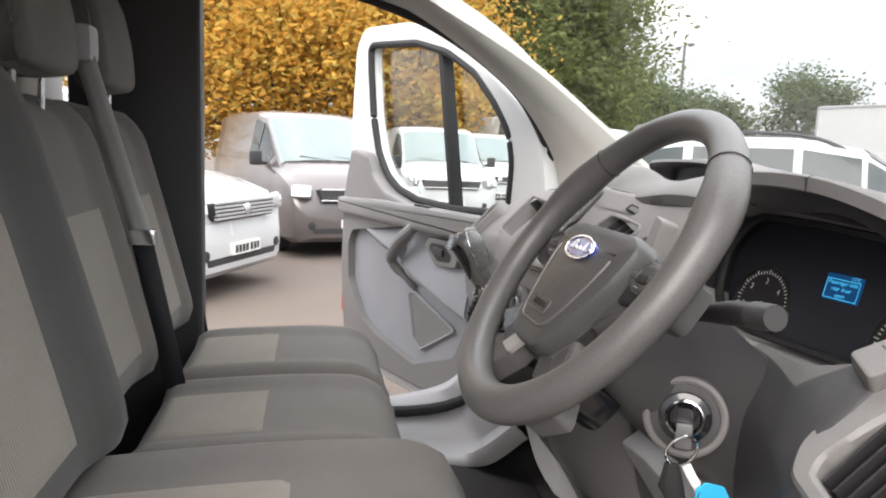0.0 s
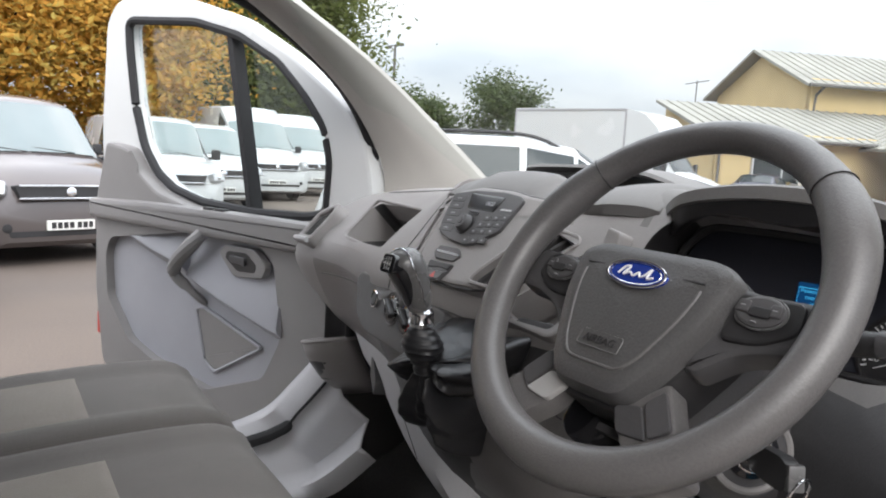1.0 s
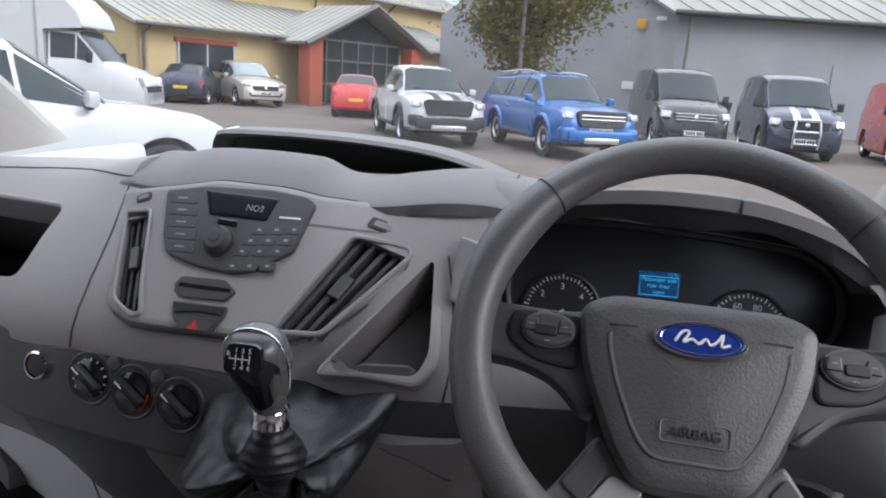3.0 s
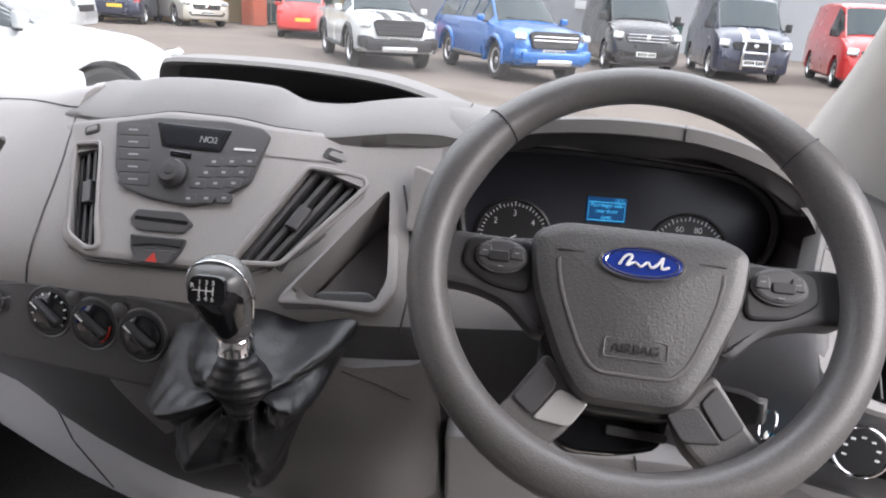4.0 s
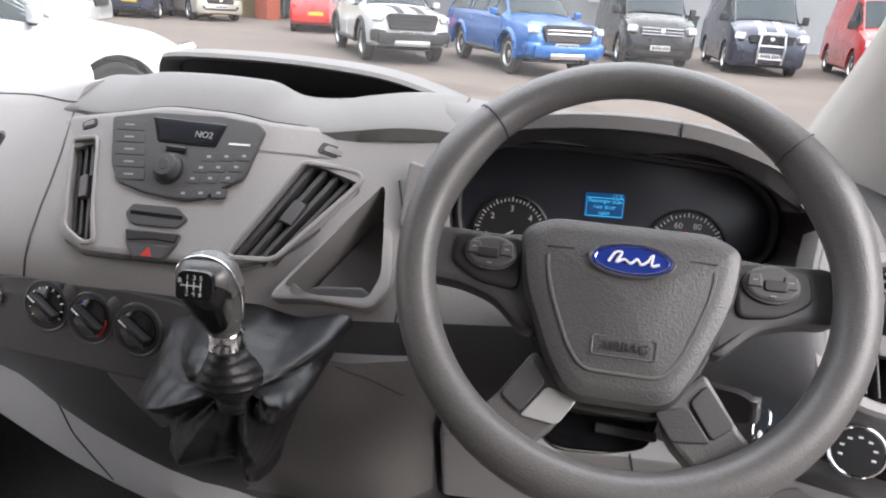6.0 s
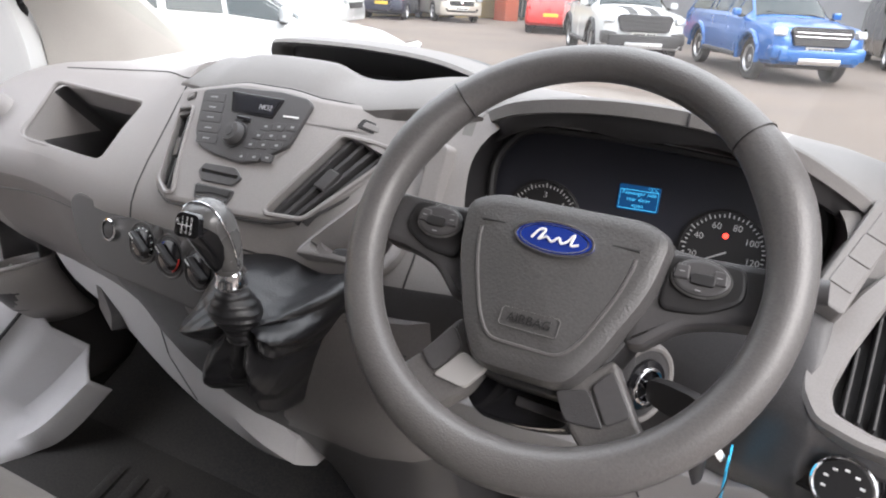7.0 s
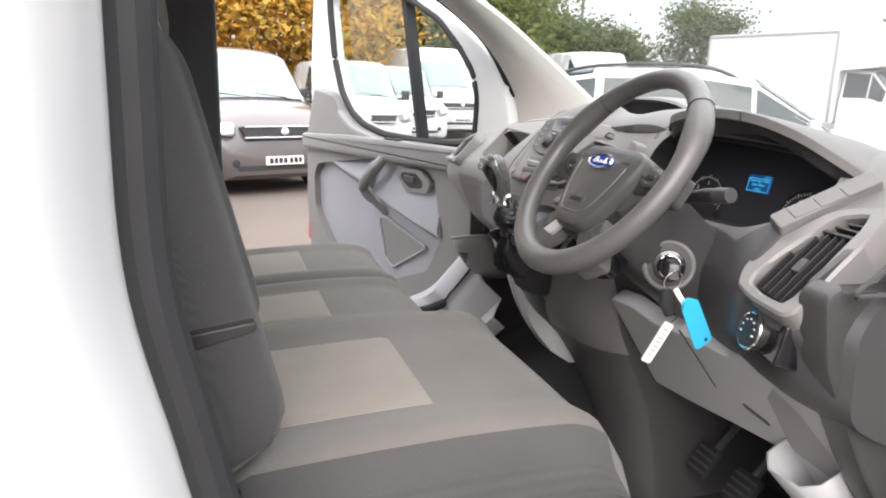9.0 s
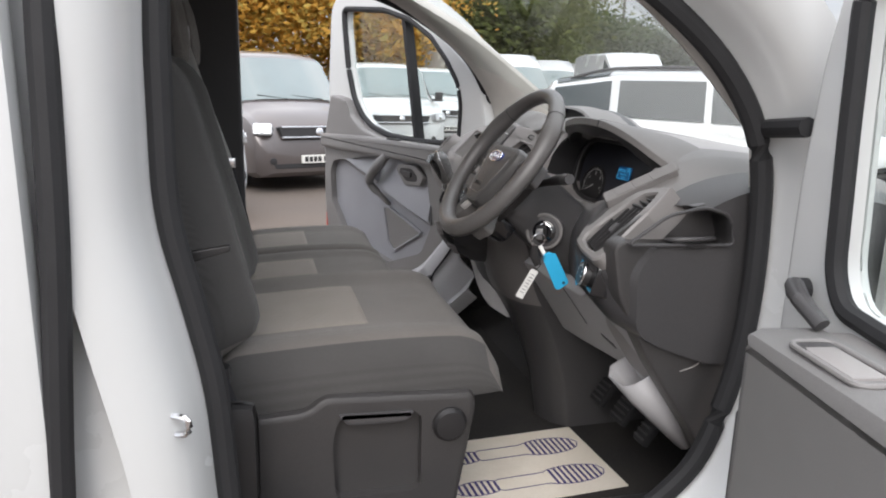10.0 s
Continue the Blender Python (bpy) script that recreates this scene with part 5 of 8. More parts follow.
# ---- gear lever ----
gear = thing("gear_lever", "gear lever with gloss black knob and leather gaiter", "gear lever", at=(0.113, -0.017, 1.236))
KN = axes((0, -0.004, 0.012), (1, 0.05, 0), (0, 0.93, 0.36)) @ Matrix.Diagonal((0.92, 0.95, 0.80, 1))
bm = bmesh.new()
secs = []
for z, rx, ry, oy in ((0.0, 0.012, 0.012, 0.0), (0.012, 0.017, 0.016, 0.0), (0.04, 0.0235, 0.021, 0.0), (0.065, 0.0275, 0.0245, -0.001), (0.085, 0.0285, 0.026, -0.003), (0.1, 0.026, 0.0235, -0.004), (0.11, 0.019, 0.017, -0.004), (0.1135, 0.009, 0.008, -0.004)):
    secs.append([KN @ Vector((rx * math.cos(q), oy + ry * math.sin(q), z)) for q in [2 * math.pi * k / 28 for k in range(28)]])
loft(bm, [list(r) for r in zip(*[spline(c, 3) for c in zip(*secs)])])
# the black knob's bright reflection round the face is put in as grey colour
knob = part("knob", fix(bm), "knob_satin", gear, "black gear knob greyed for its reflection, with a gloss black face", 60)
bm = bmesh.new()
face = []
for z, rx, ry, oy, h in ((0.022, 0.0195, 0.018, 0.0, 10), (0.03, 0.0215, 0.0195, 0.0, 32), (0.045, 0.0245, 0.0218, 0.0, 48), (0.065, 0.0275, 0.0245, -0.001, 58), (0.085, 0.0285, 0.026, -0.003, 60), (0.096, 0.0272, 0.0247, -0.004, 50), (0.103, 0.0245, 0.0222, -0.004, 30)):
    face.append([KN @ Vector(((rx + 0.001) * math.cos(q), oy + (ry + 0.001) * math.sin(q), z)) for q in [radians(270 - h + 2 * h * k / 12) for k in range(13)]])
loft(bm, face, False, False)
part("knob_face", fix(bm), "gloss_black", knob, "gloss black face of the knob", 60)
# chrome edge round the sides, and the shift pattern on the crown
edge = [KN @ Vector(p) for p in ((-0.0185, -0.002, 0.02), (-0.0245, -0.004, 0.045), (-0.0285, -0.006, 0.068), (-0.0292, -0.008, 0.086), (-0.0255, -0.007, 0.101), (-0.016, -0.004, 0.112), (0.0, -0.002, 0.1155), (0.016, -0.004, 0.112), (0.0255, -0.007, 0.101), (0.0292, -0.008, 0.086), (0.0285, -0.006, 0.068), (0.0245, -0.004, 0.045), (0.0185, -0.002, 0.02))]
part("knob_trim", tube(spline(edge, 3), 0.0011, 8), "chrome", knob, "chrome edge of the knob")
PAT = KN @ axes((0, -0.0272, 0.1032), (1, 0, 0), (0, 0.54, 0.84))
part("pattern_cap", prism(rounded([(-0.017, -0.014), (0.017, -0.014), (0.015, 0.014), (-0.015, 0.014)], 0.008), 0.001, PAT, 0.0008, None, -0.008), "gloss_black", knob)
for x in (-0.006, 0.0, 0.006):
    part("shift_line", prism([(x - 0.0005, -0.004), (x + 0.0005, -0.004), (x + 0.0005, 0.004), (x - 0.0005, 0.004)], 0.0014, PAT, 0, None, 0.0005), "white_mark", knob)
part("shift_line", prism([(-0.012, -0.0005), (0.006, -0.0005), (0.006, 0.0005), (-0.012, 0.0005)], 0.0013, PAT, 0, None, 0.0005), "white_mark", knob)
for tx, x, y in (("1", -0.006, 0.0075), ("3", 0.0, 0.0075), ("5", 0.006, 0.0075), ("2", -0.006, -0.0075), ("4", 0.0, -0.0075), ("6", 0.006, -0.0075), ("R", -0.0125, 0.004)):
    words("shift_number", tx, 0.0065, PAT @ Matrix.Translation((x, y, 0.0013)), "white_mark", knob, 0.0001)
part("collar", lathe([(0.014, -0.012), (0.0175, -0.004), (0.0155, 0.003), (0.0165, 0.010), (0.013, 0.016)], Matrix.Translation((0, -0.004, 0.004)), 24), "chrome", gear, "chrome collar")
bm = bmesh.new()
secs = []
for j in range(25):
    t = j / 24
    r = (0.0165 + 0.0115 * math.sin(math.pi * min(1.0, t * 1.25)) ** 1.3) + 0.0012 * math.sin(t * 44)
    secs.append([Vector((r * (1 + 0.10 * math.sin(3 * q + 5 * t)) * math.cos(q), -0.004 + 0.012 * t + r * math.sin(q), -0.008 - 0.062 * t)) for q in [2 * math.pi * k / 32 for k in range(32)]])
loft(bm, secs)
part("neck", fix(bm), "leather", gear, "pleated leather neck", 60)
# loose gaiter: pulled from the neck to its opening in the dash, with sharp folds to the corners
RIDGES = ((0.33, 0.20, 0.030), (0.62, 0.16, -0.020), (5.05, 0.34, 0.016), (4.55, 0.22, -0.016), (4.05, 0.26, 0.020), (3.62, 0.20, -0.016), (3.18, 0.30, 0.024), (2.70, 0.25, -0.012), (5.60, 0.24, -0.024), (6.10, 0.16, 0.010), (2.25, 0.3, 0.010))
bm = bmesh.new()
base = spline([(0.080, 0.118, -0.018), (0.036, 0.118, -0.105), (0.010, 0.110, -0.170), (-0.003, 0.104, -0.206), (-0.052, 0.098, -0.184), (-0.112, 0.096, -0.165), (-0.134, 0.10, -0.115), (-0.126, 0.108, -0.065), (-0.112, 0.115, -0.026), (-0.04, 0.118, -0.014), (0.02, 0.118, -0.024)], 14, True)
rings = []
for j in range(31):
    t = j / 30
    row = []
    for b in base:
        ang = math.atan2(b.z + 0.075, b.x + 0.01) % (2 * math.pi)
        neck = Vector((0.022 * math.cos(ang), 0.006, -0.058 + 0.016 * math.sin(ang)))
        bag = Vector((b.x * 0.78, 0.0, -0.085 + (b.z + 0.075) * 0.72 - 0.012))
        q = neck * (1 - t) ** 2 + bag * 2 * t * (1 - t) + b * t * t
        f = 0.0
        for a0, w, h in RIDGES:
            d = abs((ang + 0.35 * (t - 0.5) * math.sin(a0 * 3) - a0 + math.pi) % (2 * math.pi) - math.pi)
            f += h * max(0.0, 1 - d / w)
        swell = math.sin(math.pi * min(1.0, 0.12 + t * 0.92)) ** 0.9
        crease = 0.0022 * (abs(math.sin(t * 21 + 2.2 * math.sin(ang * 2))) - 0.5) * max(0.0, 1 - t * 1.3) + 0.0016 * noise.noise(q * 55)
        out = Vector((math.cos(ang) * 0.45, -0.85, math.sin(ang) * 0.45)).normalized()
        row.append(q + out * (f * swell + crease * 2))
    rings.append(row)
loft(bm, rings, True, False)
bmesh.ops.smooth_vert(bm, verts=[v for v in bm.verts if not v.is_boundary], factor=0.35, use_axis_x=True, use_axis_y=True, use_axis_z=True)
ga = part("gaiter", fix(bm), "leather", gear, "creased black leather gaiter", 75)
solid(ga, 0.002)
sub = ga.modifiers.new("round", "SUBSURF")
sub.levels = sub.render_levels = 1

# ---- seats ----
def cushion(name, w, d, h, crown, mat, parent, bolster=0.02, edge=0.03, n=22, front_drop=0.03):
    """A padded block: x across, y from back (0) to front (d), top at h, with raised sides and a falling front edge."""
    bm = bmesh.new()
    secs = []
    for j in range(n + 1):
        y = d * j / n
        row = []
        for i in range(n + 1):
            u = -1 + 2 * i / n
            x = u * w / 2
            ex = max(0.0, (abs(x) - (w / 2 - edge)) / edge)
            ey = max(0.0, (y - (d - edge * 1.6)) / (edge * 1.6), (edge - y) / edge)
            k = min(1.0, max(0.0, (abs(u) - 0.5) / 0.3))
            z = h + bolster * k * k * (3 - 2 * k) + crown * (1 - u * u) - front_drop * (y / d) ** 3
            z -= edge * 0.9 * (1 - math.sqrt(max(0, 1 - min(1, ex) ** 2)))
            z -= edge * 1.2 * (1 - math.sqrt(max(0, 1 - min(1, ey) ** 2)))
            row.append(Vector((x, y, z)))
        secs.append(row)
    top = [[bm.verts.new(p) for p in r] for r in secs]
    for a, b in zip(top, top[1:]):
        for i in range(n):
            bm.faces.new((a[i], a[i + 1], b[i + 1], b[i]))
    loop = [top[0][i] for i in range(n + 1)] + [top[j][n] for j in range(1, n + 1)] + [top[n][i] for i in range(n - 1, -1, -1)] + [top[j][0] for j in range(n - 1, 0, -1)]
    prev = loop
    for zz, sh in ((0.35, 1.012), (0.0, 0.985)):
        ring = [bm.verts.new((v.co.x * sh, v.co.y, v.co.z * zz if zz else 0.0)) for v in loop]
        k = len(loop)
        for i in range(k):
            bm.faces.new((prev[i], prev[(i + 1) % k], ring[(i + 1) % k], ring[i]))
        prev = ring
    bm.faces.new(prev)
    ob = part(name, fix(bm), mat, parent, "", 50)
    # faces turned sideways or down take a darker tone of the cloth
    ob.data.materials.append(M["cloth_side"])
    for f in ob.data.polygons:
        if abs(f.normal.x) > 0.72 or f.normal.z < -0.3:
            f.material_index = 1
    return ob


def patch(name, parent, base, x0, x1, y0, y1, lift, mat, label="", w=1.0, d=1.0, n=22):
    """A sewn panel that follows the top of a cushion, a little proud of it; its edges dip into a seam."""
    grid = [v.co for v in base.data.vertices][:(n + 1) ** 2]

    def at(x, y):
        a = min(n - 0.001, max(0.0, (x / (w / 2) + 1) / 2 * n))
        b = min(n - 0.001, max(0.0, y / d * n))
        i, j = int(a), int(b)
        p, q = grid[j * (n + 1) + i].lerp(grid[j * (n + 1) + i + 1], a - i), grid[(j + 1) * (n + 1) + i].lerp(grid[(j + 1) * (n + 1) + i + 1], a - i)
        return p.lerp(q, b - j)

    bm = bmesh.new()
    m = 24
    rows = []
    for j in range(m + 1):
        row = []
        for i in range(m + 1):
            e = min(i, j, m - i, m - j)
            row.append(bm.verts.new(at(x0 + (x1 - x0) * i / m, y0 + (y1 - y0) * j / m) + Vector((0, 0, (-0.006, 0.0, lift)[min(e, 2)]))))
        rows.append(row)
    for a, b in zip(rows, rows[1:]):
        for i in range(m):
            bm.faces.new((a[i], a[i + 1], b[i + 1], b[i]))
    ob = part(name, fix(bm), mat, parent, label, 60)
    ob.matrix_basis = base.matrix_basis.copy()
    return ob


def seat(name, label, cx, w, y_front, depth, z_top, back_lean, wide_insert, ins_y):
    s = thing(name, label, "seat", at=(cx, y_front - depth, 0))
    h = 0.13
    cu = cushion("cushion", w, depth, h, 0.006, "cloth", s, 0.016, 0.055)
    cu.matrix_basis = pose(0, 0, z_top - h - 0.022, 4, 0, 0)
    patch("cushion_insert", s, cu, -wide_insert / 2, wide_insert / 2, 0.03, depth * ins_y, 0.003, "cloth_insert", "taupe ribbed cloth panel", w, depth)
    bh = 0.565
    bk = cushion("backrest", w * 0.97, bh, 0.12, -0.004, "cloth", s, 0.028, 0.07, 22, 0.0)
    for v in bk.data.vertices:
        v.co.x *= 1 - 0.24 * max(0.0, v.co.y / bh - 0.2) ** 1.5
    # stand the pad up: its length runs up, its top faces forward
    bk.matrix_basis = Matrix.Translation((0, -0.040 if cx > 0.2 else -0.122, z_top - 0.03)) @ pose(0, 0, 0, 90 + back_lean, 0, 0) @ Matrix.Rotation(0, 4, "Z") @ Matrix.Scale(-1, 4, (0, 0, 1))
    # only the driver seat keeps the darker tone
    if cx < 0.2:
        for ob in (cu, bk):
            ob.data.materials[1] = M["cloth"]
    return s, cu, bk


def mirror_fix(ob):
    """Bake a pose that mirrors into the mesh, so that its faces point outwards."""
    m = ob.matrix_basis.copy()
    ob.data.transform(m)
    ob.data.flip_normals()
    ob.matrix_basis = Matrix()


for args in (("van_seat", "charcoal cloth driver seat with taupe ribbed insert", 0.392, 0.555, -0.050, 0.545, 1.025, 14, 0.31, 0.585),
             ("van_seat", "charcoal cloth middle seat with taupe ribbed insert", -0.118, 0.40, -0.10, 0.46, 0.985, 14, 0.215, 0.49),
             ("van_seat", "charcoal cloth outer passenger seat with taupe ribbed insert", -0.515, 0.40, -0.10, 0.46, 0.985, 14, 0.25, 0.49)):
    s, cu, bk = seat(*args)
    w = args[3]
    patch("backrest_insert", s, bk, -0.12, 0.12, 0.06, 0.36, 0.003, "cloth_insert", "taupe ribbed cloth panel", w * 0.97, 0.565)
    ins = s.children[-1]
    mirror_fix(bk)
    mirror_fix(ins)
    # head restraint on two posts
    top = Vector((0, (0.0 if args[2] > 0.2 else -0.022) - 0.565 * math.sin(radians(args[7])) - 0.055, args[6] - 0.03 + 0.558))
    hb = bmesh.new()
    bmesh.ops.create_cube(hb, size=1.0)
    bmesh.ops.subdivide_edges(hb, edges=hb.edges[:], cuts=3, use_grid_fill=True)
    for v in hb.verts:
        u = v.co * 2
        v.co = Vector((u.x * 0.13 * (1 - 0.10 * u.z * u.z) * (1 - 0.06 * u.y * u.y), u.y * 0.05 * (1 - 0.25 * u.x * u.x) * (1 - 0.2 * u.z * u.z), u.z * 0.105 * (1 - 0.12 * u.x * u.x)))
    bmesh.ops.bevel(hb, geom=[e for e in hb.edges if e.calc_face_angle(0) > 0.8], offset=0.018, segments=3, profile=0.6, affect="EDGES")
    bmesh.ops.transform(hb, matrix=Matrix.Translation(top + Vector((0, 0.055, 0.13))) @ pose(0, 0, 0, 8, 0, 0), verts=hb.verts)
    hr = part("head_restraint", hb, "cloth", s, "dark cloth head restraint", 60)
    for dx in (-0.06, 0.06):
        part("restraint_post", tube([top + Vector((dx, 0.05, -0.03)), top + Vector((dx, 0.055, 0.06))], 0.006, 10), "chrome", hr)
    # base
    if args[2] > 0.2:
        part("seat_pedestal", box((0.40, 0.42, 0.27), (0, 0.25, 0.73), 0.02), "kick", s)
        SIDE = axes((0.262, 0, 0), (0, 1, 0), (0, 0, 1))
        sh = part("seat_side_cover", prism(rounded([(-0.06, 0.60), (-0.06, 0.86), (-0.01, 0.905), (0.16, 0.915), (0.19, 0.94), (0.48, 0.925), (0.485, 0.89), (0.44, 0.62)], 0.02), 0.035, SIDE, 0.012, None, -0.02), "kick", s, "charcoal plastic seat side cover")
        cut(sh, prism(rounded([(0.21, 0.73), (0.205, 0.85), (0.22, 0.9), (0.375, 0.895), (0.375, 0.73)], 0.02), 0.06, SIDE, 0, None, 0.012))
        part("height_lever", prism(rounded([(0.215, 0.905), (0.36, 0.9), (0.345, 0.88), (0.235, 0.882)], 0.006), 0.045, SIDE, 0.006, None, 0.0), "radio", s, "seat height lever")
        kb = part("recline_knob", lathe([(0.034, 0.0), (0.034, 0.022), (0.028, 0.03), (0.02, 0.031)], SIDE @ Matrix.Translation((0.43, 0.865, 0.02)), 28), "black", s, "round recline knob")
        part("lumbar_cover", box((0.06, 0.1, 0.09), (0.25, -0.02, 0.96), 0.012), "black", s)
    else:
        part("seat_pedestal", box((0.44, 0.40, 0.25), (0, 0.22, 0.72), 0.02), "dash_dark", s)

# seat belts
def strap(name, label, pts, width, mat, across):
    b = thing(name, label, "seat belt")
    p = spline(pts, 6)
    bm = bmesh.new()
    a = Vector(across).normalized() * width / 2
    rows = []
    for i, q in enumerate(p):
        rows.append([q - a, q - a * 0.3 + Vector((0, 0.001, 0)), q + a * 0.3 + Vector((0, 0.001, 0)), q + a])
    loft(bm, rows, False, False)
    solid(part("webbing", fix(bm), mat, b), 0.0015)
    return b


bt = strap("passenger_seat_belt", "black seat belt hanging from the pillar beside the outer seat", [(-0.775, -0.69, 1.74), (-0.775, -0.655, 1.44), (-0.77, -0.605, 1.16), (-0.775, -0.565, 0.93), (-0.78, -0.55, 0.84)], 0.06, "belt", (0.25, 1, 0))
part("belt_guide", box((0.03, 0.08, 0.10), (-0.78, -0.69, 1.72), 0.01), "black", bt, "black belt guide")
part("belt_tongue", box((0.012, 0.05, 0.06), (-0.772, -0.60, 1.2), 0.004), "black", bt)
bt = strap("middle_seat_belt", "grey seat belt hanging from the top of the seat back", [(-0.340, -0.701, 1.600), (-0.320, -0.651, 1.440), (-0.290, -0.592, 1.263)], 0.04, "belt_grey", (0.25, 1, 0.15))
part("belt_outlet", box((0.06, 0.06, 0.07), (-0.345, -0.701 - 0.01, 1.600 + 0.02), 0.014), "light_panel", bt, "pale plastic belt outlet")
part("belt_tongue", box((0.02, 0.05, 0.03), (-0.285, -0.592, 1.263), 0.004), "chrome", bt)
bm = bmesh.new()
loft(bm, [[Vector((x, y - 0.02, z)), Vector((x, y + 0.02, z))] for x, y, z in ((-0.288, -0.592, 1.263 - 0.01), (-0.275, (-0.592 + -0.530) / 2, (1.263 + 0.972) / 2), (-0.262, -0.530, 0.972))], False, False)
solid(part("lower_webbing", fix(bm), "belt", bt), 0.0015)
bt = strap("driver_seat_belt", "black seat belt hanging beside the driver seat", [(0.79, -0.71, 1.72), (0.785, -0.70, 1.5), (0.775, -0.655, 1.24), (0.765, -0.60, 1.05), (0.755, -0.56, 0.92)], 0.05, "belt", (-0.2, 1, 0.2))
part("belt_tongue", prism(rounded([(-0.045, -0.012), (0.05, 0.012), (0.05, 0.022), (-0.045, 0.008)], 0.004), 0.006, axes((0.80, -0.60, 1.235), (0, 1, 0), (0, 0, 1)), 0.002, None, -0.006), "black", bt, "black belt tongue")
part("belt_reel", box((0.05, 0.12, 0.2), (0.76, -0.58, 0.88), 0.03), "black", bt)
for x, y, rot in ((0.13, -0.47, 20), (0.10, -0.42, 65)):
    bk = thing("seat_belt_buckle", "black belt buckle with a red release button", "belt buckle", group="buckles between the seats", at=pose(x, y, 0.95, -rot, 0, 0))
    part("buckle_body", box((0.028, 0.045, 0.11), (0, 0, 0), 0.006), "black", bk)
    part("release_button", box((0.018, 0.034, 0.012), (0, 0, 0.056), 0.003), "red", bk, "red release button")

# ---- doors ----
def front_door(s, label):
    """A front door in its own frame: x along the door from the hinge, y inwards, z up; then swung open."""
    hinge = Vector((-0.93, 0.36, 0) if s < 0 else (0.95, 0.35, 0))
    ang = 69.2 if s < 0 else 80
    along = Vector((math.sin(radians(ang)) * s, -math.cos(radians(ang)), 0))
    inward = Vector((-along.y, along.x, 0))
    if inward.y > 0:
        inward = -inward
    m = Matrix((along, inward, Vector((0, 0, 1)))).transposed().to_4x4()
    m.translation = hinge
    d = thing("front_door", label, "van door", at=m)
    F = Matrix(((1, 0, 0, 0), (0, 0, 1, 0), (0, 1, 0, 0), (0, 0, 0, 1)))
    # F: outlines are given along the door and up; depth counts inwards

    def plate(name, outline, r, lo, hi, mat, bevel=0.0, lab="", to=None):
        return part(name, prism(rounded(outline, r), hi, F, bevel, None, lo), mat, to or d, lab)

    q = 0.0 if s < 0 else 0.11
    skin = [(-0.10 + q, 0.52), (1.16, 0.50), (1.22, 0.8), (1.24, 1.5), (1.20, 1.88), (1.12, 1.95), (0.74, 1.925), (0.44, 1.84), (0.20, 1.72), (0.02 + q, 1.60), (-0.09 + q, 1.50), (-0.13 + q, 1.36)]
    if s > 0:
        skin = [(0.02, 0.52), (1.16, 0.50), (1.22, 0.8), (1.24, 1.5), (1.20, 1.88), (1.12, 1.95), (0.74, 1.935), (0.44, 1.88), (0.22, 1.80), (0.09, 1.70), (0.05, 1.55), (0.03, 1.36)]
    sk = plate("door_skin", skin, 0.05, -0.02, 0.035, "van_white", 0.012, "white painted door shell")
    win = [(0.045, 1.275), (0.12, 1.258), (0.36, 1.25), (0.62, 1.262), (0.78, 1.295), (0.88, 1.345), (0.96, 1.43), (1.02, 1.58), (1.055, 1.78), (1.06, 1.855), (1.03, 1.87), (0.66, 1.84), (0.44, 1.785), (0.26, 1.70), (0.14, 1.60), (0.06, 1.51), (0.035, 1.42)]
    if s > 0:
        win = [(0.17, 1.20), (0.28, 1.19), (0.62, 1.20), (0.80, 1.24), (0.92, 1.33), (1.0, 1.5), (1.05, 1.75), (1.05, 1.855), (1.02, 1.87), (0.66, 1.86), (0.40, 1.80), (0.20, 1.73), (0.115, 1.64), (0.125, 1.45), (0.14, 1.25)]
    cut(sk, prism(rounded(win, 0.03), 0.2, F, 0, None, -0.2))
    part("window_seal", tube([F @ Vector((p.x, p.y, 0.028)) for p in rounded(win, 0.03)], 0.015, 8, True), "rubber", d, "black window seal")
    gl = part("window_pane", prism(rounded(win, 0.03), -0.008, F, 0, None, -0.012), "glass", d, "clear side window")
    gl.visible_shadow = False
    plate("window_bar", [(0.367, 1.245), (0.393, 1.245), (0.515, 1.82), (0.487, 1.81)], 0.004, -0.015, 0.03, "rubber", 0.003, "black upright window bar")
    trim = [(-0.06 + q * 0.5, 0.60), (1.05, 0.56), (1.16, 0.62), (1.205, 0.9), (1.195, 1.23), (1.12, 1.44), (1.09, 1.44), (0.98, 1.425), (0.90, 1.34), (0.80, 1.285), (0.62, 1.25), (0.36, 1.24), (0.10, 1.242), (0.0 + q * 0.3, 1.25), (-0.07 + q * 0.6, 1.2)]
    if s > 0:
        trim = [(0.16, 0.60), (1.05, 0.56), (1.16, 0.62), (1.205, 0.9), (1.195, 1.23), (1.12, 1.40), (0.98, 1.37), (0.90, 1.28), (0.80, 1.215), (0.62, 1.18), (0.36, 1.175), (0.2, 1.18), (0.165, 1.16)]
    tc = plate("trim_card", trim, 0.025, 0.034, 0.085, "door_trim", 0.012, "grey plastic door card")
    if s > 0:
        plate("sill_ledge", [(0.18, 0.60), (1.1, 0.60), (1.19, 1.0), (1.19, 1.18), (0.8, 1.19), (0.4, 1.188), (0.185, 1.185)], 0.02, 0.08, 0.185, "door_grey", 0.025, "grey ledge below the window")
        gp = part("grip_lid", box((0.10, 0.045, 0.008), (0.335, 0.135, 1.1875), 0.004), "dash", d, "recessed grip")
        part("grip_rim", tube([(p.x, p.y, 1.19) for p in rounded([(0.265, 0.105), (0.405, 0.105), (0.405, 0.165), (0.265, 0.165)], 0.02)], 0.004, 8, True), "door_trim", d)
        part("grip_well", box((0.03, 0.05, 0.004), (0.28, 0.135, 1.189), 0.001), "dash_dark", d)
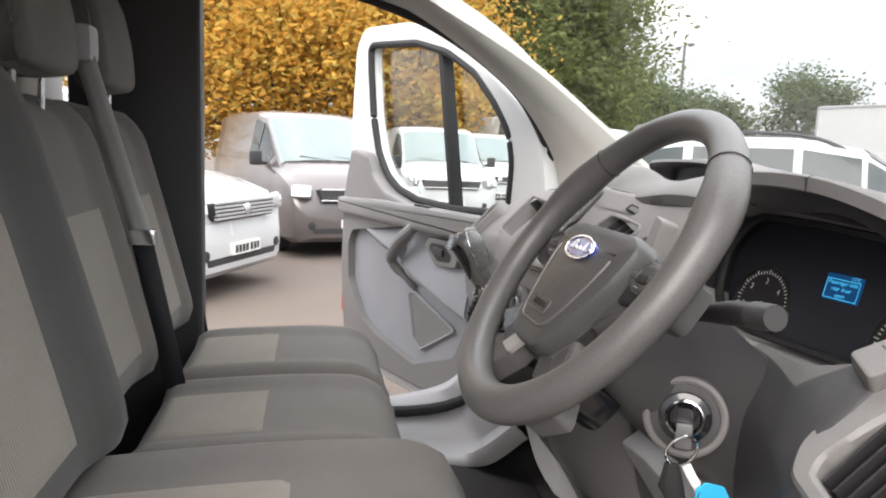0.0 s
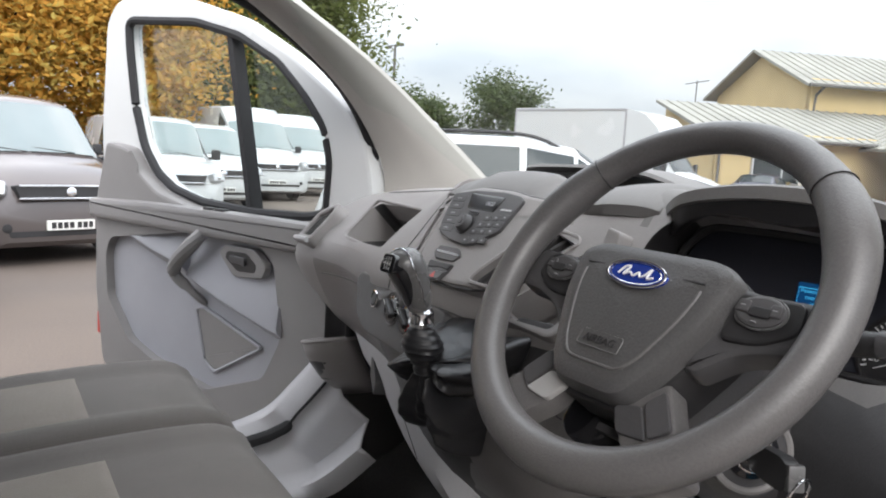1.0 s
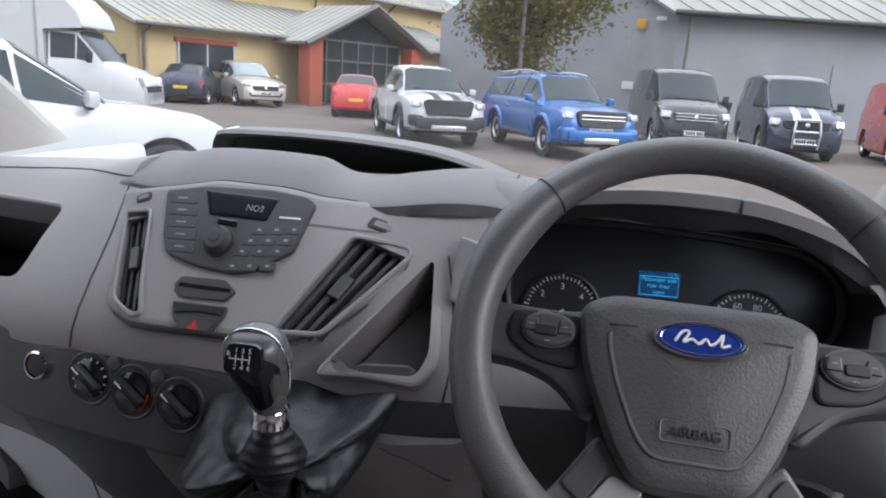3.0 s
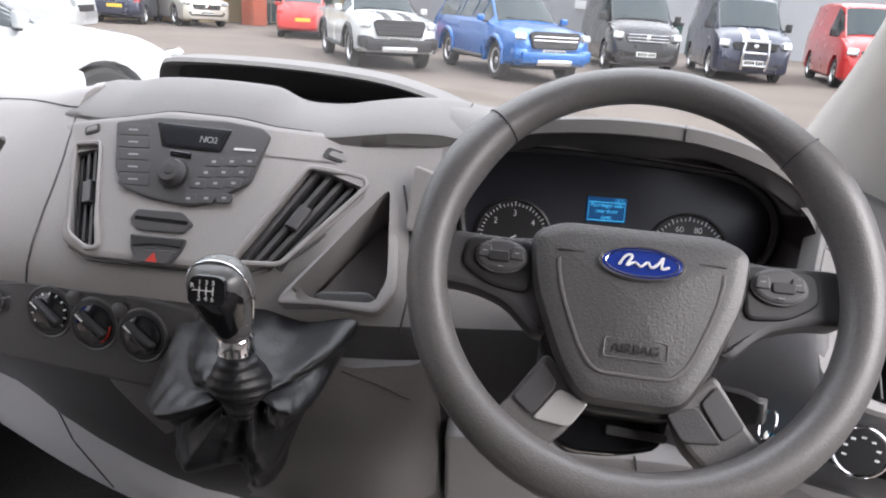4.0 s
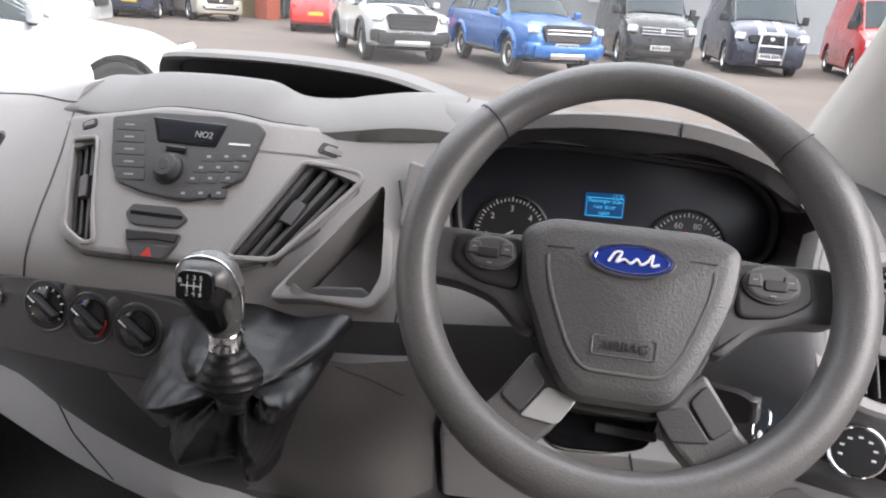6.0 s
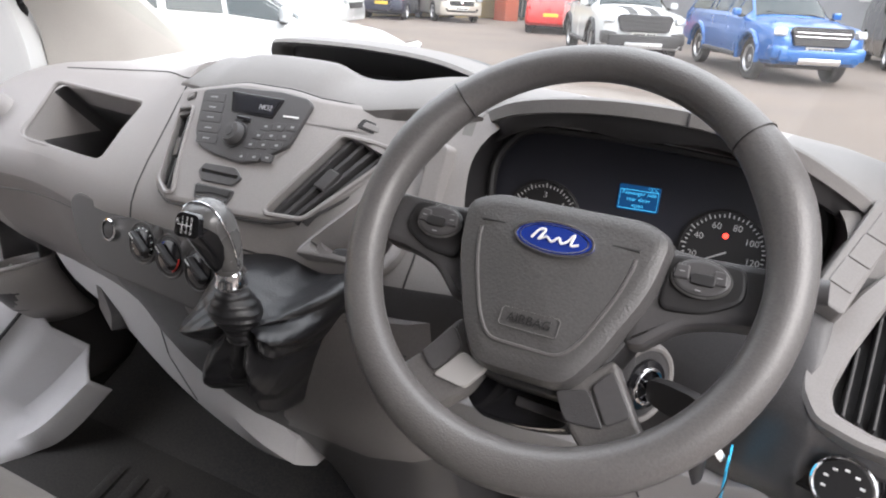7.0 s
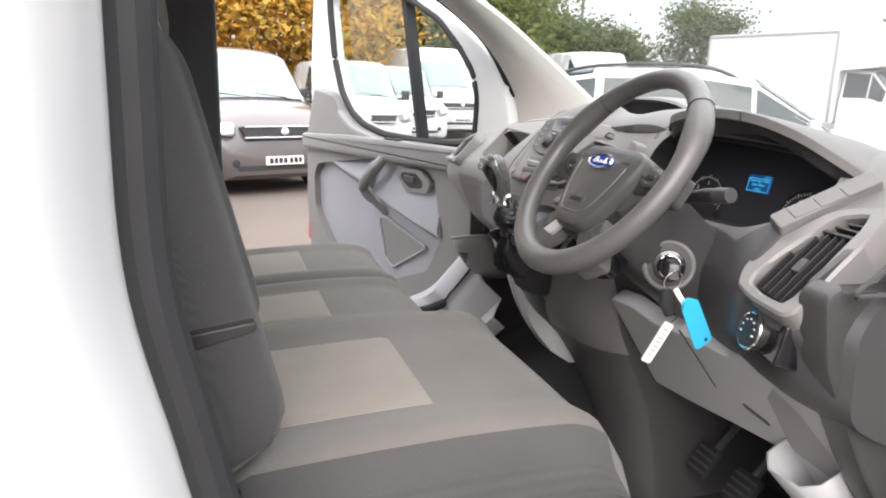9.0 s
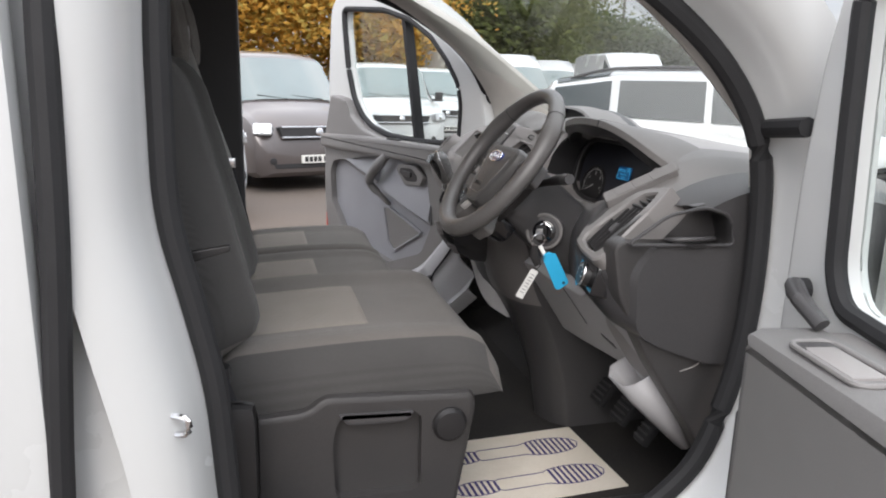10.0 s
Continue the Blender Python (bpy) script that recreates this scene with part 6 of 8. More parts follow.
        part("strap_hook", tube([(0.10, 0.05, 1.20), (0.13, 0.08, 1.225), (0.18, 0.10, 1.22), (0.22, 0.09, 1.195)], [0.012, 0.014, 0.013, 0.012], 10), "dash_dark", d)
        part("hook_end", lathe([(0.017, -0.012), (0.017, 0.012)], Matrix.Translation((0.11, 0.06, 1.215)) @ pose(0, 0, 0, 90, 0, 0), 16), "rubber", d)
        part("check_strap", tube([(-0.10, 0.03, 1.44), (0.03, 0.03, 1.45)], 0.016, 8), "rubber", d)
        part("edge_panel", box((0.012, 0.08, 0.24), (0.177, 0.13, 0.93), 0.004), "dash_dark", d)
        part("edge_knob", lathe([(0.026, 0.0), (0.026, 0.012), (0.018, 0.014)], Matrix.Translation((0.17, 0.13, 1.02)) @ pose(0, 0, 0, 0, -90, 0), 20), "black", d)
        return d, F
    pale = [(0.16, 0.90), (0.20, 1.12), (0.26, 1.16), (0.62, 1.165), (1.09, 1.10), (1.125, 1.04), (1.115, 0.88), (0.98, 0.74), (0.84, 0.70), (0.52, 0.66), (0.24, 0.76)]
    cut(tc, prism(rounded(pale, 0.03), 0.2, F, 0, None, 0.05))
    ins = plate("trim_insert", pale, 0.03, 0.036, 0.054, "door_pale", 0.0, "pale grey door insert")
    # two raised wedges, their ridges running down to the front, with the pull handle between them
    for nm, rows in (("armrest_wedge", (((0.575, 1.15, 0.05), (0.44, 1.155, 0.05), (0.30, 1.155, 0.05), (0.185, 1.15, 0.05)), ((0.60, 1.04, 0.100), (0.46, 1.0, 0.108), (0.30, 0.962, 0.110), (0.165, 0.928, 0.100)), ((0.605, 1.028, 0.100), (0.46, 0.988, 0.108), (0.30, 0.950, 0.110), (0.155, 0.914, 0.100)), ((0.60, 0.985, 0.05), (0.46, 0.945, 0.05), (0.30, 0.905, 0.05), (0.165, 0.872, 0.05)))),
                     ("upper_wedge", (((1.0, 1.165, 0.05), (0.86, 1.165, 0.05), (0.66, 1.165, 0.05)), ((0.98, 1.132, 0.082), (0.82, 1.098, 0.090), (0.64, 1.062, 0.092)), ((0.976, 1.122, 0.082), (0.82, 1.086, 0.090), (0.64, 1.050, 0.092)), ((0.97, 1.085, 0.05), (0.82, 1.045, 0.05), (0.64, 1.005, 0.05))))):
        bm = bmesh.new()
        loft(bm, [[F @ Vector(p) for p in [r[k] for r in rows]] for k in range(len(rows[0]))])
        part(nm, fix(bm), "door_pale", d, "pale moulded wedge of the door card", 40)
    plate("speaker_grille", [(0.27, 0.845), (0.56, 0.925), (0.60, 0.915), (0.55, 0.745), (0.50, 0.72)], 0.015, 0.05, 0.062, "door_trim", 0.004, "speaker grille")
    part("grille_border", tube([F @ Vector((p.x, p.y, 0.063)) for p in rounded([(0.27, 0.845), (0.56, 0.925), (0.60, 0.915), (0.55, 0.745), (0.50, 0.72)], 0.015)], 0.005, 6, True), "door_pale", d)
    part("pull_handle", tube(spline([F @ Vector(p) for p in ((0.515, 1.19, 0.085), (0.545, 1.14, 0.118), (0.61, 1.075, 0.130), (0.635, 1.03, 0.120), (0.60, 0.985, 0.092), (0.555, 0.935, 0.058))], 4), [0.022] * 4 + [0.024] * 4 + [0.022] * 4 + [0.018] * 4 + [0.012] * 4 + [0.008], 10), "door_trim", d, "grey pull handle")
    dish = plate("handle_dish", [(0.24, 1.065), (0.22, 1.105), (0.28, 1.15), (0.42, 1.15), (0.445, 1.12), (0.37, 1.055)], 0.015, 0.07, 0.094, "door_trim", 0.004)
    plate("release_well", [(0.27, 1.08), (0.265, 1.105), (0.31, 1.135), (0.40, 1.132), (0.41, 1.11), (0.35, 1.075)], 0.012, 0.09, 0.0955, "black", 0.0, "", dish)
    plate("door_release", [(0.31, 1.095), (0.31, 1.12), (0.38, 1.122), (0.38, 1.10)], 0.006, 0.094, 0.104, "dash_dark", 0.003, "black door release", dish)
    plate("sill_ledge", [(-0.06, 1.165), (1.19, 1.165), (1.195, 1.235), (0.8, 1.25), (0.4, 1.252), (-0.06, 1.25)], 0.015, 0.07, 0.115, "door_trim", 0.015, "grey ledge below the window")
    for x in (0.43, 0.49):
        part("window_switch", box((0.045, 0.02, 0.008), (x, 0.095, 1.254), 0.003), "black", d, "black window switch")
    plate("edge_reflector", [(1.19, 0.72), (1.19, 0.80), (1.205, 0.80), (1.205, 0.72)], 0.003, 0.04, 0.075, "red", 0.0, "red reflector")
    return d, F


d_left, F_l = front_door(-1, "open white passenger door with grey plastic card")
d_right, F_r = front_door(1, "open white driver door with grey plastic card")

# ---- outside: ground ----
bm = bmesh.new()
bmesh.ops.create_grid(bm, x_segments=8, y_segments=8, size=400)
ground = tagged(part("ground", bm, "asphalt"), "worn brownish asphalt of a vehicle yard", "ground", kind="structure")

M["paint_white"] = node_mat("white_vehicle_paint", (0.5, 0.515, 0.525), 0.25, coat=0.7, wear=0.15, wear_scale=1.5, tint=(0.5, 0.5, 0.48))
M["paint_grey"] = node_mat("grey_brown_vehicle_paint", (0.115, 0.1, 0.098), 0.3, 0.3, coat=0.8, wear=0.2, wear_scale=2)
M["paint_black"] = node_mat("black_vehicle_paint", (0.012, 0.012, 0.014), 0.25, 0.2, coat=0.6, wear=0.2, wear_scale=2)
M["paint_navy"] = node_mat("dark_blue_vehicle_paint", (0.02, 0.024, 0.05), 0.28, 0.3, coat=0.8, wear=0.2, wear_scale=2)
M["paint_blue"] = node_mat("bright_blue_vehicle_paint", (0.01, 0.12, 0.40), 0.28, 0.3, coat=0.8, wear=0.15, wear_scale=2)
M["paint_red"] = node_mat("red_vehicle_paint", (0.5, 0.022, 0.02), 0.28, coat=0.8, wear=0.15, wear_scale=2)
M["paint_beige"] = node_mat("pale_beige_vehicle_paint", (0.45, 0.42, 0.37), 0.3, 0.2, coat=0.7, wear=0.15, wear_scale=2)
M["car_plastic"] = node_mat("black_bumper_plastic", (0.025, 0.025, 0.027), 0.6, grain=0.3, wear=0.3, wear_scale=5)

# station: y, bottom, belt, roof, half widths low, belt, roof
SHAPES = {
    "van": dict(st=[(0.0, 0.28, 0.60, 0.64, 0.74, 0.74, 0.6), (-0.07, 0.22, 0.78, 0.82, 0.88, 0.87, 0.7), (-0.22, 0.2, 0.95, 1.0, 0.93, 0.92, 0.74), (-0.55, 0.2, 1.06, 1.11, 0.95, 0.94, 0.76), (-0.98, 0.2, 1.14, 1.19, 0.97, 0.95, 0.78), (-1.75, 0.2, 1.2, 1.86, 0.98, 0.96, 0.76), (-2.2, 0.2, 1.22, 1.95, 0.98, 0.97, 0.79), (-4.2, 0.2, 1.22, 1.97, 0.98, 0.97, 0.8), (-4.85, 0.3, 1.22, 1.93, 0.96, 0.95, 0.78), (-4.95, 0.35, 1.2, 1.85, 0.92, 0.9, 0.74)], ws=4, cab=(4, 6), axles=(-0.95, -3.95), wr=0.345, lampz=0.86, lampw=0.22, lamph=0.17, grz=0.83, plz=0.42),
    "tall_van": dict(st=[(0.0, 0.3, 0.7, 0.75, 0.78, 0.78, 0.62), (-0.08, 0.25, 0.92, 0.97, 0.92, 0.92, 0.74), (-0.3, 0.22, 1.12, 1.17, 0.98, 0.97, 0.78), (-0.6, 0.22, 1.25, 1.3, 1.0, 0.99, 0.82), (-0.95, 0.22, 1.33, 1.38, 1.02, 1.0, 0.84), (-1.75, 0.22, 1.38, 2.2, 1.02, 1.0, 0.82), (-2.3, 0.22, 1.4, 2.6, 1.02, 1.01, 0.84), (-5.2, 0.22, 1.4, 2.66, 1.02, 1.01, 0.86), (-5.8, 0.3, 1.4, 2.6, 1.0, 0.98, 0.84)], ws=4, cab=(4, 6), axles=(-1.0, -4.5), wr=0.36, lampz=1.0, lampw=0.2, lamph=0.24, grz=0.95, plz=0.5),
    "suv": dict(st=[(0.0, 0.3, 0.62, 0.68, 0.66, 0.64, 0.5), (-0.1, 0.25, 0.80, 0.86, 0.84, 0.82, 0.64), (-0.4, 0.24, 0.92, 0.99, 0.91, 0.89, 0.7), (-0.9, 0.24, 0.99, 1.06, 0.94, 0.92, 0.72), (-1.35, 0.24, 1.04, 1.1, 0.95, 0.93, 0.72), (-2.15, 0.24, 1.1, 1.62, 0.95, 0.93, 0.64), (-2.7, 0.24, 1.12, 1.70, 0.95, 0.93, 0.66), (-3.7, 0.24, 1.16, 1.69, 0.95, 0.93, 0.66), (-4.4, 0.28, 1.2, 1.58, 0.94, 0.9, 0.62), (-4.72, 0.36, 1.1, 1.22, 0.9, 0.86, 0.62), (-4.82, 0.4, 0.85, 0.95, 0.84, 0.8, 0.6)], ws=4, cab=(4, 8), axles=(-0.92, -3.75), wr=0.37, lampz=0.84, lampw=0.24, lamph=0.11, grz=0.72, plz=0.48),
    "hatch": dict(st=[(0.0, 0.28, 0.55, 0.6, 0.6, 0.58, 0.46), (-0.1, 0.22, 0.7, 0.75, 0.78, 0.76, 0.6), (-0.4, 0.2, 0.82, 0.87, 0.84, 0.82, 0.64), (-0.8, 0.2, 0.88, 0.93, 0.86, 0.84, 0.66), (-1.15, 0.2, 0.92, 0.97, 0.87, 0.85, 0.66), (-1.95, 0.2, 0.95, 1.4, 0.87, 0.85, 0.57), (-2.4, 0.2, 0.97, 1.46, 0.87, 0.85, 0.58), (-3.3, 0.22, 1.0, 1.43, 0.87, 0.84, 0.57), (-3.85, 0.26, 1.02, 1.12, 0.85, 0.82, 0.58), (-4.0, 0.3, 0.8, 0.88, 0.82, 0.78, 0.56), (-4.06, 0.36, 0.6, 0.66, 0.78, 0.74, 0.54)], ws=4, cab=(4, 7), axles=(-0.82, -3.3), wr=0.315, lampz=0.72, lampw=0.2, lamph=0.12, grz=0.55, plz=0.42),
    "pickup": dict(st=[(0.0, 0.45, 0.82, 0.9, 0.68, 0.68, 0.54), (-0.1, 0.38, 0.98, 1.05, 0.84, 0.83, 0.68), (-0.4, 0.36, 1.06, 1.12, 0.91, 0.9, 0.72), (-0.9, 0.36, 1.1, 1.17, 0.93, 0.91, 0.72), (-1.35, 0.36, 1.12, 1.18, 0.93, 0.91, 0.72), (-2.0, 0.36, 1.16, 1.74, 0.93, 0.91, 0.6), (-2.5, 0.36, 1.16, 1.80, 0.93, 0.91, 0.62), (-3.35, 0.36, 1.16, 1.78, 0.93, 0.91, 0.62), (-3.55, 0.4, 1.16, 1.2, 0.93, 0.91, 0.72), (-5.15, 0.45, 1.16, 1.18, 0.93, 0.91, 0.78), (-5.25, 0.5, 1.14, 1.16, 0.9, 0.88, 0.76)], ws=4, cab=(4, 7), axles=(-0.95, -4.0), wr=0.40, lampz=0.95, lampw=0.2, lamph=0.15, grz=0.9, plz=0.62),
}
SHAPES["canopy_pickup"] = dict(SHAPES["pickup"], st=SHAPES["pickup"]["st"][:8] + [(-3.6, 0.4, 1.16, 1.74, 0.93, 0.91, 0.64), (-4.9, 0.45, 1.16, 1.72, 0.93, 0.91, 0.66), (-5.2, 0.5, 1.14, 1.5, 0.9, 0.88, 0.66)], cab=(4, 9))


def ring_of(s):
    y, zb, zt, zr, wl, wb, wr = s
    half = [(wl * 0.9, zb), (wl, zb + 0.07), (wl + 0.012, zb + 0.45 * (zt - zb)), (wb + 0.008, zt - 0.05), (wb - 0.02, zt), (wr + 0.02, zr - 0.05), (wr - 0.06, zr - 0.005), (wr * 0.5, zr + 0.018)]
    lo, up = half[4], half[5]
    half[5:5] = [(lo[0] + (up[0] - lo[0]) * k / 4, lo[1] + (up[1] - lo[1]) * k / 4) for k in (1, 2, 3)]
    pts = half + [(0, zr + 0.025)] + [(-a, b) for a, b in reversed(half)]
    return [Vector((a, y, b)) for a, b in pts]


def wheel_parts(parent, x, y, r, side):
    m = Matrix.Translation((x, y, r)) @ pose(0, 0, 0, 0, 90 * side, 0)
    w = part("wheel", lathe([(r * 0.62, -0.1), (r * 0.9, -0.11), (r, -0.08), (r, 0.08), (r * 0.9, 0.11), (r * 0.66, 0.10), (r * 0.62, 0.06)], m, 24), "tyre", parent, "road wheel with a black tyre")
    part("rim", lathe([(r * 0.66, 0.02), (r * 0.66, 0.095), (r * 0.6, 0.10), (r * 0.56, 0.06), (r * 0.2, 0.05), (r * 0.16, 0.075)], m, 20), "rim", w, "pale alloy rim")
    for k in range(5):
        a = 72 * k
        part("rim_hole", prism(rounded([(r * 0.26, -r * 0.09), (r * 0.52, -r * 0.15), (r * 0.52, r * 0.15), (r * 0.26, r * 0.09)], 0.02), 0.066, m @ pose(0, 0, 0, 0, 0, a), 0, None, 0.05), "car_plastic", w)
    return w


def quad_patch(name, parent, a, b, c, d, mat, off, trim=(0.06, 0.06), label="", rows=4):
    """A pane laid over the skin between four edges a, b (lists of points, lower and upper)."""
    bm = bmesh.new()
    lo, up = a, b
    n = len(lo)
    grid = []
    for j in range(rows + 1):
        v = trim[1] + (1 - 2 * trim[1]) * j / rows
        line = [lo[i].lerp(up[i], v) for i in range(n)]
        mid = sum(line, Vector()) / n
        line[0], line[-1] = line[0].lerp(line[1], c), line[-1].lerp(line[-2], d)
        grid.append(line)
    vs = [[bm.verts.new(p) for p in r] for r in grid]
    for p, q in zip(vs, vs[1:]):
        for i in range(n - 1):
            bm.faces.new((p[i], p[i + 1], q[i + 1], q[i]))
    bm.normal_update()
    want = Vector(off)
    avg = sum((f.normal for f in bm.faces), Vector())
    if avg.dot(want) < 0:
        bmesh.ops.reverse_faces(bm, faces=bm.faces[:])
        bm.normal_update()
    for v in bm.verts:
        v.co += v.normal * 0.014
    return part(name, bm, mat, parent, label, 60)


def vehicle(name, label, shape, mat, x, y, heading, category="van", group="", glass="car_glass_clear", grille="car_plastic", bars=4, nose="car_plastic", rear=False, rails=False, plate="plate", side_glass=True, stripe=None):
    """A parked vehicle; x, y: the middle of its front bumper; heading: degrees by which its nose turns left from +y."""
    sp = SHAPES[shape]
    st = sp["st"]
    v = thing(name, label, category, group, at=pose(x, y, 0, 0, 0, heading))
    rings = [ring_of(s) for s in st]
    bm = bmesh.new()
    loft(bm, rings)
    body = part("body", fix(bm), mat, v, "", 38)
    for ay in sp["axles"]:
        bm = lathe([(sp["wr"] * 1.17, -1.3), (sp["wr"] * 1.17, 1.3)], Matrix.Translation((0, ay, sp["wr"] + 0.01)) @ pose(0, 0, 0, 0, 90, 0), 24)
        keep = lathe([(sp["wr"] * 1.17, -1.3), (sp["wr"] * 1.17, -0.66)], Matrix.Translation((0, ay, sp["wr"] + 0.01)) @ pose(0, 0, 0, 0, 90, 0), 24)
        bm.free()
        two = lathe([(sp["wr"] * 1.17, 0.62), (sp["wr"] * 1.17, 1.3)], Matrix.Translation((0, ay, sp["wr"] + 0.01)) @ pose(0, 0, 0, 0, 90, 0), 24)
        cut(body, keep)
        cut(body, two)
        part("axle_well", box((1.2, sp["wr"] * 2.1, 0.5), (0, ay, sp["wr"] + 0.12), 0.02), "car_plastic", v)
        for s in (1, -1):
            wheel_parts(v, s * (st[4][4] - 0.13), ay, sp["wr"], s)
    k = sp["ws"]
    top = slice(8, 15)
    quad_patch("windscreen", v, rings[k][top], rings[k + 1][top], 0.25, 0.25, glass, (0, 0.5, 0.5), (0, 0.05), "tinted windscreen")
    a, b = sp["cab"]
    for s in (0, 1):
        i0, i1 = (4, 8) if s == 0 else (18, 14)
        off = (1 if s == 0 else -1, 0, 0.2)
        if side_glass:
            quad_patch("side_window", v, [rings[k][i0], rings[k + 1][i0]], [rings[k][i1], rings[k + 1][i1]], 0.3, 0.03, "car_glass", off, (0, 0.10))
            for j in range(k + 1, b):
                quad_patch("side_window", v, [rings[j][i0], rings[j + 1][i0]], [rings[j][i1], rings[j + 1][i1]], 0.04, 0.06, "car_glass", off, (0, 0.10))
    if rear or shape in ("suv", "hatch"):
        n = len(st)
        quad_patch("rear_window", v, rings[n - 3][top], rings[n - 4][top], 0.2, 0.2, "car_glass", (0, -0.6, 0.4), (0, 0.08))
        for s in (1, -1):
            part("tail_lamp", prism(rounded([(-0.1, -0.07), (0.1, -0.05), (0.09, 0.09), (-0.08, 0.06)], 0.02), 0.06, axes((s * (st[-3][4] - 0.12), st[-2][0] + 0.06, st[-3][2] - 0.22), (-s, -0.35 * 1, 0), (0, 0, 1)) @ pose(0, 0, 0, 0, 180 if s > 0 else 0, 0), 0.01, None, -0.06), "tail_red", v, "red tail lamp")
        part("number_plate", box((0.5, 0.02, 0.11), (0, st[-1][0] - 0.02, st[-1][2] + 0.02), 0.005), "plate_yellow", v, "yellow rear number plate")
    w1 = st[1][4]
    for s in (1, -1):
        m = axes((s * (w1 - sp["lampw"] * 0.52), -0.085, sp["lampz"]), (-1, s * 0.5, 0), (0, -0.28, 1))
        lamp = part("headlamp", prism(rounded([(-sp["lampw"] * 0.6, -sp["lamph"] * 0.45), (sp["lampw"] * 0.6, -sp["lamph"] * 0.45), (sp["lampw"] * 0.6, sp["lamph"] * 0.5), (-sp["lampw"] * 0.6, sp["lamph"] * 0.5)], 0.04), 0.075, m, 0.02, None, -0.08), "lamp_glass", v, "clear headlamp")
        part("lamp_lens", lathe([(sp["lamph"] * 0.3, 0.07), (sp["lamph"] * 0.28, 0.082), (sp["lamph"] * 0.1, 0.085)], m, 14), "chrome", lamp)
        part("fog_lamp", lathe([(0.05, 0.0), (0.05, 0.04), (0.03, 0.045)], axes((s * (w1 - 0.22), -0.03, sp["plz"] + 0.02), (-1, 0, 0), (0, 0, 1)), 14), "car_plastic", v)
        mir = part("door_mirror", box((0.17, 0.10, 0.2 if "van" in shape else 0.14), (s * (st[k][5] + 0.12), st[k][0] - 0.28, st[k][2] + 0.12), 0.035), "car_plastic" if "van" in shape else mat, v, "door mirror")
        part("mirror_arm", box((0.12, 0.05, 0.05), (s * (st[k][5] + 0.02), st[k][0] - 0.27, st[k][2] + 0.05), 0.01), "car_plastic", mir)
        if rails:
            part("roof_rail", tube(spline([(s * 0.6, st[k + 1][0] - 0.1, st[k + 1][3] - 0.03), (s * 0.62, st[k + 2][0], st[k + 2][3] + 0.035), (s * 0.62, st[k + 3][0], st[k + 3][3] + 0.035), (s * 0.58, st[k + 4][0] + 0.2, st[k + 4][3] + 0.03)], 5), 0.018, 8), "car_plastic", v, "black roof rail")
    G = axes((0, 0.0, sp["grz"]), (-1, 0, 0), (0, -0.12, 1))
    gw = w1 - sp["lampw"] - 0.08
    gr = part("grille", prism(rounded([(-gw * 0.9, -0.09), (gw * 0.9, -0.09), (gw, 0.08), (-gw, 0.08)], 0.03), 0.02, G, 0.006, None, -0.14), "car_plastic", v, "dark front grille")
    for i in range(bars):
        z = -0.07 + 0.14 * i / max(1, bars - 1)
        part("grille_bar", prism(rounded([(-gw * 0.93, z - 0.011), (gw * 0.93, z - 0.011), (gw * 0.93, z + 0.011), (-gw * 0.93, z + 0.011)], 0.005), 0.034, G, 0.004, None, 0.0), grille, gr)
    part("maker_badge", lathe([(0.055, 0.0), (0.055, 0.045), (0.04, 0.05)], G @ pose(0, 0, 0, 0, 0, 0), 18), "chrome", gr, "round chrome badge")
    part("lower_intake", prism(rounded([(-w1 * 0.72, -0.07), (w1 * 0.72, -0.07), (w1 * 0.78, 0.07), (-w1 * 0.78, 0.07)], 0.03), 0.03, axes((0, -0.03, sp["plz"] - 0.02), (-1, 0, 0), (0, -0.05, 1)), 0.01, None, -0.12), nose, v, "dark lower air intake")
    pm = axes((0, 0.015, sp["plz"] + 0.04), (-1, 0, 0), (0, 0, 1))
    pl = part("number_plate", prism(rounded([(-0.26, -0.055), (0.26, -0.055), (0.26, 0.055), (-0.26, 0.055)], 0.008), 0.022, pm, 0.003, None, -0.02), plate, v, "white number plate with dark bars")
    for i, (x0, x1) in enumerate(((-0.22, -0.17), (-0.155, -0.105), (-0.09, -0.04), (-0.025, 0.025), (0.06, 0.11), (0.125, 0.175), (0.19, 0.235))):
        part("plate_bar", prism([(x0, -0.035), (x1, -0.035), (x1, 0.035), (x0, 0.035)], 0.0235, pm, 0, None, 0.02), "car_plastic", pl)
    for i, (x0, x1) in enumerate(((-0.5, -0.02), (0.06, 0.5))):
        p, q = rings[k][11].lerp(rings[k + 1][11], 0.04), rings[k][11].lerp(rings[k + 1][11], 0.12)
        part("wiper", tube([(x0, p.y, p.z + 0.012), (x1, q.y, q.z + 0.012)], 0.008, 6), "car_plastic", v)
    if stripe:
        for s in (-0.22, 0.22):
            bm = bmesh.new()
            line = [rings[i][11] for i in range(1, k + 1)]
            loft(bm, [[Vector((s - 0.1, p.y, p.z + 0.004 - abs(s) * 0.03)), Vector((s + 0.1, p.y, p.z + 0.004 - abs(s) * 0.03))] for p in line], False, False)
            part("bonnet_stripe", fix(bm), stripe, v, "broad bonnet stripe")
    return v


# road wheels of the van itself
for s in (1, -1):
    for ay in (0.95, -2.6):
        wheel_parts(van, s * 0.83, ay, 0.34, s)
part("underbody", box((1.5, 4.2, 0.3), (0, -1.0, 0.42), 0.03), "dash_dark", van)
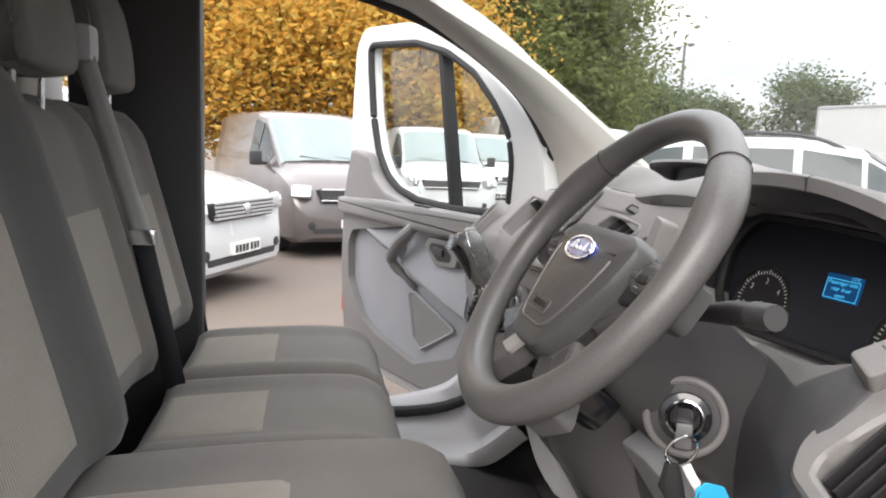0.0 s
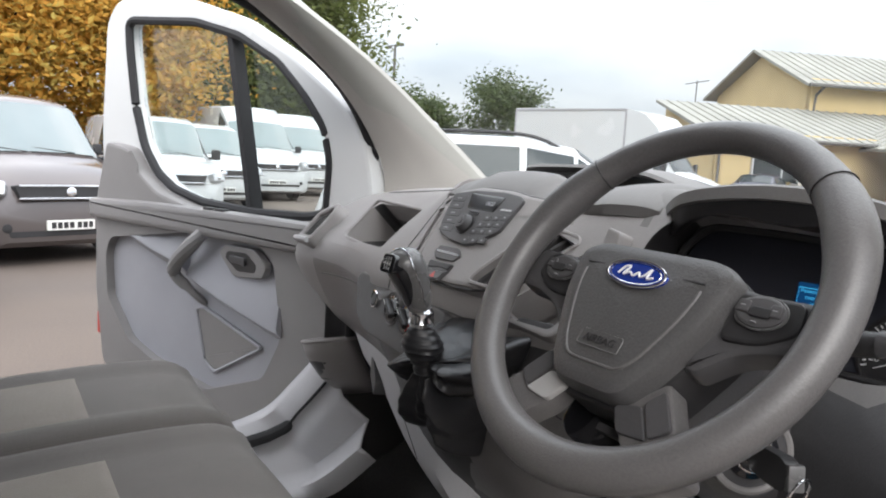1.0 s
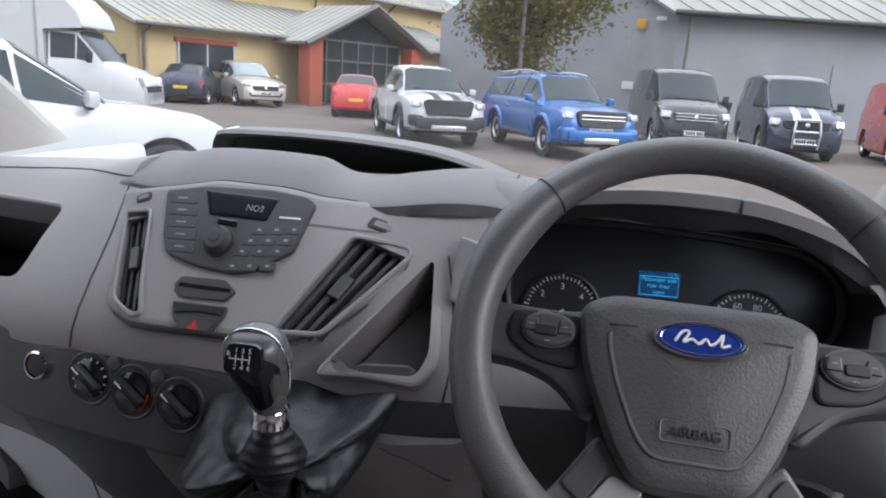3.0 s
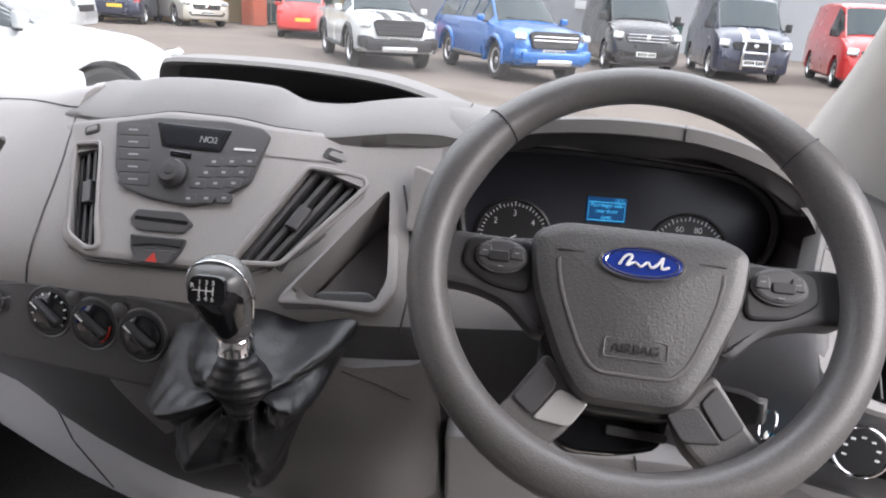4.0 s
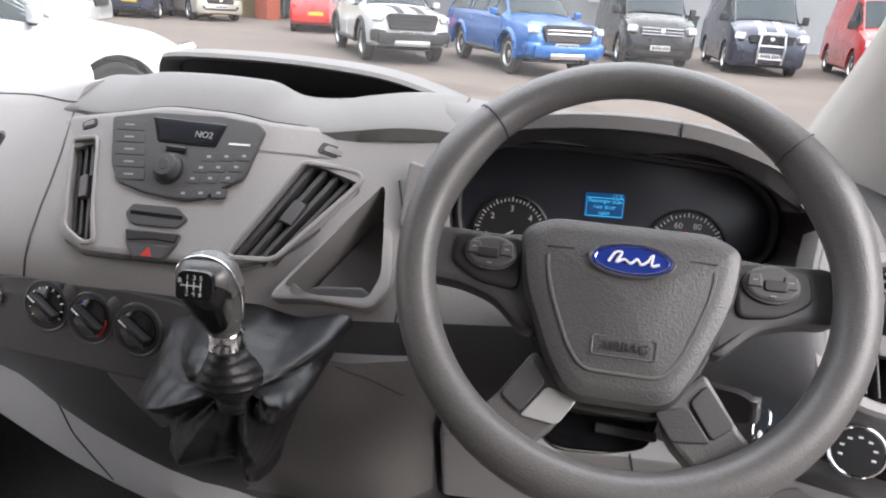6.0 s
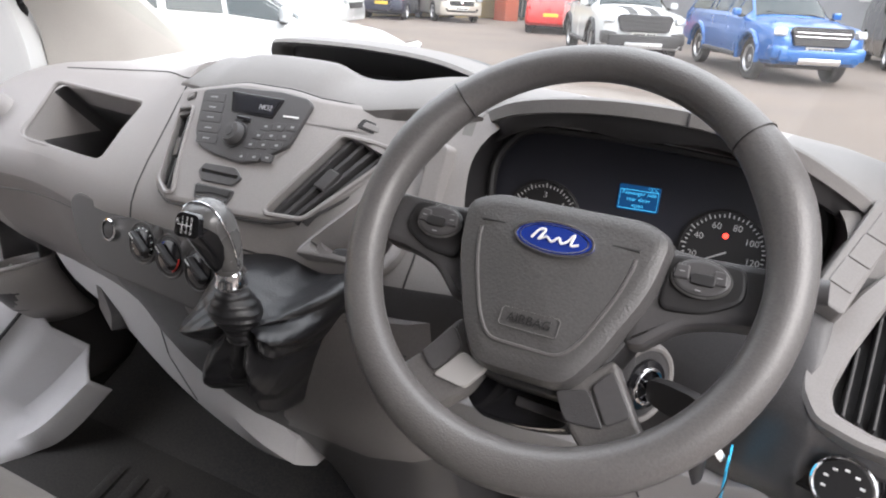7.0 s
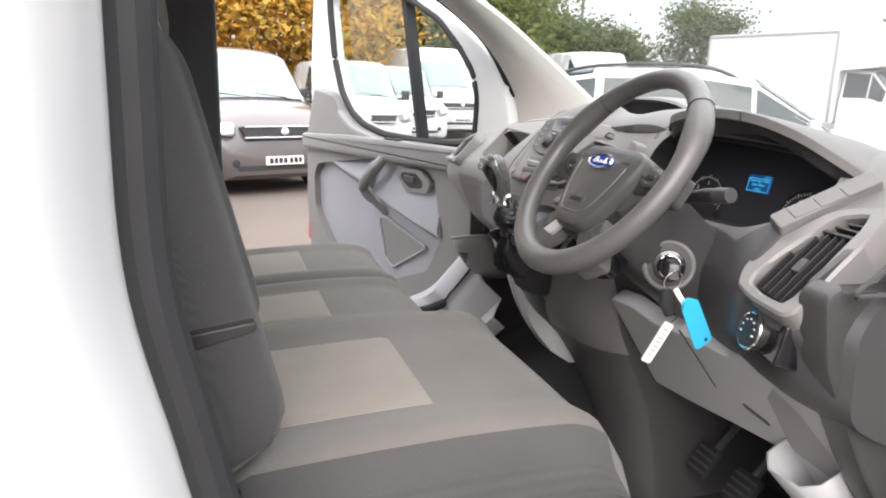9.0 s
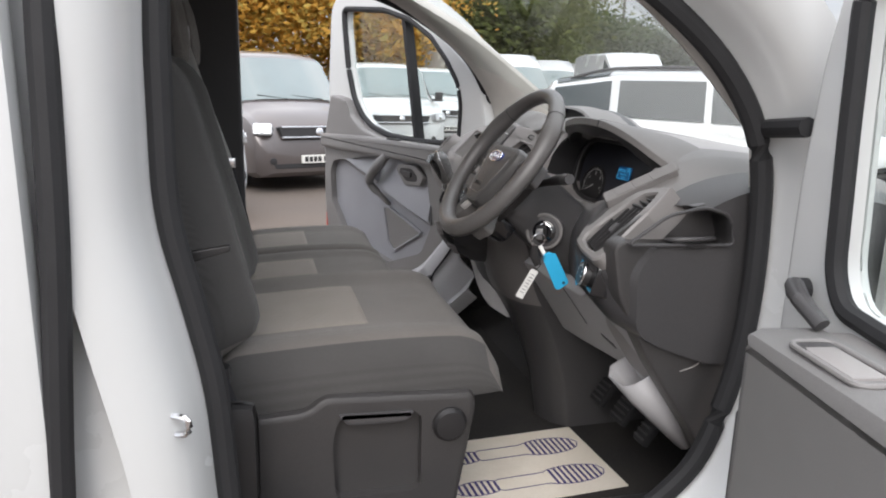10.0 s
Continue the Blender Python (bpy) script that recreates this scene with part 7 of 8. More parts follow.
# row of vans on the passenger side
vehicle("parked_van", "grey-brown parked panel van with chrome grille bars", "van", "paint_grey", -8.2, 0.35, -72, grille="chrome", bars=2, nose="car_plastic")
vehicle("parked_van", "white parked panel van with a black grille", "van", "paint_white", -5.9, -0.92, -24, grille="rim", bars=5, nose="car_plastic")
wv = vehicle("parked_van", "white parked panel van in a row of vans", "van", "paint_white", -12.2, 2.35, -90, group="white vans in a row", grille="chrome", bars=2)
copy_thing(wv, pose(-15.4, 4.15, 0, 0, 0, -90))
tv = vehicle("tall_van", "white high-roofed panel van in a row of vans", "tall_van", "paint_white", -17.9, 6.3, -88, group="tall white vans", grille="chrome", bars=2)
for x, y, h in ((-20.2, 8.5, -88), (-16.5, 10.6, -100), (-24.0, 11.5, -90), (-26.0, 14.2, -90), (-28.0, 17.0, -90)):
    copy_thing(tv, pose(x, y, 0, 0, 0, h))
# vehicles ahead
vehicle("white_suv", "white parked estate car with black roof rails", "suv", "paint_white", -4.04, 6.88, -32, "car", rails=True, glass="car_glass")
vehicle("red_hatchback", "red hatchback parked with its tail to the yard", "hatch", "paint_red", -9.2, 26.7, 18, "car", rear=True)
vehicle("blue_estate", "dark blue estate car parked by the showroom", "hatch", "paint_navy", -16.2, 27.2, 18, "car", rear=True)
vehicle("beige_offroader", "pale beige off-road car parked by the showroom", "suv", "paint_beige", -12.45, 25.2, 226, "car")
wp = vehicle("white_pickup", "white pickup with black bonnet panel and dark wheels", "pickup", "paint_white", -3.0, 15.05, 208, "pickup", stripe="car_plastic", glass="car_glass")
vehicle("parked_van", "white van parked behind the pickups", "van", "paint_white", -1.9, 21.5, 182, grille="car_plastic")
bp = vehicle("blue_pickup", "bright blue pickup with a hard canopy", "canopy_pickup", "paint_blue", 0.33, 14.75, 208, "pickup", glass="car_glass", grille="chrome", bars=0)
vehicle("parked_van", "black parked van beside a grey shed", "van", "paint_black", 2.75, 19.6, 188, glass="car_glass", grille="chrome", bars=3)
blk = vehicle("parked_van", "dark blue-black van with white bonnet stripes and bull bar", "van", "paint_navy", 5.5, 19.6, 180, glass="car_glass", grille="car_plastic", bars=3, stripe="paint_white")
for s in (-1, 1):
    part("bull_bar", tube(spline([(s * 0.3, 0.1, 0.3), (s * 0.32, 0.14, 0.6), (s * 0.28, 0.1, 0.95)], 4), 0.035, 10), "chrome", blk, "chrome bull bar")
for z in (0.4, 0.68, 0.95):
    part("bull_bar", tube([(-0.3, 0.12, z), (0.3, 0.12, z)], 0.03, 10), "chrome", blk)
vehicle("parked_van", "bright red parked van with black bumper", "van", "paint_red", 8.7, 19.6, 174, glass="car_glass", grille="car_plastic", nose="car_plastic")
# the vans by the shed are taller than the others
for v in bpy.data.objects:
    if v.parent is None and v.name.startswith("parked_van") and v.location.y > 19 and v.location.x > 0:
        v.scale.z = 1.13
# trim of the pickups
for v, mat, bar in ((wp, "car_plastic", "car_plastic"), (bp, "paint_blue", "chrome")):
    G = axes((0, 0.02, 0.9), (-1, 0, 0), (0, -0.12, 1))
    hz = 0.1 if v == wp else 0.0
    gp = part("grille_panel", prism(rounded([(-0.5, -0.17), (0.5, -0.17), (0.58, 0.10), (0.52, 0.17), (-0.52, 0.17), (-0.58, 0.10)], 0.05), 0.04, G, 0.015, None, -0.1), "car_plastic", v, "large dark grille")
    for i in range(4 if v == wp else 2):
        part("grille_slat", prism([(-0.5, -0.02 + i * 0.075 - hz), (0.5, -0.02 + i * 0.075 - hz), (0.5, 0.0 + i * 0.075 - hz), (-0.5, 0.0 + i * 0.075 - hz)], 0.055, G, 0.006, None, 0.0), bar, gp)
    part("lower_bumper", box((1.5, 0.22, 0.24), (0, -0.02, 0.55), 0.06), mat, v, "bumper under the grille")
    part("skid_plate", box((0.8, 0.1, 0.12), (0, 0.06, 0.46), 0.03), "rim" if v == wp else "chrome", v)
    for s in (1, -1):
        part("bumper_corner", box((0.34, 0.3, 0.26), (s * 0.72, -0.12, 0.6), 0.08), mat, v)
        part("side_step", tube([(s * 0.96, -1.5, 0.42), (s * 0.97, -3.4, 0.42)], 0.05, 8), "car_plastic", v)
        for ay in (-0.95, -4.0):
            part("wheel_arch", tube([(s * 0.945, ay + 0.5 * math.cos(a), 0.41 + 0.5 * math.sin(a)) for a in [radians(-5 + 19 * k) for k in range(11)]], 0.05, 8), "car_plastic" if v == wp else mat, v, "flared wheel arch")
        if v == wp:
            part("sport_bar", tube(spline([(s * 0.7, -3.65, 1.15), (s * 0.66, -3.5, 1.55), (s * 0.5, -3.42, 1.72), (0, -3.4, 1.75)], 5), 0.04, 8), "car_plastic", v, "black bar behind the cab")
        else:
            part("roof_rail", tube(spline([(s * 0.6, -2.1, 1.8), (s * 0.6, -3.0, 1.86), (s * 0.6, -4.6, 1.8)], 4), 0.025, 8), "chrome", v)
    part("windscreen_band", box((1.0, 0.02, 0.05), (0, -2.0, 1.73), 0.01, None), "car_plastic", v)

# box truck
trk = thing("box_truck", "white box truck with a rounded cab top", "truck", at=pose(-11.6, 16.9, 0, 0, 0, -74))
secs = [ring_of(s) for s in ((0.0, 0.35, 0.7, 0.75, 0.8, 0.8, 0.62), (-0.1, 0.3, 0.95, 1.0, 0.93, 0.92, 0.74), (-0.4, 0.28, 1.15, 1.2, 0.98, 0.97, 0.8), (-0.95, 0.28, 1.3, 1.36, 1.0, 0.98, 0.82), (-1.6, 0.28, 1.36, 2.15, 1.0, 0.98, 0.82), (-2.3, 0.28, 1.36, 2.2, 1.0, 0.98, 0.84))]
bm = bmesh.new()
loft(bm, secs)
part("cab", fix(bm), "paint_white", trk)
quad_patch("windscreen", trk, secs[3][8:15], secs[4][8:15], 0.2, 0.2, "car_glass", (0, 0.5, 0.5), (0, 0.06))
for s, (i0, i1) in ((1, (4, 8)), (-1, (18, 14))):
    quad_patch("side_window", trk, [secs[3][i0], secs[4][i0]], [secs[3][i1], secs[4][i1]], 0.4, 0.02, "car_glass", (s, 0, 0.2), (0, 0.1))
    quad_patch("side_window", trk, [secs[4][i0], secs[5][i0]], [secs[4][i1], secs[5][i1]], 0.04, 0.1, "car_glass", (s, 0, 0.2), (0, 0.1))
    part("headlamp", prism(rounded([(-0.13, -0.12), (0.13, -0.12), (0.11, 0.16), (-0.11, 0.16)], 0.05), 0.07, axes((s * 0.78, -0.12, 0.9), (-1, s * 0.5, 0), (0, -0.3, 1)), 0.02, None, -0.1), "lamp_glass", trk)
    part("door_mirror", box((0.16, 0.1, 0.3), (s * 1.16, -1.2, 1.5), 0.03), "car_plastic", trk)
part("grille", prism(rounded([(-0.5, -0.08), (0.5, -0.08), (0.55, 0.08), (-0.55, 0.08)], 0.03), 0.03, axes((0, 0, 0.75), (-1, 0, 0), (0, -0.1, 1)), 0.01, None, -0.1), "car_plastic", trk)
bm = bmesh.new()
prof = [(-1.35, 2.2), (-1.5, 2.6), (-1.9, 3.0), (-2.5, 3.15), (-6.4, 3.18), (-6.4, 0.75), (-2.35, 0.75), (-2.35, 2.12)]
loft(bm, [[Vector((x, a, b)) for a, b in rounded([Vector((p[0], p[1])) for p in prof], 0.08)] for x in (-1.06, 1.06)])
part("cargo_box", fix(bm), "paint_white", trk, "plain white cargo box")
for s in (1, -1):
    for yy in (-2.5, -6.38):
        part("box_edge", box((0.03, 0.06, 2.36), (s * 1.065, yy, 1.95), 0.008), "grey_mark", trk)
    part("box_rail", box((0.03, 3.9, 0.06), (s * 1.065, -4.45, 3.12), 0.008), "grey_mark", trk)
    for ay in (-0.95, -4.9):
        wheel_parts(trk, s * 0.88, ay, 0.36, s)

# ---- showroom ----
M["render_cream"] = node_mat("cream_rendered_wall", (0.62, 0.48, 0.25), 0.9, grain=0.25, grain_scale=40, bump=0.3, bump_scale=60, wear=0.3, wear_scale=0.6)
M["roof_sheet"] = node_mat("pale_grey_green_roof_sheet", (0.3, 0.295, 0.26), 0.6, grain=0.2, grain_scale=20, wear=0.45, wear_scale=0.5)
M["brick_red"] = node_mat("red_painted_brick", (0.42, 0.1, 0.055), 0.85, grain=0.3, grain_scale=30, bump=0.4, bump_scale=40, wear=0.25, wear_scale=2)
M["gutter"] = node_mat("grey_gutter_plastic", (0.13, 0.125, 0.115), 0.6, wear=0.3, wear_scale=3)
M["shed_grey"] = node_mat("grey_painted_shed_wall", (0.3, 0.31, 0.33), 0.85, grain=0.2, grain_scale=20, bump=0.3, bump_scale=30, wear=0.35, wear_scale=0.5)
BL = axes((-16.96, 23.93, 0), (0.418, 0.908, 0), (0, 0, 1)) @ pose(0, 0, 0, -90, 0, 0)
# frame of the building: x along its front, y to the back, z up
shop = thing("showroom", "cream rendered showroom with pale sheet roofs and a glazed porch", "building", at=BL @ Matrix.Diagonal((1, 1, 1.06, 1)))


def sheet(parent, a, b, c, d, name, mat, ribs, thick=0.12):
    """A sloping roof sheet with raised ribs from its eave a-b to its ridge d-c."""
    a, b, c, d = (Vector(p) for p in (a, b, c, d))
    bm = bmesh.new()
    nrm = (b - a).cross(d - a).normalized()
    if nrm.z < 0:
        nrm = -nrm
    loft(bm, [[a, b, c, d], [p - nrm * thick for p in (a, b, c, d)]])
    ob = part(name, fix(bm), mat, parent)
    for i in range(1, ribs):
        t = i / ribs
        p, q = a.lerp(b, t), d.lerp(c, t)
        part("roof_rib", tube([p + nrm * 0.015, q + nrm * 0.015], 0.035, 5), mat, ob)
    return ob


part("front_wall", box((22, 0.3, 2.95), (11, 0.15, 1.475), 0.02), "render_cream", shop)
part("end_wall", prism([(0, 0), (4.8, 0), (4.8, 4.2), (0, 2.85)], 0.3, axes((0.0, 0.0, 0), (0, 1, 0), (0, 0, 1)) @ pose(0, 0, -0.0), 0), "render_cream", shop)
part("upper_wall", box((20, 0.3, 1.9), (17.1, 4.9, 4.8), 0.02), "render_cream", shop)
part("gable_wall", prism([(4.7, 0), (13.2, 0), (13.2, 5.5), (8.95, 7.25), (4.7, 5.5)], 0.3, axes((7.1, 0, 0), (0, 1, 0), (0, 0, 1)), 0), "render_cream", shop)
sheet(shop, (-0.5, -0.6, 2.72), (22.5, -0.6, 2.72), (22.5, 4.8, 4.35), (-0.5, 4.8, 4.35), "lower_roof", "roof_sheet", 46)
sheet(shop, (6.5, 4.1, 5.42), (27.5, 4.1, 5.42), (27.5, 8.95, 7.5), (6.5, 8.95, 7.5), "upper_roof", "roof_sheet", 40)
sheet(shop, (6.5, 13.8, 5.42), (27.5, 13.8, 5.42), (27.5, 8.95, 7.5), (6.5, 8.95, 7.5), "upper_roof", "roof_sheet", 10)
part("gutter", tube([(-0.5, -0.68, 2.68), (22.5, -0.68, 2.68)], 0.07, 8), "gutter", shop)
part("gutter", tube([(6.5, 4.0, 5.38), (27.5, 4.0, 5.38)], 0.08, 8), "gutter", shop)
for u in (7.3, 13.0, 19.0, 25.0):
    part("down_pipe", tube([(u, 4.05, 5.35), (u, 4.6, 5.0), (u, 4.68, 4.3)], 0.06, 8), "gutter", shop)
part("down_pipe", tube([(0.1, -0.66, 2.65), (0.1, -0.08, 2.35), (0.1, -0.08, 0.0)], 0.05, 8), "gutter", shop)
win = part("window", box((2.6, 0.1, 1.0), (2.85, -0.02, 1.65), 0.01), "car_glass", shop, "dark window with a red lintel")
part("lintel", box((2.9, 0.14, 0.18), (2.85, -0.05, 2.24), 0.01), "brick_red", win)
for u in (1.55, 2.85, 4.15):
    part("window_frame", box((0.07, 0.14, 1.0), (u, -0.05, 1.65), 0.008), "paint_white", win)
# porch
for u in (6.9, 13.7):
    part("porch_pillar", box((0.75, 0.75, 2.7), (u, -1.8, 1.35), 0.02), "brick_red", shop, "red brick porch pillar")
sheet(shop, (6.2, -2.4, 2.55), (6.2, 1.5, 2.55), (10.35, 1.5, 4.35), (10.35, -2.4, 4.35), "porch_roof", "roof_sheet", 8)
sheet(shop, (14.5, -2.4, 2.55), (14.5, 1.5, 2.55), (10.35, 1.5, 4.35), (10.35, -2.4, 4.35), "porch_roof", "roof_sheet", 8)
for a, b in (((6.1, 2.45), (10.35, 4.3)), ((14.6, 2.45), (10.35, 4.3))):
    part("barge_board", tube([(a[0], -2.42, a[1]), (b[0], -2.42, b[1])], 0.14, 4), "gutter", shop)
gl = part("porch_glazing", prism([(7.3, 0.1), (13.3, 0.1), (13.3, 2.8), (10.35, 4.05), (7.3, 2.8)], 0.05, axes((0, -1.2, 0), (1, 0, 0), (0, 0, 1)), 0), "car_glass", shop, "dark glazed porch front")
for u in (7.3, 8.3, 9.3, 10.35, 11.4, 12.4, 13.3):
    part("glazing_bar", box((0.08, 0.08, 2.7 if u in (7.3, 13.3) else 2.9), (u, -1.28, 1.4), 0.005), "gutter", gl)
for z in (0.9, 1.9, 2.75):
    part("glazing_bar", box((6.0, 0.08, 0.09), (10.3, -1.29, z), 0.005), "gutter", gl)

# ---- grey shed ----
shed = thing("grey_shed", "large grey painted shed with a pale sheet roof", "building")
SH = Vector((3.0, 32.4, 0))
gdir = Vector((-0.86, 0.51, 0))
SG = axes(SH, gdir, (0, 0, 1))
part("gable_wall", prism([(0, 0), (14, 0), (14, 4.9), (7.0, 8.6), (0, 4.9)], 0.3, SG, 0), "shed_grey", shed, "grey gable wall")
wdir = Vector((0.97, 0.24, 0))
SW2 = axes(SH, wdir, (0, 0, 1))
part("side_wall", prism([(0, 0), (40, 0), (40, 4.9), (0, 4.9)], -0.3, SW2, 0), "shed_grey", shed, "grey side wall")
e0, e1 = SH + Vector((-0.2, -0.6, 4.85)), SH + wdir * 40 + Vector((0, -0.6, 4.85))
r0 = SH + gdir * 7 + Vector((0, 0, 8.6))
sheet(shed, e0, e1, r0 + wdir * 40, r0, "roof", "roof_sheet", 40)
part("gutter", tube([e0 + Vector((0, -0.1, -0.02)), e1 + Vector((0, -0.1, -0.02))], 0.12, 8), "car_plastic", shed)
part("down_pipe", tube([SH + Vector((0.5, -0.25, 4.8)), SH + Vector((0.4, -0.2, 0.2))], 0.07, 8), "gutter", shed)
part("roller_door", prism([(7.0, 0), (10.5, 0), (10.5, 3.2), (7.0, 3.2)], 0.05, SW2, 0), "shed_grey", shed)
part("alarm_box", box((0.4, 0.15, 0.4), SH + gdir * 1.6 + Vector((-0.1, -0.12, 4.4)), 0.03), node_mat("yellow_alarm_box", (0.6, 0.35, 0.02), 0.5, wear=0.1), shed, "yellow alarm box")
part("security_camera", box((0.45, 0.2, 0.18), SH + gdir * 0.7 + Vector((-0.1, -0.25, 4.6)), 0.04), "paint_white", shed, "white security camera")
for k in range(9):
    q = e0.lerp(r0, 0.45 + 0.0 * k) + wdir * (3 + k * 4.0)
    bm = bmesh.new()
    a = (r0 - e0).normalized() * 1.6
    b = wdir * 0.7
    nn = (wdir.cross(r0 - e0)).normalized() * (0.05 if wdir.cross(r0 - e0).z > 0 else -0.05)
    loft(bm, [[q + nn, q + b + nn, q + b + a + nn, q + a + nn], [q, q + b, q + b + a, q + a]])
    part("roof_light", fix(bm), "gutter", shed)
part("notice", box((0.5, 0.03, 0.35), SH + gdir * 1.9 + Vector((-0.15, -0.2, 1.75)), 0.01), "paint_white", shed)
bin_ = thing("waste_bin", "dark green wheeled waste bin by the shed", "bin", at=pose(4.6, 30.6, 0, 0, 0, 10))
bm = bmesh.new()
loft(bm, [[Vector((sx * w, sy * w * 0.8, z)) for sx, sy in ((-1, -1), (1, -1), (1, 1), (-1, 1))] for z, w in ((0.0, 0.5), (1.2, 0.62))])
part("bin_body", fix(bm), node_mat("dark_green_plastic", (0.02, 0.06, 0.055), 0.5, wear=0.3, wear_scale=3), bin_)
part("bin_lid", box((1.3, 1.05, 0.12), (0, 0, 1.26), 0.04), "car_plastic", bin_)

# ---- poles ----
def lamp_post(label, x, y, h, arm):
    p = thing("lamp_post", label, "lamp post", at=(x, y, 0))
    part("post", tube([(0, 0, 0), (0, 0, h * 0.5), (0, 0, h)], [0.012 * h, 0.0115 * h, 0.010 * h], 10), "gutter", p)
    part("cross_arm", tube([(-arm, 0, h), (arm, 0, h)], 0.04, 8), "gutter", p)
    for s in (-1, 1):
        part("flood_lamp", box((0.45, 0.3, 0.22), (s * arm, 0, h - 0.08), 0.04), "gutter", p)
    return p


lamp_post("tall thin lamp post with two heads far off", -51.5, 28.2, 10.4, 1.0)
lamp_post("grey lamp post with flood lamps beside a tree", -2.45, 22.9, 5.6, 0.35)
aer = thing("aerial_mast", "thin aerial mast on the showroom roof", "aerial", at=(-22.3, 29.2, 3.9))
part("mast", tube([(0, 0, 0), (0, 0, 2.0)], 0.03, 6), "gutter", aer)
part("aerial_bar", tube([(-0.9, 0.3, 1.9), (0.9, -0.3, 1.9)], 0.025, 6), "gutter", aer)

# ---- trees ----
def leaf_mat(name, c1, c2, c3):
    m = node_mat(name, c1, 0.75, spec=0.2)
    n, l = m.node_tree.nodes, m.node_tree.links
    g = n.new("ShaderNodeNewGeometry")
    r = n.new("ShaderNodeValToRGB")
    e = r.color_ramp.elements
    e[0].color, e[1].color = (*c1, 1), (*c3, 1)
    e.new(0.5).color = (*c2, 1)
    l.new(g.outputs["Random Per Island"], r.inputs["Fac"])
    l.new(r.outputs["Color"], n["Principled BSDF"].inputs["Base Color"])
    tr = n.new("ShaderNodeBsdfTranslucent")
    mx = n.new("ShaderNodeMixShader")
    mx.inputs["Fac"].default_value = 0.45
    out = [q for q in n if q.type == "OUTPUT_MATERIAL"][0]
    l.new(r.outputs["Color"], tr.inputs["Color"])
    l.new(n["Principled BSDF"].outputs["BSDF"], mx.inputs[1])
    l.new(tr.outputs["BSDF"], mx.inputs[2])
    l.new(mx.outputs["Shader"], out.inputs["Surface"])
    return m


M["bark"] = node_mat("grey_brown_bark", (0.07, 0.055, 0.042), 0.9, grain=0.5, grain_scale=60, bump=0.8, bump_scale=50, wear=0.4, wear_scale=3)
M["leaf_green"] = leaf_mat("green_leaves", (0.09, 0.11, 0.035), (0.12, 0.145, 0.045), (0.16, 0.18, 0.06))
M["leaf_dark"] = leaf_mat("dark_green_leaves", (0.06, 0.085, 0.035), (0.08, 0.11, 0.045), (0.11, 0.135, 0.055))
M["leaf_orange"] = leaf_mat("orange_autumn_leaves", (0.52, 0.27, 0.05), (0.58, 0.35, 0.07), (0.42, 0.34, 0.09))
M["leaf_mixed"] = leaf_mat("thin_autumn_leaves", (0.11, 0.12, 0.04), (0.15, 0.145, 0.05), (0.22, 0.15, 0.05))


def tree(name, label, x, y, height, spread, base, mat, leaves, size, seed, stems=1, limbs=16, clump=0.55):
    rng = random.Random(seed)
    t = thing(name, label, "tree", at=(x, y, 0))
    wood = bmesh.new()
    tips = []
    for s in range(stems):
        a = rng.uniform(0, 6.28)
        lean = 0.25 * spread if stems > 1 else 0.05 * spread
        tip = Vector((math.cos(a) * lean, math.sin(a) * lean, height * rng.uniform(0.82, 0.92)))
        r0 = height * (0.024 if stems == 1 else 0.013)
        line = spline([(0.1 * s, 0, 0), tip * 0.35 + Vector((rng.uniform(-0.1, 0.1), 0, 0)), tip * 0.7, tip], 4)
        tube(line, [r0 * (1 - 0.85 * i / (len(line) - 1)) for i in range(len(line))], 8, False, 1.0, wood)
        for b in range(limbs // stems):
            f = rng.uniform(0.25, 0.95)
            p = line[int(f * (len(line) - 1))]
            q = rng.uniform(0, 6.28)
            z = max(base + 0.3, p.z + rng.uniform(-0.05, 0.22) * height)
            rad = spread * math.sqrt(max(0.05, 1 - ((z - base) / (height - base) * 1.9 - 0.85) ** 2)) * rng.uniform(0.6, 1.0)
            e = Vector((math.cos(q) * rad, math.sin(q) * rad, min(z, height * 0.98)))
            mid = p.lerp(e, 0.5) + Vector((0, 0, -0.04 * height))
            br = spline([p, mid, e], 4)
            tube(br, [r0 * 0.4 * (1 - 0.8 * i / (len(br) - 1)) for i in range(len(br))], 5, False, 1.0, wood)
            tips += [e, e.lerp(mid, 0.5), mid]
        tips.append(tip)
    fix(wood)
    part("trunk", wood, "bark", t, "", 60)
    verts, faces = [], []
    for i in range(leaves):
        c = rng.choice(tips)
        g = clump * spread * 0.42
        p = c + Vector((rng.gauss(0, g), rng.gauss(0, g), rng.gauss(0, g * 0.7)))
        if p.z < base * 0.8:
            continue
        d = Vector((rng.gauss(0, 1), rng.gauss(0, 1), rng.gauss(0, 0.6))).normalized()
        u = d.cross(Vector((rng.random(), rng.random(), rng.random()))).normalized()
        s = size * rng.uniform(0.5, 1.2)
        k = len(verts)
        verts += [p - d * s, p + u * s * 0.45, p + d * s, p - u * s * 0.45 + d.cross(u) * s * 0.25]
        faces.append((k, k + 1, k + 2, k + 3))
    me = bpy.data.meshes.new("crown")
    me.from_pydata(verts, [], faces)
    me.materials.append(M[mat])
    cr = new("crown", me)
    cr.parent = t
    return t


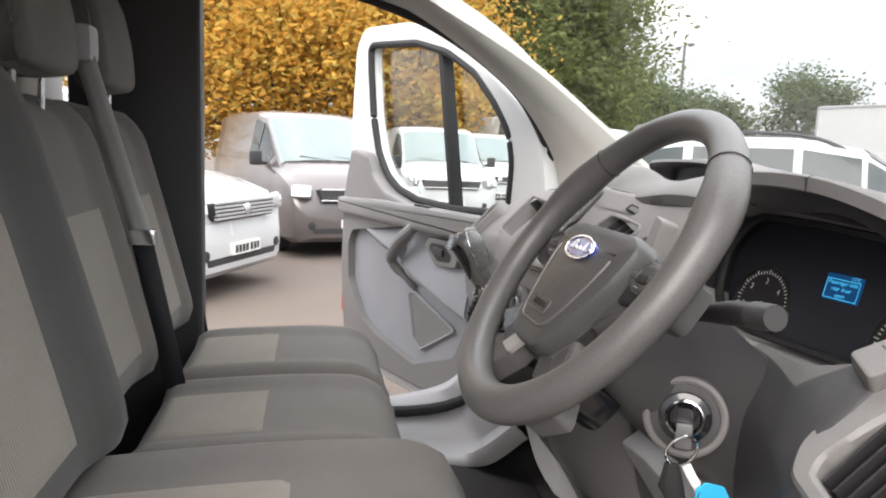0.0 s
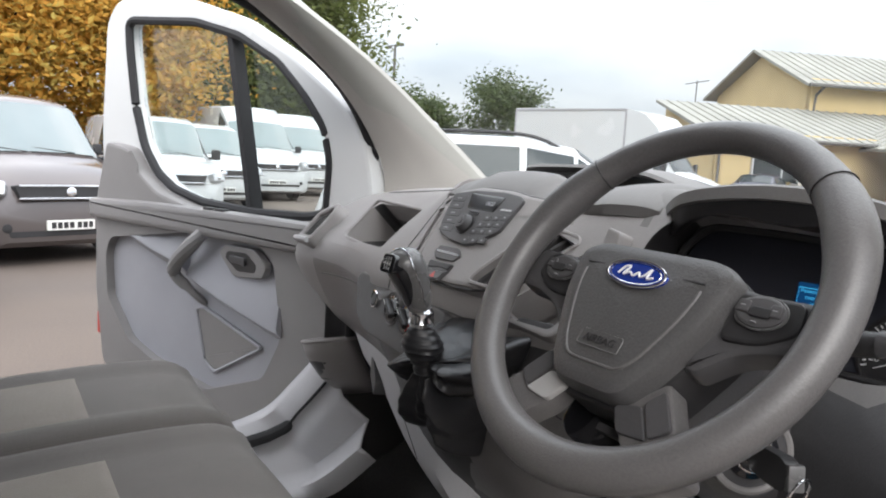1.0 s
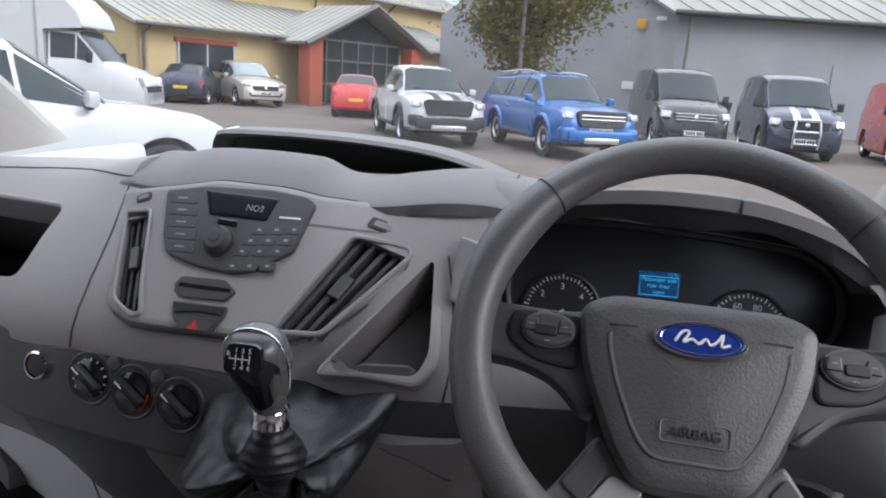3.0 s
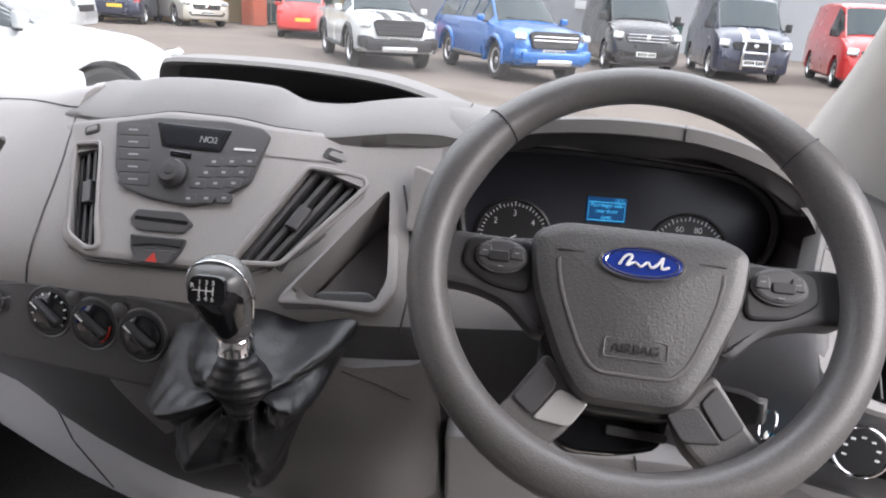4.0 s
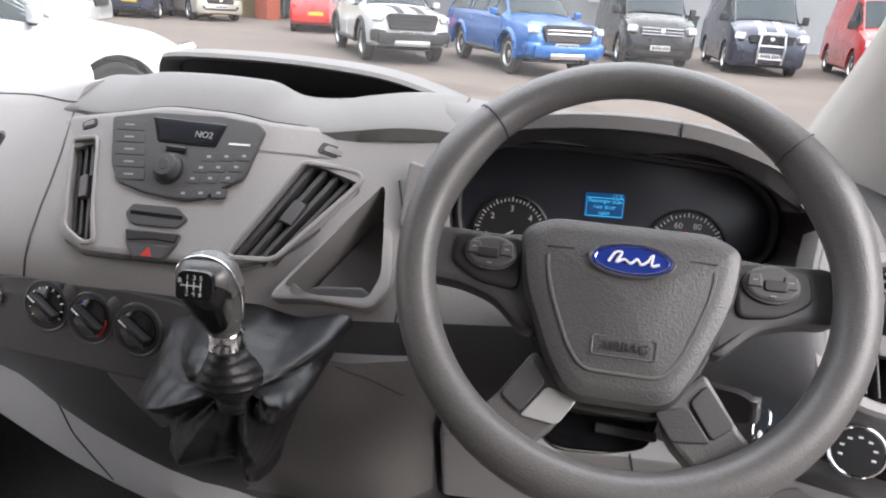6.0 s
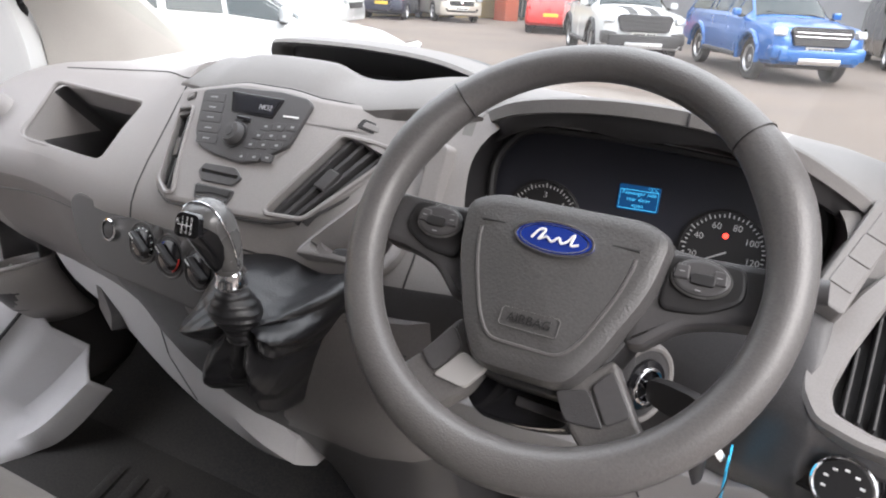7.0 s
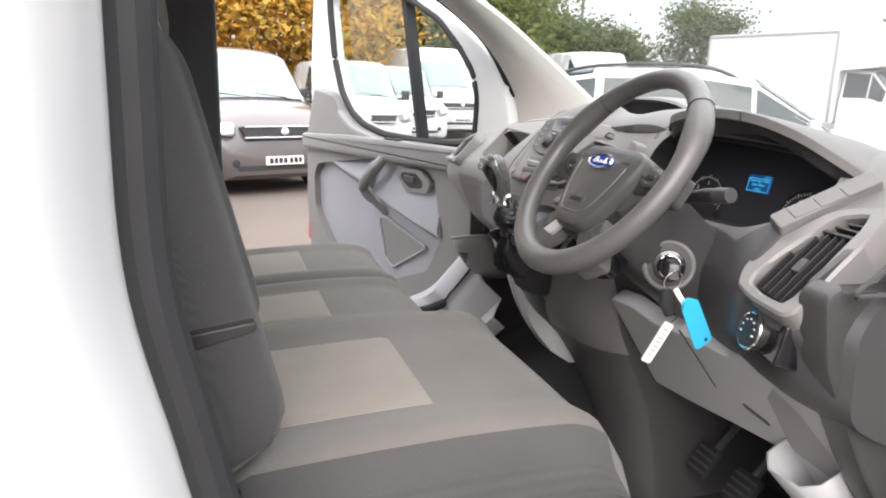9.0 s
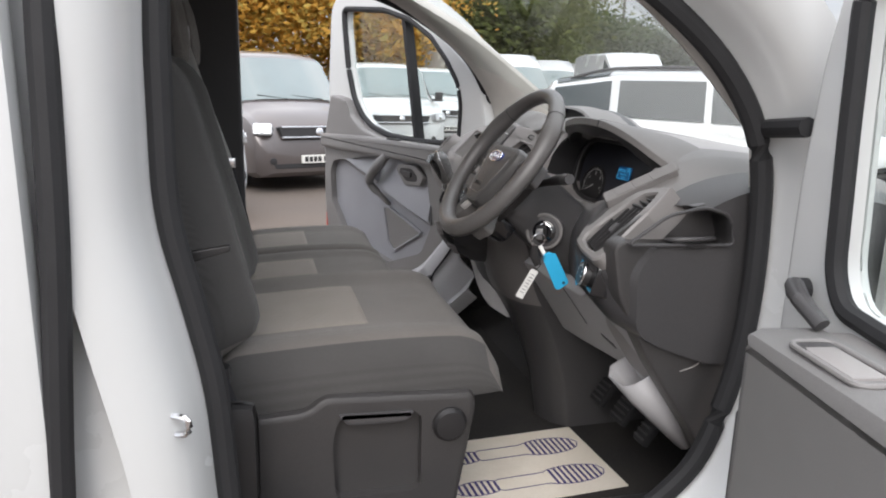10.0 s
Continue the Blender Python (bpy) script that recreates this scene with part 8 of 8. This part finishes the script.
tree("tree", "thin leafy tree with several stems before the grey shed", -2.2, 24.9, 7.3, 2.5, 2.4, "leaf_mixed", 15000, 0.11, 3, 4, 34, 0.5)
for i, (x, y, h, sp) in enumerate(((-24, -6.0, 9.5, 4.2), (-23.5, -1.2, 9.0, 4.0), (-25, 3.2, 8.5, 3.8))):
    tree("tree", "autumn tree with dense orange leaves", x, y, h, sp, 1.2, "leaf_orange", 30000, 0.13, 10 + i, 1, 30, 0.55)
for i, (x, y, h, sp) in enumerate(((-29, 6.5, 9.5, 4.2), (-32, 10.5, 11.5, 4.6), (-36, 13.4, 12.5, 4.2))):
    tree("tree", "tall tree with full green leaves", x, y, h, sp, 1.5, "leaf_green", 26000, 0.17, 20 + i, 1, 30, 0.55)
for i, (x, y, h, sp) in enumerate(((-48, 24.0, 7.5, 3.6), (-50, 28.6, 6.8, 3.4), (-50, 32.0, 5.6, 2.8), (-44, 18, 6.5, 3.6))):
    tree("tree", "distant dark green tree", x, y, h, sp, 0.6, "leaf_dark", 9000, 0.22, 30 + i, 1, 24, 0.55)
tree("tree", "distant round green tree", -46.5, 36.0, 8.6, 3.6, 1.5, "leaf_dark", 9000, 0.2, 41, 1, 26, 0.5)

# ---- driver's end of the dashboard ----
# side air vent on its sloping face
SV = axes((0.7085, 0.083, 1.188), (1, 0, -0.06), (0, 0.73, 0.685)) @ Matrix.Diagonal((1, 0.92, 1, 1))


def frame_ring(outer, inner, lo, hi, m, n=72, bevel=0.004):
    """A flat frame between two outlines that share a middle."""
    mid = sum((Vector(p) for p in inner), Vector((0, 0))) / len(inner)

    def reach(poly, a):
        d = Vector((math.cos(a), math.sin(a)))
        best = 0.0
        for p, q in zip(poly, poly[1:] + poly[:1]):
            p, q = Vector((p[0], p[1])) - mid, Vector((q[0], q[1])) - mid
            e = q - p
            den = d.x * e.y - d.y * e.x
            if abs(den) < 1e-12:
                continue
            t, u = (p.x * e.y - p.y * e.x) / den, (p.x * d.y - p.y * d.x) / den
            if t > 0 and -1e-6 <= u <= 1 + 1e-6:
                best = max(best, t)
        return mid + d * best

    secs = []
    for k in range(n):
        a = 2 * math.pi * k / n
        o, i = reach(outer, a), reach(inner, a)
        b = min(bevel / max((o - i).length, 1e-6), 0.4)
        e1, e2 = o.lerp(i, b), i.lerp(o, b)
        secs.append([m @ Vector(p) for p in ((o.x, o.y, lo), (o.x, o.y, hi - bevel), (e1.x, e1.y, hi), (e2.x, e2.y, hi), (i.x, i.y, hi - bevel), (i.x, i.y, lo))])
    bm = bmesh.new()
    loft(bm, secs, True, False, True)
    return fix(bm)


flat2 = lambda pts, r: [(p.x, p.y) for p in rounded(pts, r)]
frame_out = flat2([(-0.046, 0.018), (-0.062, 0.045), (-0.064, 0.078), (-0.051, 0.121), (-0.034, 0.16), (-0.019, 0.186), (0.003, 0.201), (0.054, 0.220), (0.060, 0.17), (0.060, 0.06), (0.062, 0.02), (0.05, 0.004), (-0.01, 0.008)], 0.008)
frame_in = flat2([(-0.031, 0.032), (-0.036, 0.05), (-0.028, 0.092), (-0.008, 0.16), (0.001, 0.178), (0.033, 0.194), (0.039, 0.165), (0.037, 0.11), (0.040, 0.04), (0.034, 0.022), (0.0, 0.023)], 0.005)
sv = thing("side_air_vent", "louvred air vent with a pale grey surround beside the wheel", "air vent", at=SV)
cut(body, prism(frame_in, 0.06, SV, 0, None, -0.045))
part("surround", frame_ring(frame_out, frame_in, -0.05, 0.012, R), "vent_grey", sv, "pale grey vent surround")
part("vent_back", prism(frame_in, -0.014, R, 0, None, -0.019), "black", sv)
for i in range(6):
    x = -0.024 + i * 0.0122
    y1 = min(0.150, 0.092 + (x + 0.028) * 3.0)
    y0 = 0.034 - (x + 0.03) * 0.16
    part("louvre", prism([(x - 0.0013, y0), (x + 0.0013, y0), (x + 0.0013, y1), (x - 0.0013, y1)], 0.006, R, 0.0008, None, -0.016), "black", sv)
part("thumb_slider", prism(rounded([(0.000, 0.075), (0.012, 0.075), (0.012, 0.1), (0.000, 0.1)], 0.003), 0.009, R, 0.002, None, 0.0), "radio", sv)
part("louvre_bridge", prism([(-0.008, 0.150), (0.038, 0.152), (0.038, 0.157), (-0.006, 0.155)], 0.008, R, 0.001, None, -0.016), "black", sv)
for i in range(2):
    part("top_louvre", prism([(0.0 + i * 0.013, 0.164 + i * 0.010), (0.037, 0.166 + i * 0.011), (0.037, 0.169 + i * 0.011), (0.0 + i * 0.013, 0.167 + i * 0.010)], 0.006, R, 0, None, -0.016), "black", sv)
# blade that carries the surround down past the switch
BLD = axes((0.0, 0.094, 0.0), (1, -0.04, 0), (0, 0.05, 1))
part("switch_blade", prism(rounded([(0.641, 1.20), (0.655, 1.14), (0.675, 1.10), (0.772, 1.088), (0.788, 1.12), (0.775, 1.20)], 0.012), -0.014, BLD, 0.006, None, -0.05), "dash_dark", dash)
part("surround_leg", prism(rounded([(0.742, 1.222), (0.768, 1.225), (0.776, 1.17), (0.786, 1.122), (0.774, 1.116), (0.764, 1.140), (0.757, 1.18)], 0.006), 0.012, BLD, 0.004, None, -0.04), "vent_grey", sv, "pale leg of the surround beside the switch")
# headlamp switch
LS = axes((0.704, 0.105, 1.152), (1, -0.25, -0.02), (0.1, 0.25, 1))
ls = thing("headlamp_switch", "round headlamp switch with a chrome ring on a dark plate", "light switch", at=LS)
part("switch_plate", prism(rounded([(-0.048, -0.022), (-0.047, 0.024), (0.052, 0.030), (0.055, -0.026)], 0.006), 0.006, R, 0.003, None, -0.03), "gloss_black", ls)
part("switch_knob", lathe([(0.0245, 0.004), (0.0245, 0.018), (0.022, 0.022), (0.012, 0.0225)], R, 32), "black", ls)
part("chrome_ring", tube([(0.0245 * math.cos(a), 0.0245 * math.sin(a), 0.0195) for a in [2 * math.pi * k / 36 for k in range(36)]], 0.0022, 8, True), "chrome", ls, "chrome ring")
for k in range(7):
    a = radians(200 - k * 36)
    part("switch_mark", prism([(-0.002, -0.001), (0.002, -0.001), (0.002, 0.001), (-0.002, 0.001)], 0.0232, Matrix.Translation((0.015 * math.cos(a), 0.015 * math.sin(a), 0)), 0, None, 0.022), "white_mark", ls)
part("switch_mark", prism([(-0.042, 0.004), (-0.039, 0.0), (-0.036, 0.004), (-0.039, 0.008)], 0.0068, R, 0, None, 0.005), "white_mark", ls)
# strip of blank switches beside the instruments
BS = axes((0.674, 0.207, 1.3225), (1, -0.05, -0.38), (0.33, 0.83, 0.43))
part("blank_strip", prism(rounded([(-0.020, -0.068), (0.012, -0.072), (0.020, 0.075), (-0.010, 0.080)], 0.006), 0.004, BS, 0.003, None, -0.03), "dash_top", dash)
for i in range(3):
    part("blank_switch", prism(rounded([(-0.013 + i * 0.004, -0.045 + i * 0.036), (0.009 + i * 0.004, -0.047 + i * 0.036), (0.012 + i * 0.004, -0.013 + i * 0.036), (-0.010 + i * 0.004, -0.011 + i * 0.036)], 0.002), 0.0055, BS, 0.001, None, 0.0), "dash_top", dash, "blank switch cover")
# vents beside the instruments on the inner side
NV = axes((0.238, 0.185, 1.335), (1, 0, 0), (0, 0.3, 0.95))
part("inner_switch", prism(rounded([(-0.014, -0.035), (0.012, -0.04), (0.014, 0.03), (-0.010, 0.036)], 0.006), 0.01, NV, 0.003, None, -0.02), "dash", dash)

# ---- pale lower panel with its pocket ----
LP = axes((0.0, 0.115, 1.10), (1, 0.04, 0.0), (0, -0.56, 0.83))
low = [(0.287, -0.25), (0.290, -0.02), (0.36, -0.012), (0.42, -0.03), (0.52, -0.02), (0.60, -0.02), (0.64, 0.005), (0.76, 0.02), (0.797, 0.02), (0.795, -0.10), (0.772, -0.34), (0.758, -0.37), (0.72, -0.37), (0.685, -0.26), (0.650, -0.207), (0.52, -0.222), (0.40, -0.24)]
part("lower_panel", prism(rounded(low, 0.012), 0.012, LP, 0.005, None, -0.02), "light_panel", dash, "pale grey lower panel under the wheel")
part("panel_slot", prism(rounded([(0.585, -0.13), (0.63, -0.145), (0.632, -0.155), (0.587, -0.14)], 0.003), 0.0135, LP, 0, None, 0.01), "dash_dark", dash)
part("panel_seam", tube([LP @ Vector(p) for p in ((0.50, -0.01, 0.0122), (0.515, -0.07, 0.0122), (0.525, -0.128, 0.0122))], 0.0014, 5), "dash_dark", dash)
bm = bmesh.new()
loft(bm, [[LP @ Vector(p) for p in ring] for ring in (
    ((0.655, -0.165, 0.012), (0.656, -0.160, 0.05), (0.675, -0.165, 0.070), (0.732, -0.165, 0.070), (0.756, -0.160, 0.05), (0.762, -0.160, 0.012)),
    ((0.672, -0.24, 0.012), (0.674, -0.24, 0.045), (0.69, -0.245, 0.060), (0.74, -0.245, 0.060), (0.764, -0.24, 0.045), (0.768, -0.24, 0.012)),
    ((0.715, -0.355, 0.012), (0.717, -0.355, 0.03), (0.726, -0.36, 0.036), (0.752, -0.36, 0.036), (0.766, -0.355, 0.03), (0.769, -0.355, 0.012)))], False, False)
solid(part("door_pocket", fix(bm), "light_panel", dash, "open pale storage pocket", 60), 0.005)
bm = bmesh.new()
loft(bm, [[LP @ Vector(p) for p in ring] for ring in (((0.66, -0.075, 0.0125), (0.685, -0.04, 0.0135), (0.72, -0.07, 0.0135), (0.75, -0.14, 0.0125)), ((0.66, -0.18, 0.0125), (0.68, -0.19, 0.0135), (0.72, -0.20, 0.0135), (0.758, -0.195, 0.0125)))], False, False)
part("pocket_wall", fix(bm), "dash", dash)
# kick panel and cup tray at the end of the dashboard
EP = axes((0.785, 0, 0), (0, 1, 0), (0, 0, 1))
kick = part("kick_panel", prism(rounded([(0.092, 1.232), (0.112, 1.135), (0.19, 0.995), (0.295, 0.845), (0.43, 0.62), (0.62, 0.62), (0.62, 1.29), (0.38, 1.31), (0.26, 1.305)], 0.015), 0.022, EP, 0.006, None, -0.02), "kick", dash, "charcoal kick panel")
ct = part("cup_tray", prism(rounded([(0.086, 1.224), (0.094, 1.246), (0.177, 1.294), (0.255, 1.311), (0.325, 1.296), (0.350, 1.25), (0.352, 1.21)], 0.016), 0.04, EP, 0.008, None, -0.03), "kick", dash, "charcoal cup tray at the end of the dash")
for piece in (ct, body, kick):
    cut(piece, prism(rounded([(0.108, 1.237), (0.183, 1.287), (0.255, 1.301), (0.308, 1.286), (0.325, 1.230)], 0.016), 0.2, EP, 0, None, -0.018))
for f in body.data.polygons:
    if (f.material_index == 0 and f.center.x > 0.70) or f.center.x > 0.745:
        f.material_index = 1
part("tray_lining", prism(rounded([(0.102, 1.233), (0.183, 1.291), (0.255, 1.305), (0.312, 1.289), (0.330, 1.226)], 0.016), -0.0165, EP, 0, None, -0.026), "kick", dash)
part("tray_rim", tube([EP @ Vector((p.x, p.y, 0.039)) for p in rounded([(0.108, 1.237), (0.183, 1.287), (0.255, 1.301), (0.308, 1.286), (0.325, 1.230)], 0.016)], 0.0035, 8, True), "dash_dark", dash)
part("cup_ring", tube([(0.806 + 0.028 * math.cos(a), 0.244 + 0.045 * math.sin(a), 1.240 + 0.006 * math.cos(a)) for a in [2 * math.pi * k / 32 for k in range(32)]], 0.004, 8, True), "dash_dark", dash)
part("cup_well", lathe([(0.040, 0.0), (0.042, 0.008)], Matrix.Translation((0.806, 0.244, 1.229)) @ Matrix.Diagonal((0.6, 1, 1, 1)), 28), "black", dash)
part("kick_mark", tube(spline([EP @ Vector(p) for p in ((0.17, 1.16, 0.022), (0.22, 1.167, 0.022), (0.26, 1.16, 0.022))], 4), 0.0015, 5), "dash", dash)
part("kick_mark", tube(spline([EP @ Vector(p) for p in ((0.25, 0.985, 0.022), (0.285, 0.995, 0.022), (0.305, 1.02, 0.022))], 4), 0.0015, 5), "dash", dash)

part("passenger_kick_panel", prism(rounded([(0.30, 1.08), (0.32, 0.90), (0.34, 0.60), (0.66, 0.58), (0.66, 1.12), (0.42, 1.12)], 0.02), 0.03, axes((-0.83, 0, 0), (0, 1, 0), (0, 0, 1)), 0.005, None, -0.01), "kick", dash, "dark kick panel")
# passenger-side vent and cup pocket at the end of the dash
PV = axes((-0.682, 0.172, 1.268), (1, -0.16, 0.06), (0, 0.68, 0.74))
pvn = thing("passenger_air_vent", "black louvred air vent at the passenger end of the dash", "air vent", at=PV)
cut(body, prism(flat2([(-0.05, -0.032), (0.048, -0.03), (0.052, 0.042), (0.036, 0.058), (-0.046, 0.034)], 0.01), 0.04, PV, 0, None, -0.03))
part("vent_housing", frame_ring(flat2([(-0.064, -0.052), (0.06, -0.05), (0.066, 0.052), (0.04, 0.075), (-0.06, 0.045)], 0.016), flat2([(-0.048, -0.030), (0.046, -0.028), (0.05, 0.04), (0.034, 0.056), (-0.044, 0.032)], 0.010), -0.09, 0.012, R), "dash", pvn)
part("vent_face", prism(flat2([(-0.05, -0.032), (0.048, -0.03), (0.052, 0.042), (0.036, 0.058), (-0.046, 0.034)], 0.01), -0.012, R, 0.001, None, -0.02), "black", pvn)
for i in range(5):
    x = -0.036 + i * 0.017
    part("louvre", prism([(x, -0.03), (x + 0.003, -0.03), (x + 0.006, 0.035 + i * 0.003), (x + 0.003, 0.035 + i * 0.003)], 0.006, R, 0.001, None, -0.014), "black", pvn)
part("vent_lip", tube([(-0.06, -0.046, 0.012), (0.0, -0.046, 0.016), (0.056, -0.044, 0.013)], 0.007, 8), "light_panel", pvn, "pale lower lip")
# cup pocket let into the lower edge of the dash
def oval_ring(k, z, y=0.0):
    return [Vector((-0.705 + 0.066 * k * math.cos(a), 0.222 + y + 0.068 * k * math.sin(a), z + 0.25 * 0.066 * k * math.cos(a))) for a in [2 * math.pi * q / 32 for q in range(32)]]


for piece in (body, knee):
    bm = bmesh.new()
    loft(bm, [oval_ring(0.90, 0.88), oval_ring(0.92, 0.97), oval_ring(0.88, 1.06), oval_ring(0.7, 1.115, -0.01), oval_ring(0.35, 1.14, -0.03)])
    cut(piece, fix(bm))
bm = bmesh.new()
loft(bm, [oval_ring(1.0, 0.985), oval_ring(0.995, 0.95, 0.01), oval_ring(0.93, 0.89, 0.045), oval_ring(0.8, 0.84, 0.09)], True, False)
solid(part("cup_pocket", fix(bm), "dash", dash, "cup pocket under the dash end", 60), 0.006)
part("cup_rim", tube(oval_ring(0.98, 0.985), 0.005, 8, True), "dash", dash)
bm = bmesh.new()
loft(bm, [oval_ring(0.93, 0.98), oval_ring(0.90, 0.93, 0.015), oval_ring(0.8, 0.885, 0.04), oval_ring(0.3, 0.88, 0.04)], True, False)
part("cup_liner", fix(bm), "dash_dark", dash, "charcoal inside of the cup pocket", 60)
bm = bmesh.new()
loft(bm, [ring[1:16] for ring in (oval_ring(0.94, 0.975), oval_ring(0.93, 1.02), oval_ring(0.89, 1.065), oval_ring(0.71, 1.117, -0.01), oval_ring(0.36, 1.142, -0.03))], False, False)
solid(part("cup_wall", fix(bm), "dash_dark", dash, "charcoal back of the cup pocket", 60), 0.004, 1.0)

# ---- footwell ----
mat_o = thing("paper_floor_mat", "cream paper floor mat printed with two purple shoe soles", "floor mat", at=pose(0.445, 0.085, 0.603, 0, 0, 3))
part("sheet", prism(rounded([(-0.15, -0.24), (0.15, -0.24), (0.15, 0.21), (-0.15, 0.21)], 0.004), 0.0015, R, 0, None, 0.0), "paper", mat_o)
for cx in (-0.068, 0.068):
    def sole(v):
        """Half width of a shoe sole along its length."""
        return 0.036 * math.sqrt(max(0.0, 1 - ((v - 0.105) / 0.085) ** 2)) if v > 0.045 else (0.026 * math.sqrt(max(0.0, 1 - ((v + 0.13) / 0.06) ** 2)) if v < -0.08 else 0.022)
    out = [(cx + sole(v) + 0.002, v) for v in [-0.189 + 0.379 * k / 40 for k in range(41)]] + [(cx - sole(v) - 0.002, v) for v in [0.19 - 0.379 * k / 40 for k in range(41)]]
    part("sole_outline", tube([(a, b, 0.0018) for a, b in out], 0.0013, 4, True), "ink", mat_o)
    for k in range(26):
        v = 0.188 - k * 0.0145
        if -0.08 < v < 0.045 or sole(v) < 0.008:
            continue
        part("sole_bar", prism([(cx - sole(v), v - 0.0032), (cx + sole(v), v - 0.0032), (cx + sole(v), v + 0.0032), (cx - sole(v), v + 0.0032)], 0.0021, R, 0, None, 0.001), "ink", mat_o)
for x, nm, w in ((0.33, "clutch", 0.055), (0.44, "brake", 0.06), (0.55, "accelerator", 0.045)):
    pd = thing(nm + "_pedal", "black rubber foot pedal on a steel arm", "pedal", at=(x, 0.36, 0.72))
    part("pad", box((w, 0.02, 0.07), (0, 0, 0), 0.006, pose(0, 0, 0, -35, 0, 0)), "rubber", pd)
    for k in range(4):
        part("tread_bar", box((w * 0.85, 0.006, 0.005), (0, -0.012, -0.022 + 0.015 * k), 0.001, pose(0, 0, 0, -35, 0, 0)), "dash_dark", pd)
    part("arm", tube([(0, 0.015, 0.01), (0, 0.10, 0.10), (0, 0.14, 0.3)], 0.009, 8), "dash_dark", pd)
# toe board and rubber ribs
part("toe_board", box((1.66, 0.04, 0.62), (0, 0.60, 0.80), 0.01, pose(0, 0, 0, 0, 0, 0)), "floor_rubber", van)
bm = bmesh.new()
loft(bm, [[Vector((x, y, z)) for y, z in ((0.30, 0.60), (0.45, 0.68), (0.60, 0.85), (0.62, 0.58), (0.30, 0.57))] for x in (-0.7, 0.05)])
part("passenger_toe_ramp", fix(bm), "floor_rubber", van)
for k in range(6):
    part("floor_rib", tube(spline([(-0.45 + k * 0.06, -0.05, 0.604), (-0.42 + k * 0.06, 0.08, 0.606), (-0.46 + k * 0.06, 0.22, 0.604)], 4), 0.012, 6, False, 0.4), "floor_rubber", van)
# striker and slot on the driver's pillar
st = thing("door_striker", "steel door striker loop on the white pillar", "door striker", at=(0.915, -0.662, 1.03))
part("striker_plate", box((0.05, 0.006, 0.085), (0, 0, 0), 0.002, pose(0, 0, 0, 0, 0, 35)), "chrome", st)
part("striker_loop", tube(spline([(0.0, 0.0, 0.012), (0.02, 0.045, 0.012), (0.02, 0.045, -0.012), (0.0, 0.0, -0.012)], 4), 0.005, 8), "chrome", st)
part("pillar_slot", box((0.004, 0.004, 0.13), (0.926, -0.678, 1.20), 0.001, pose(0, 0, 0, 0, 0, 0)), "dash_dark", van)
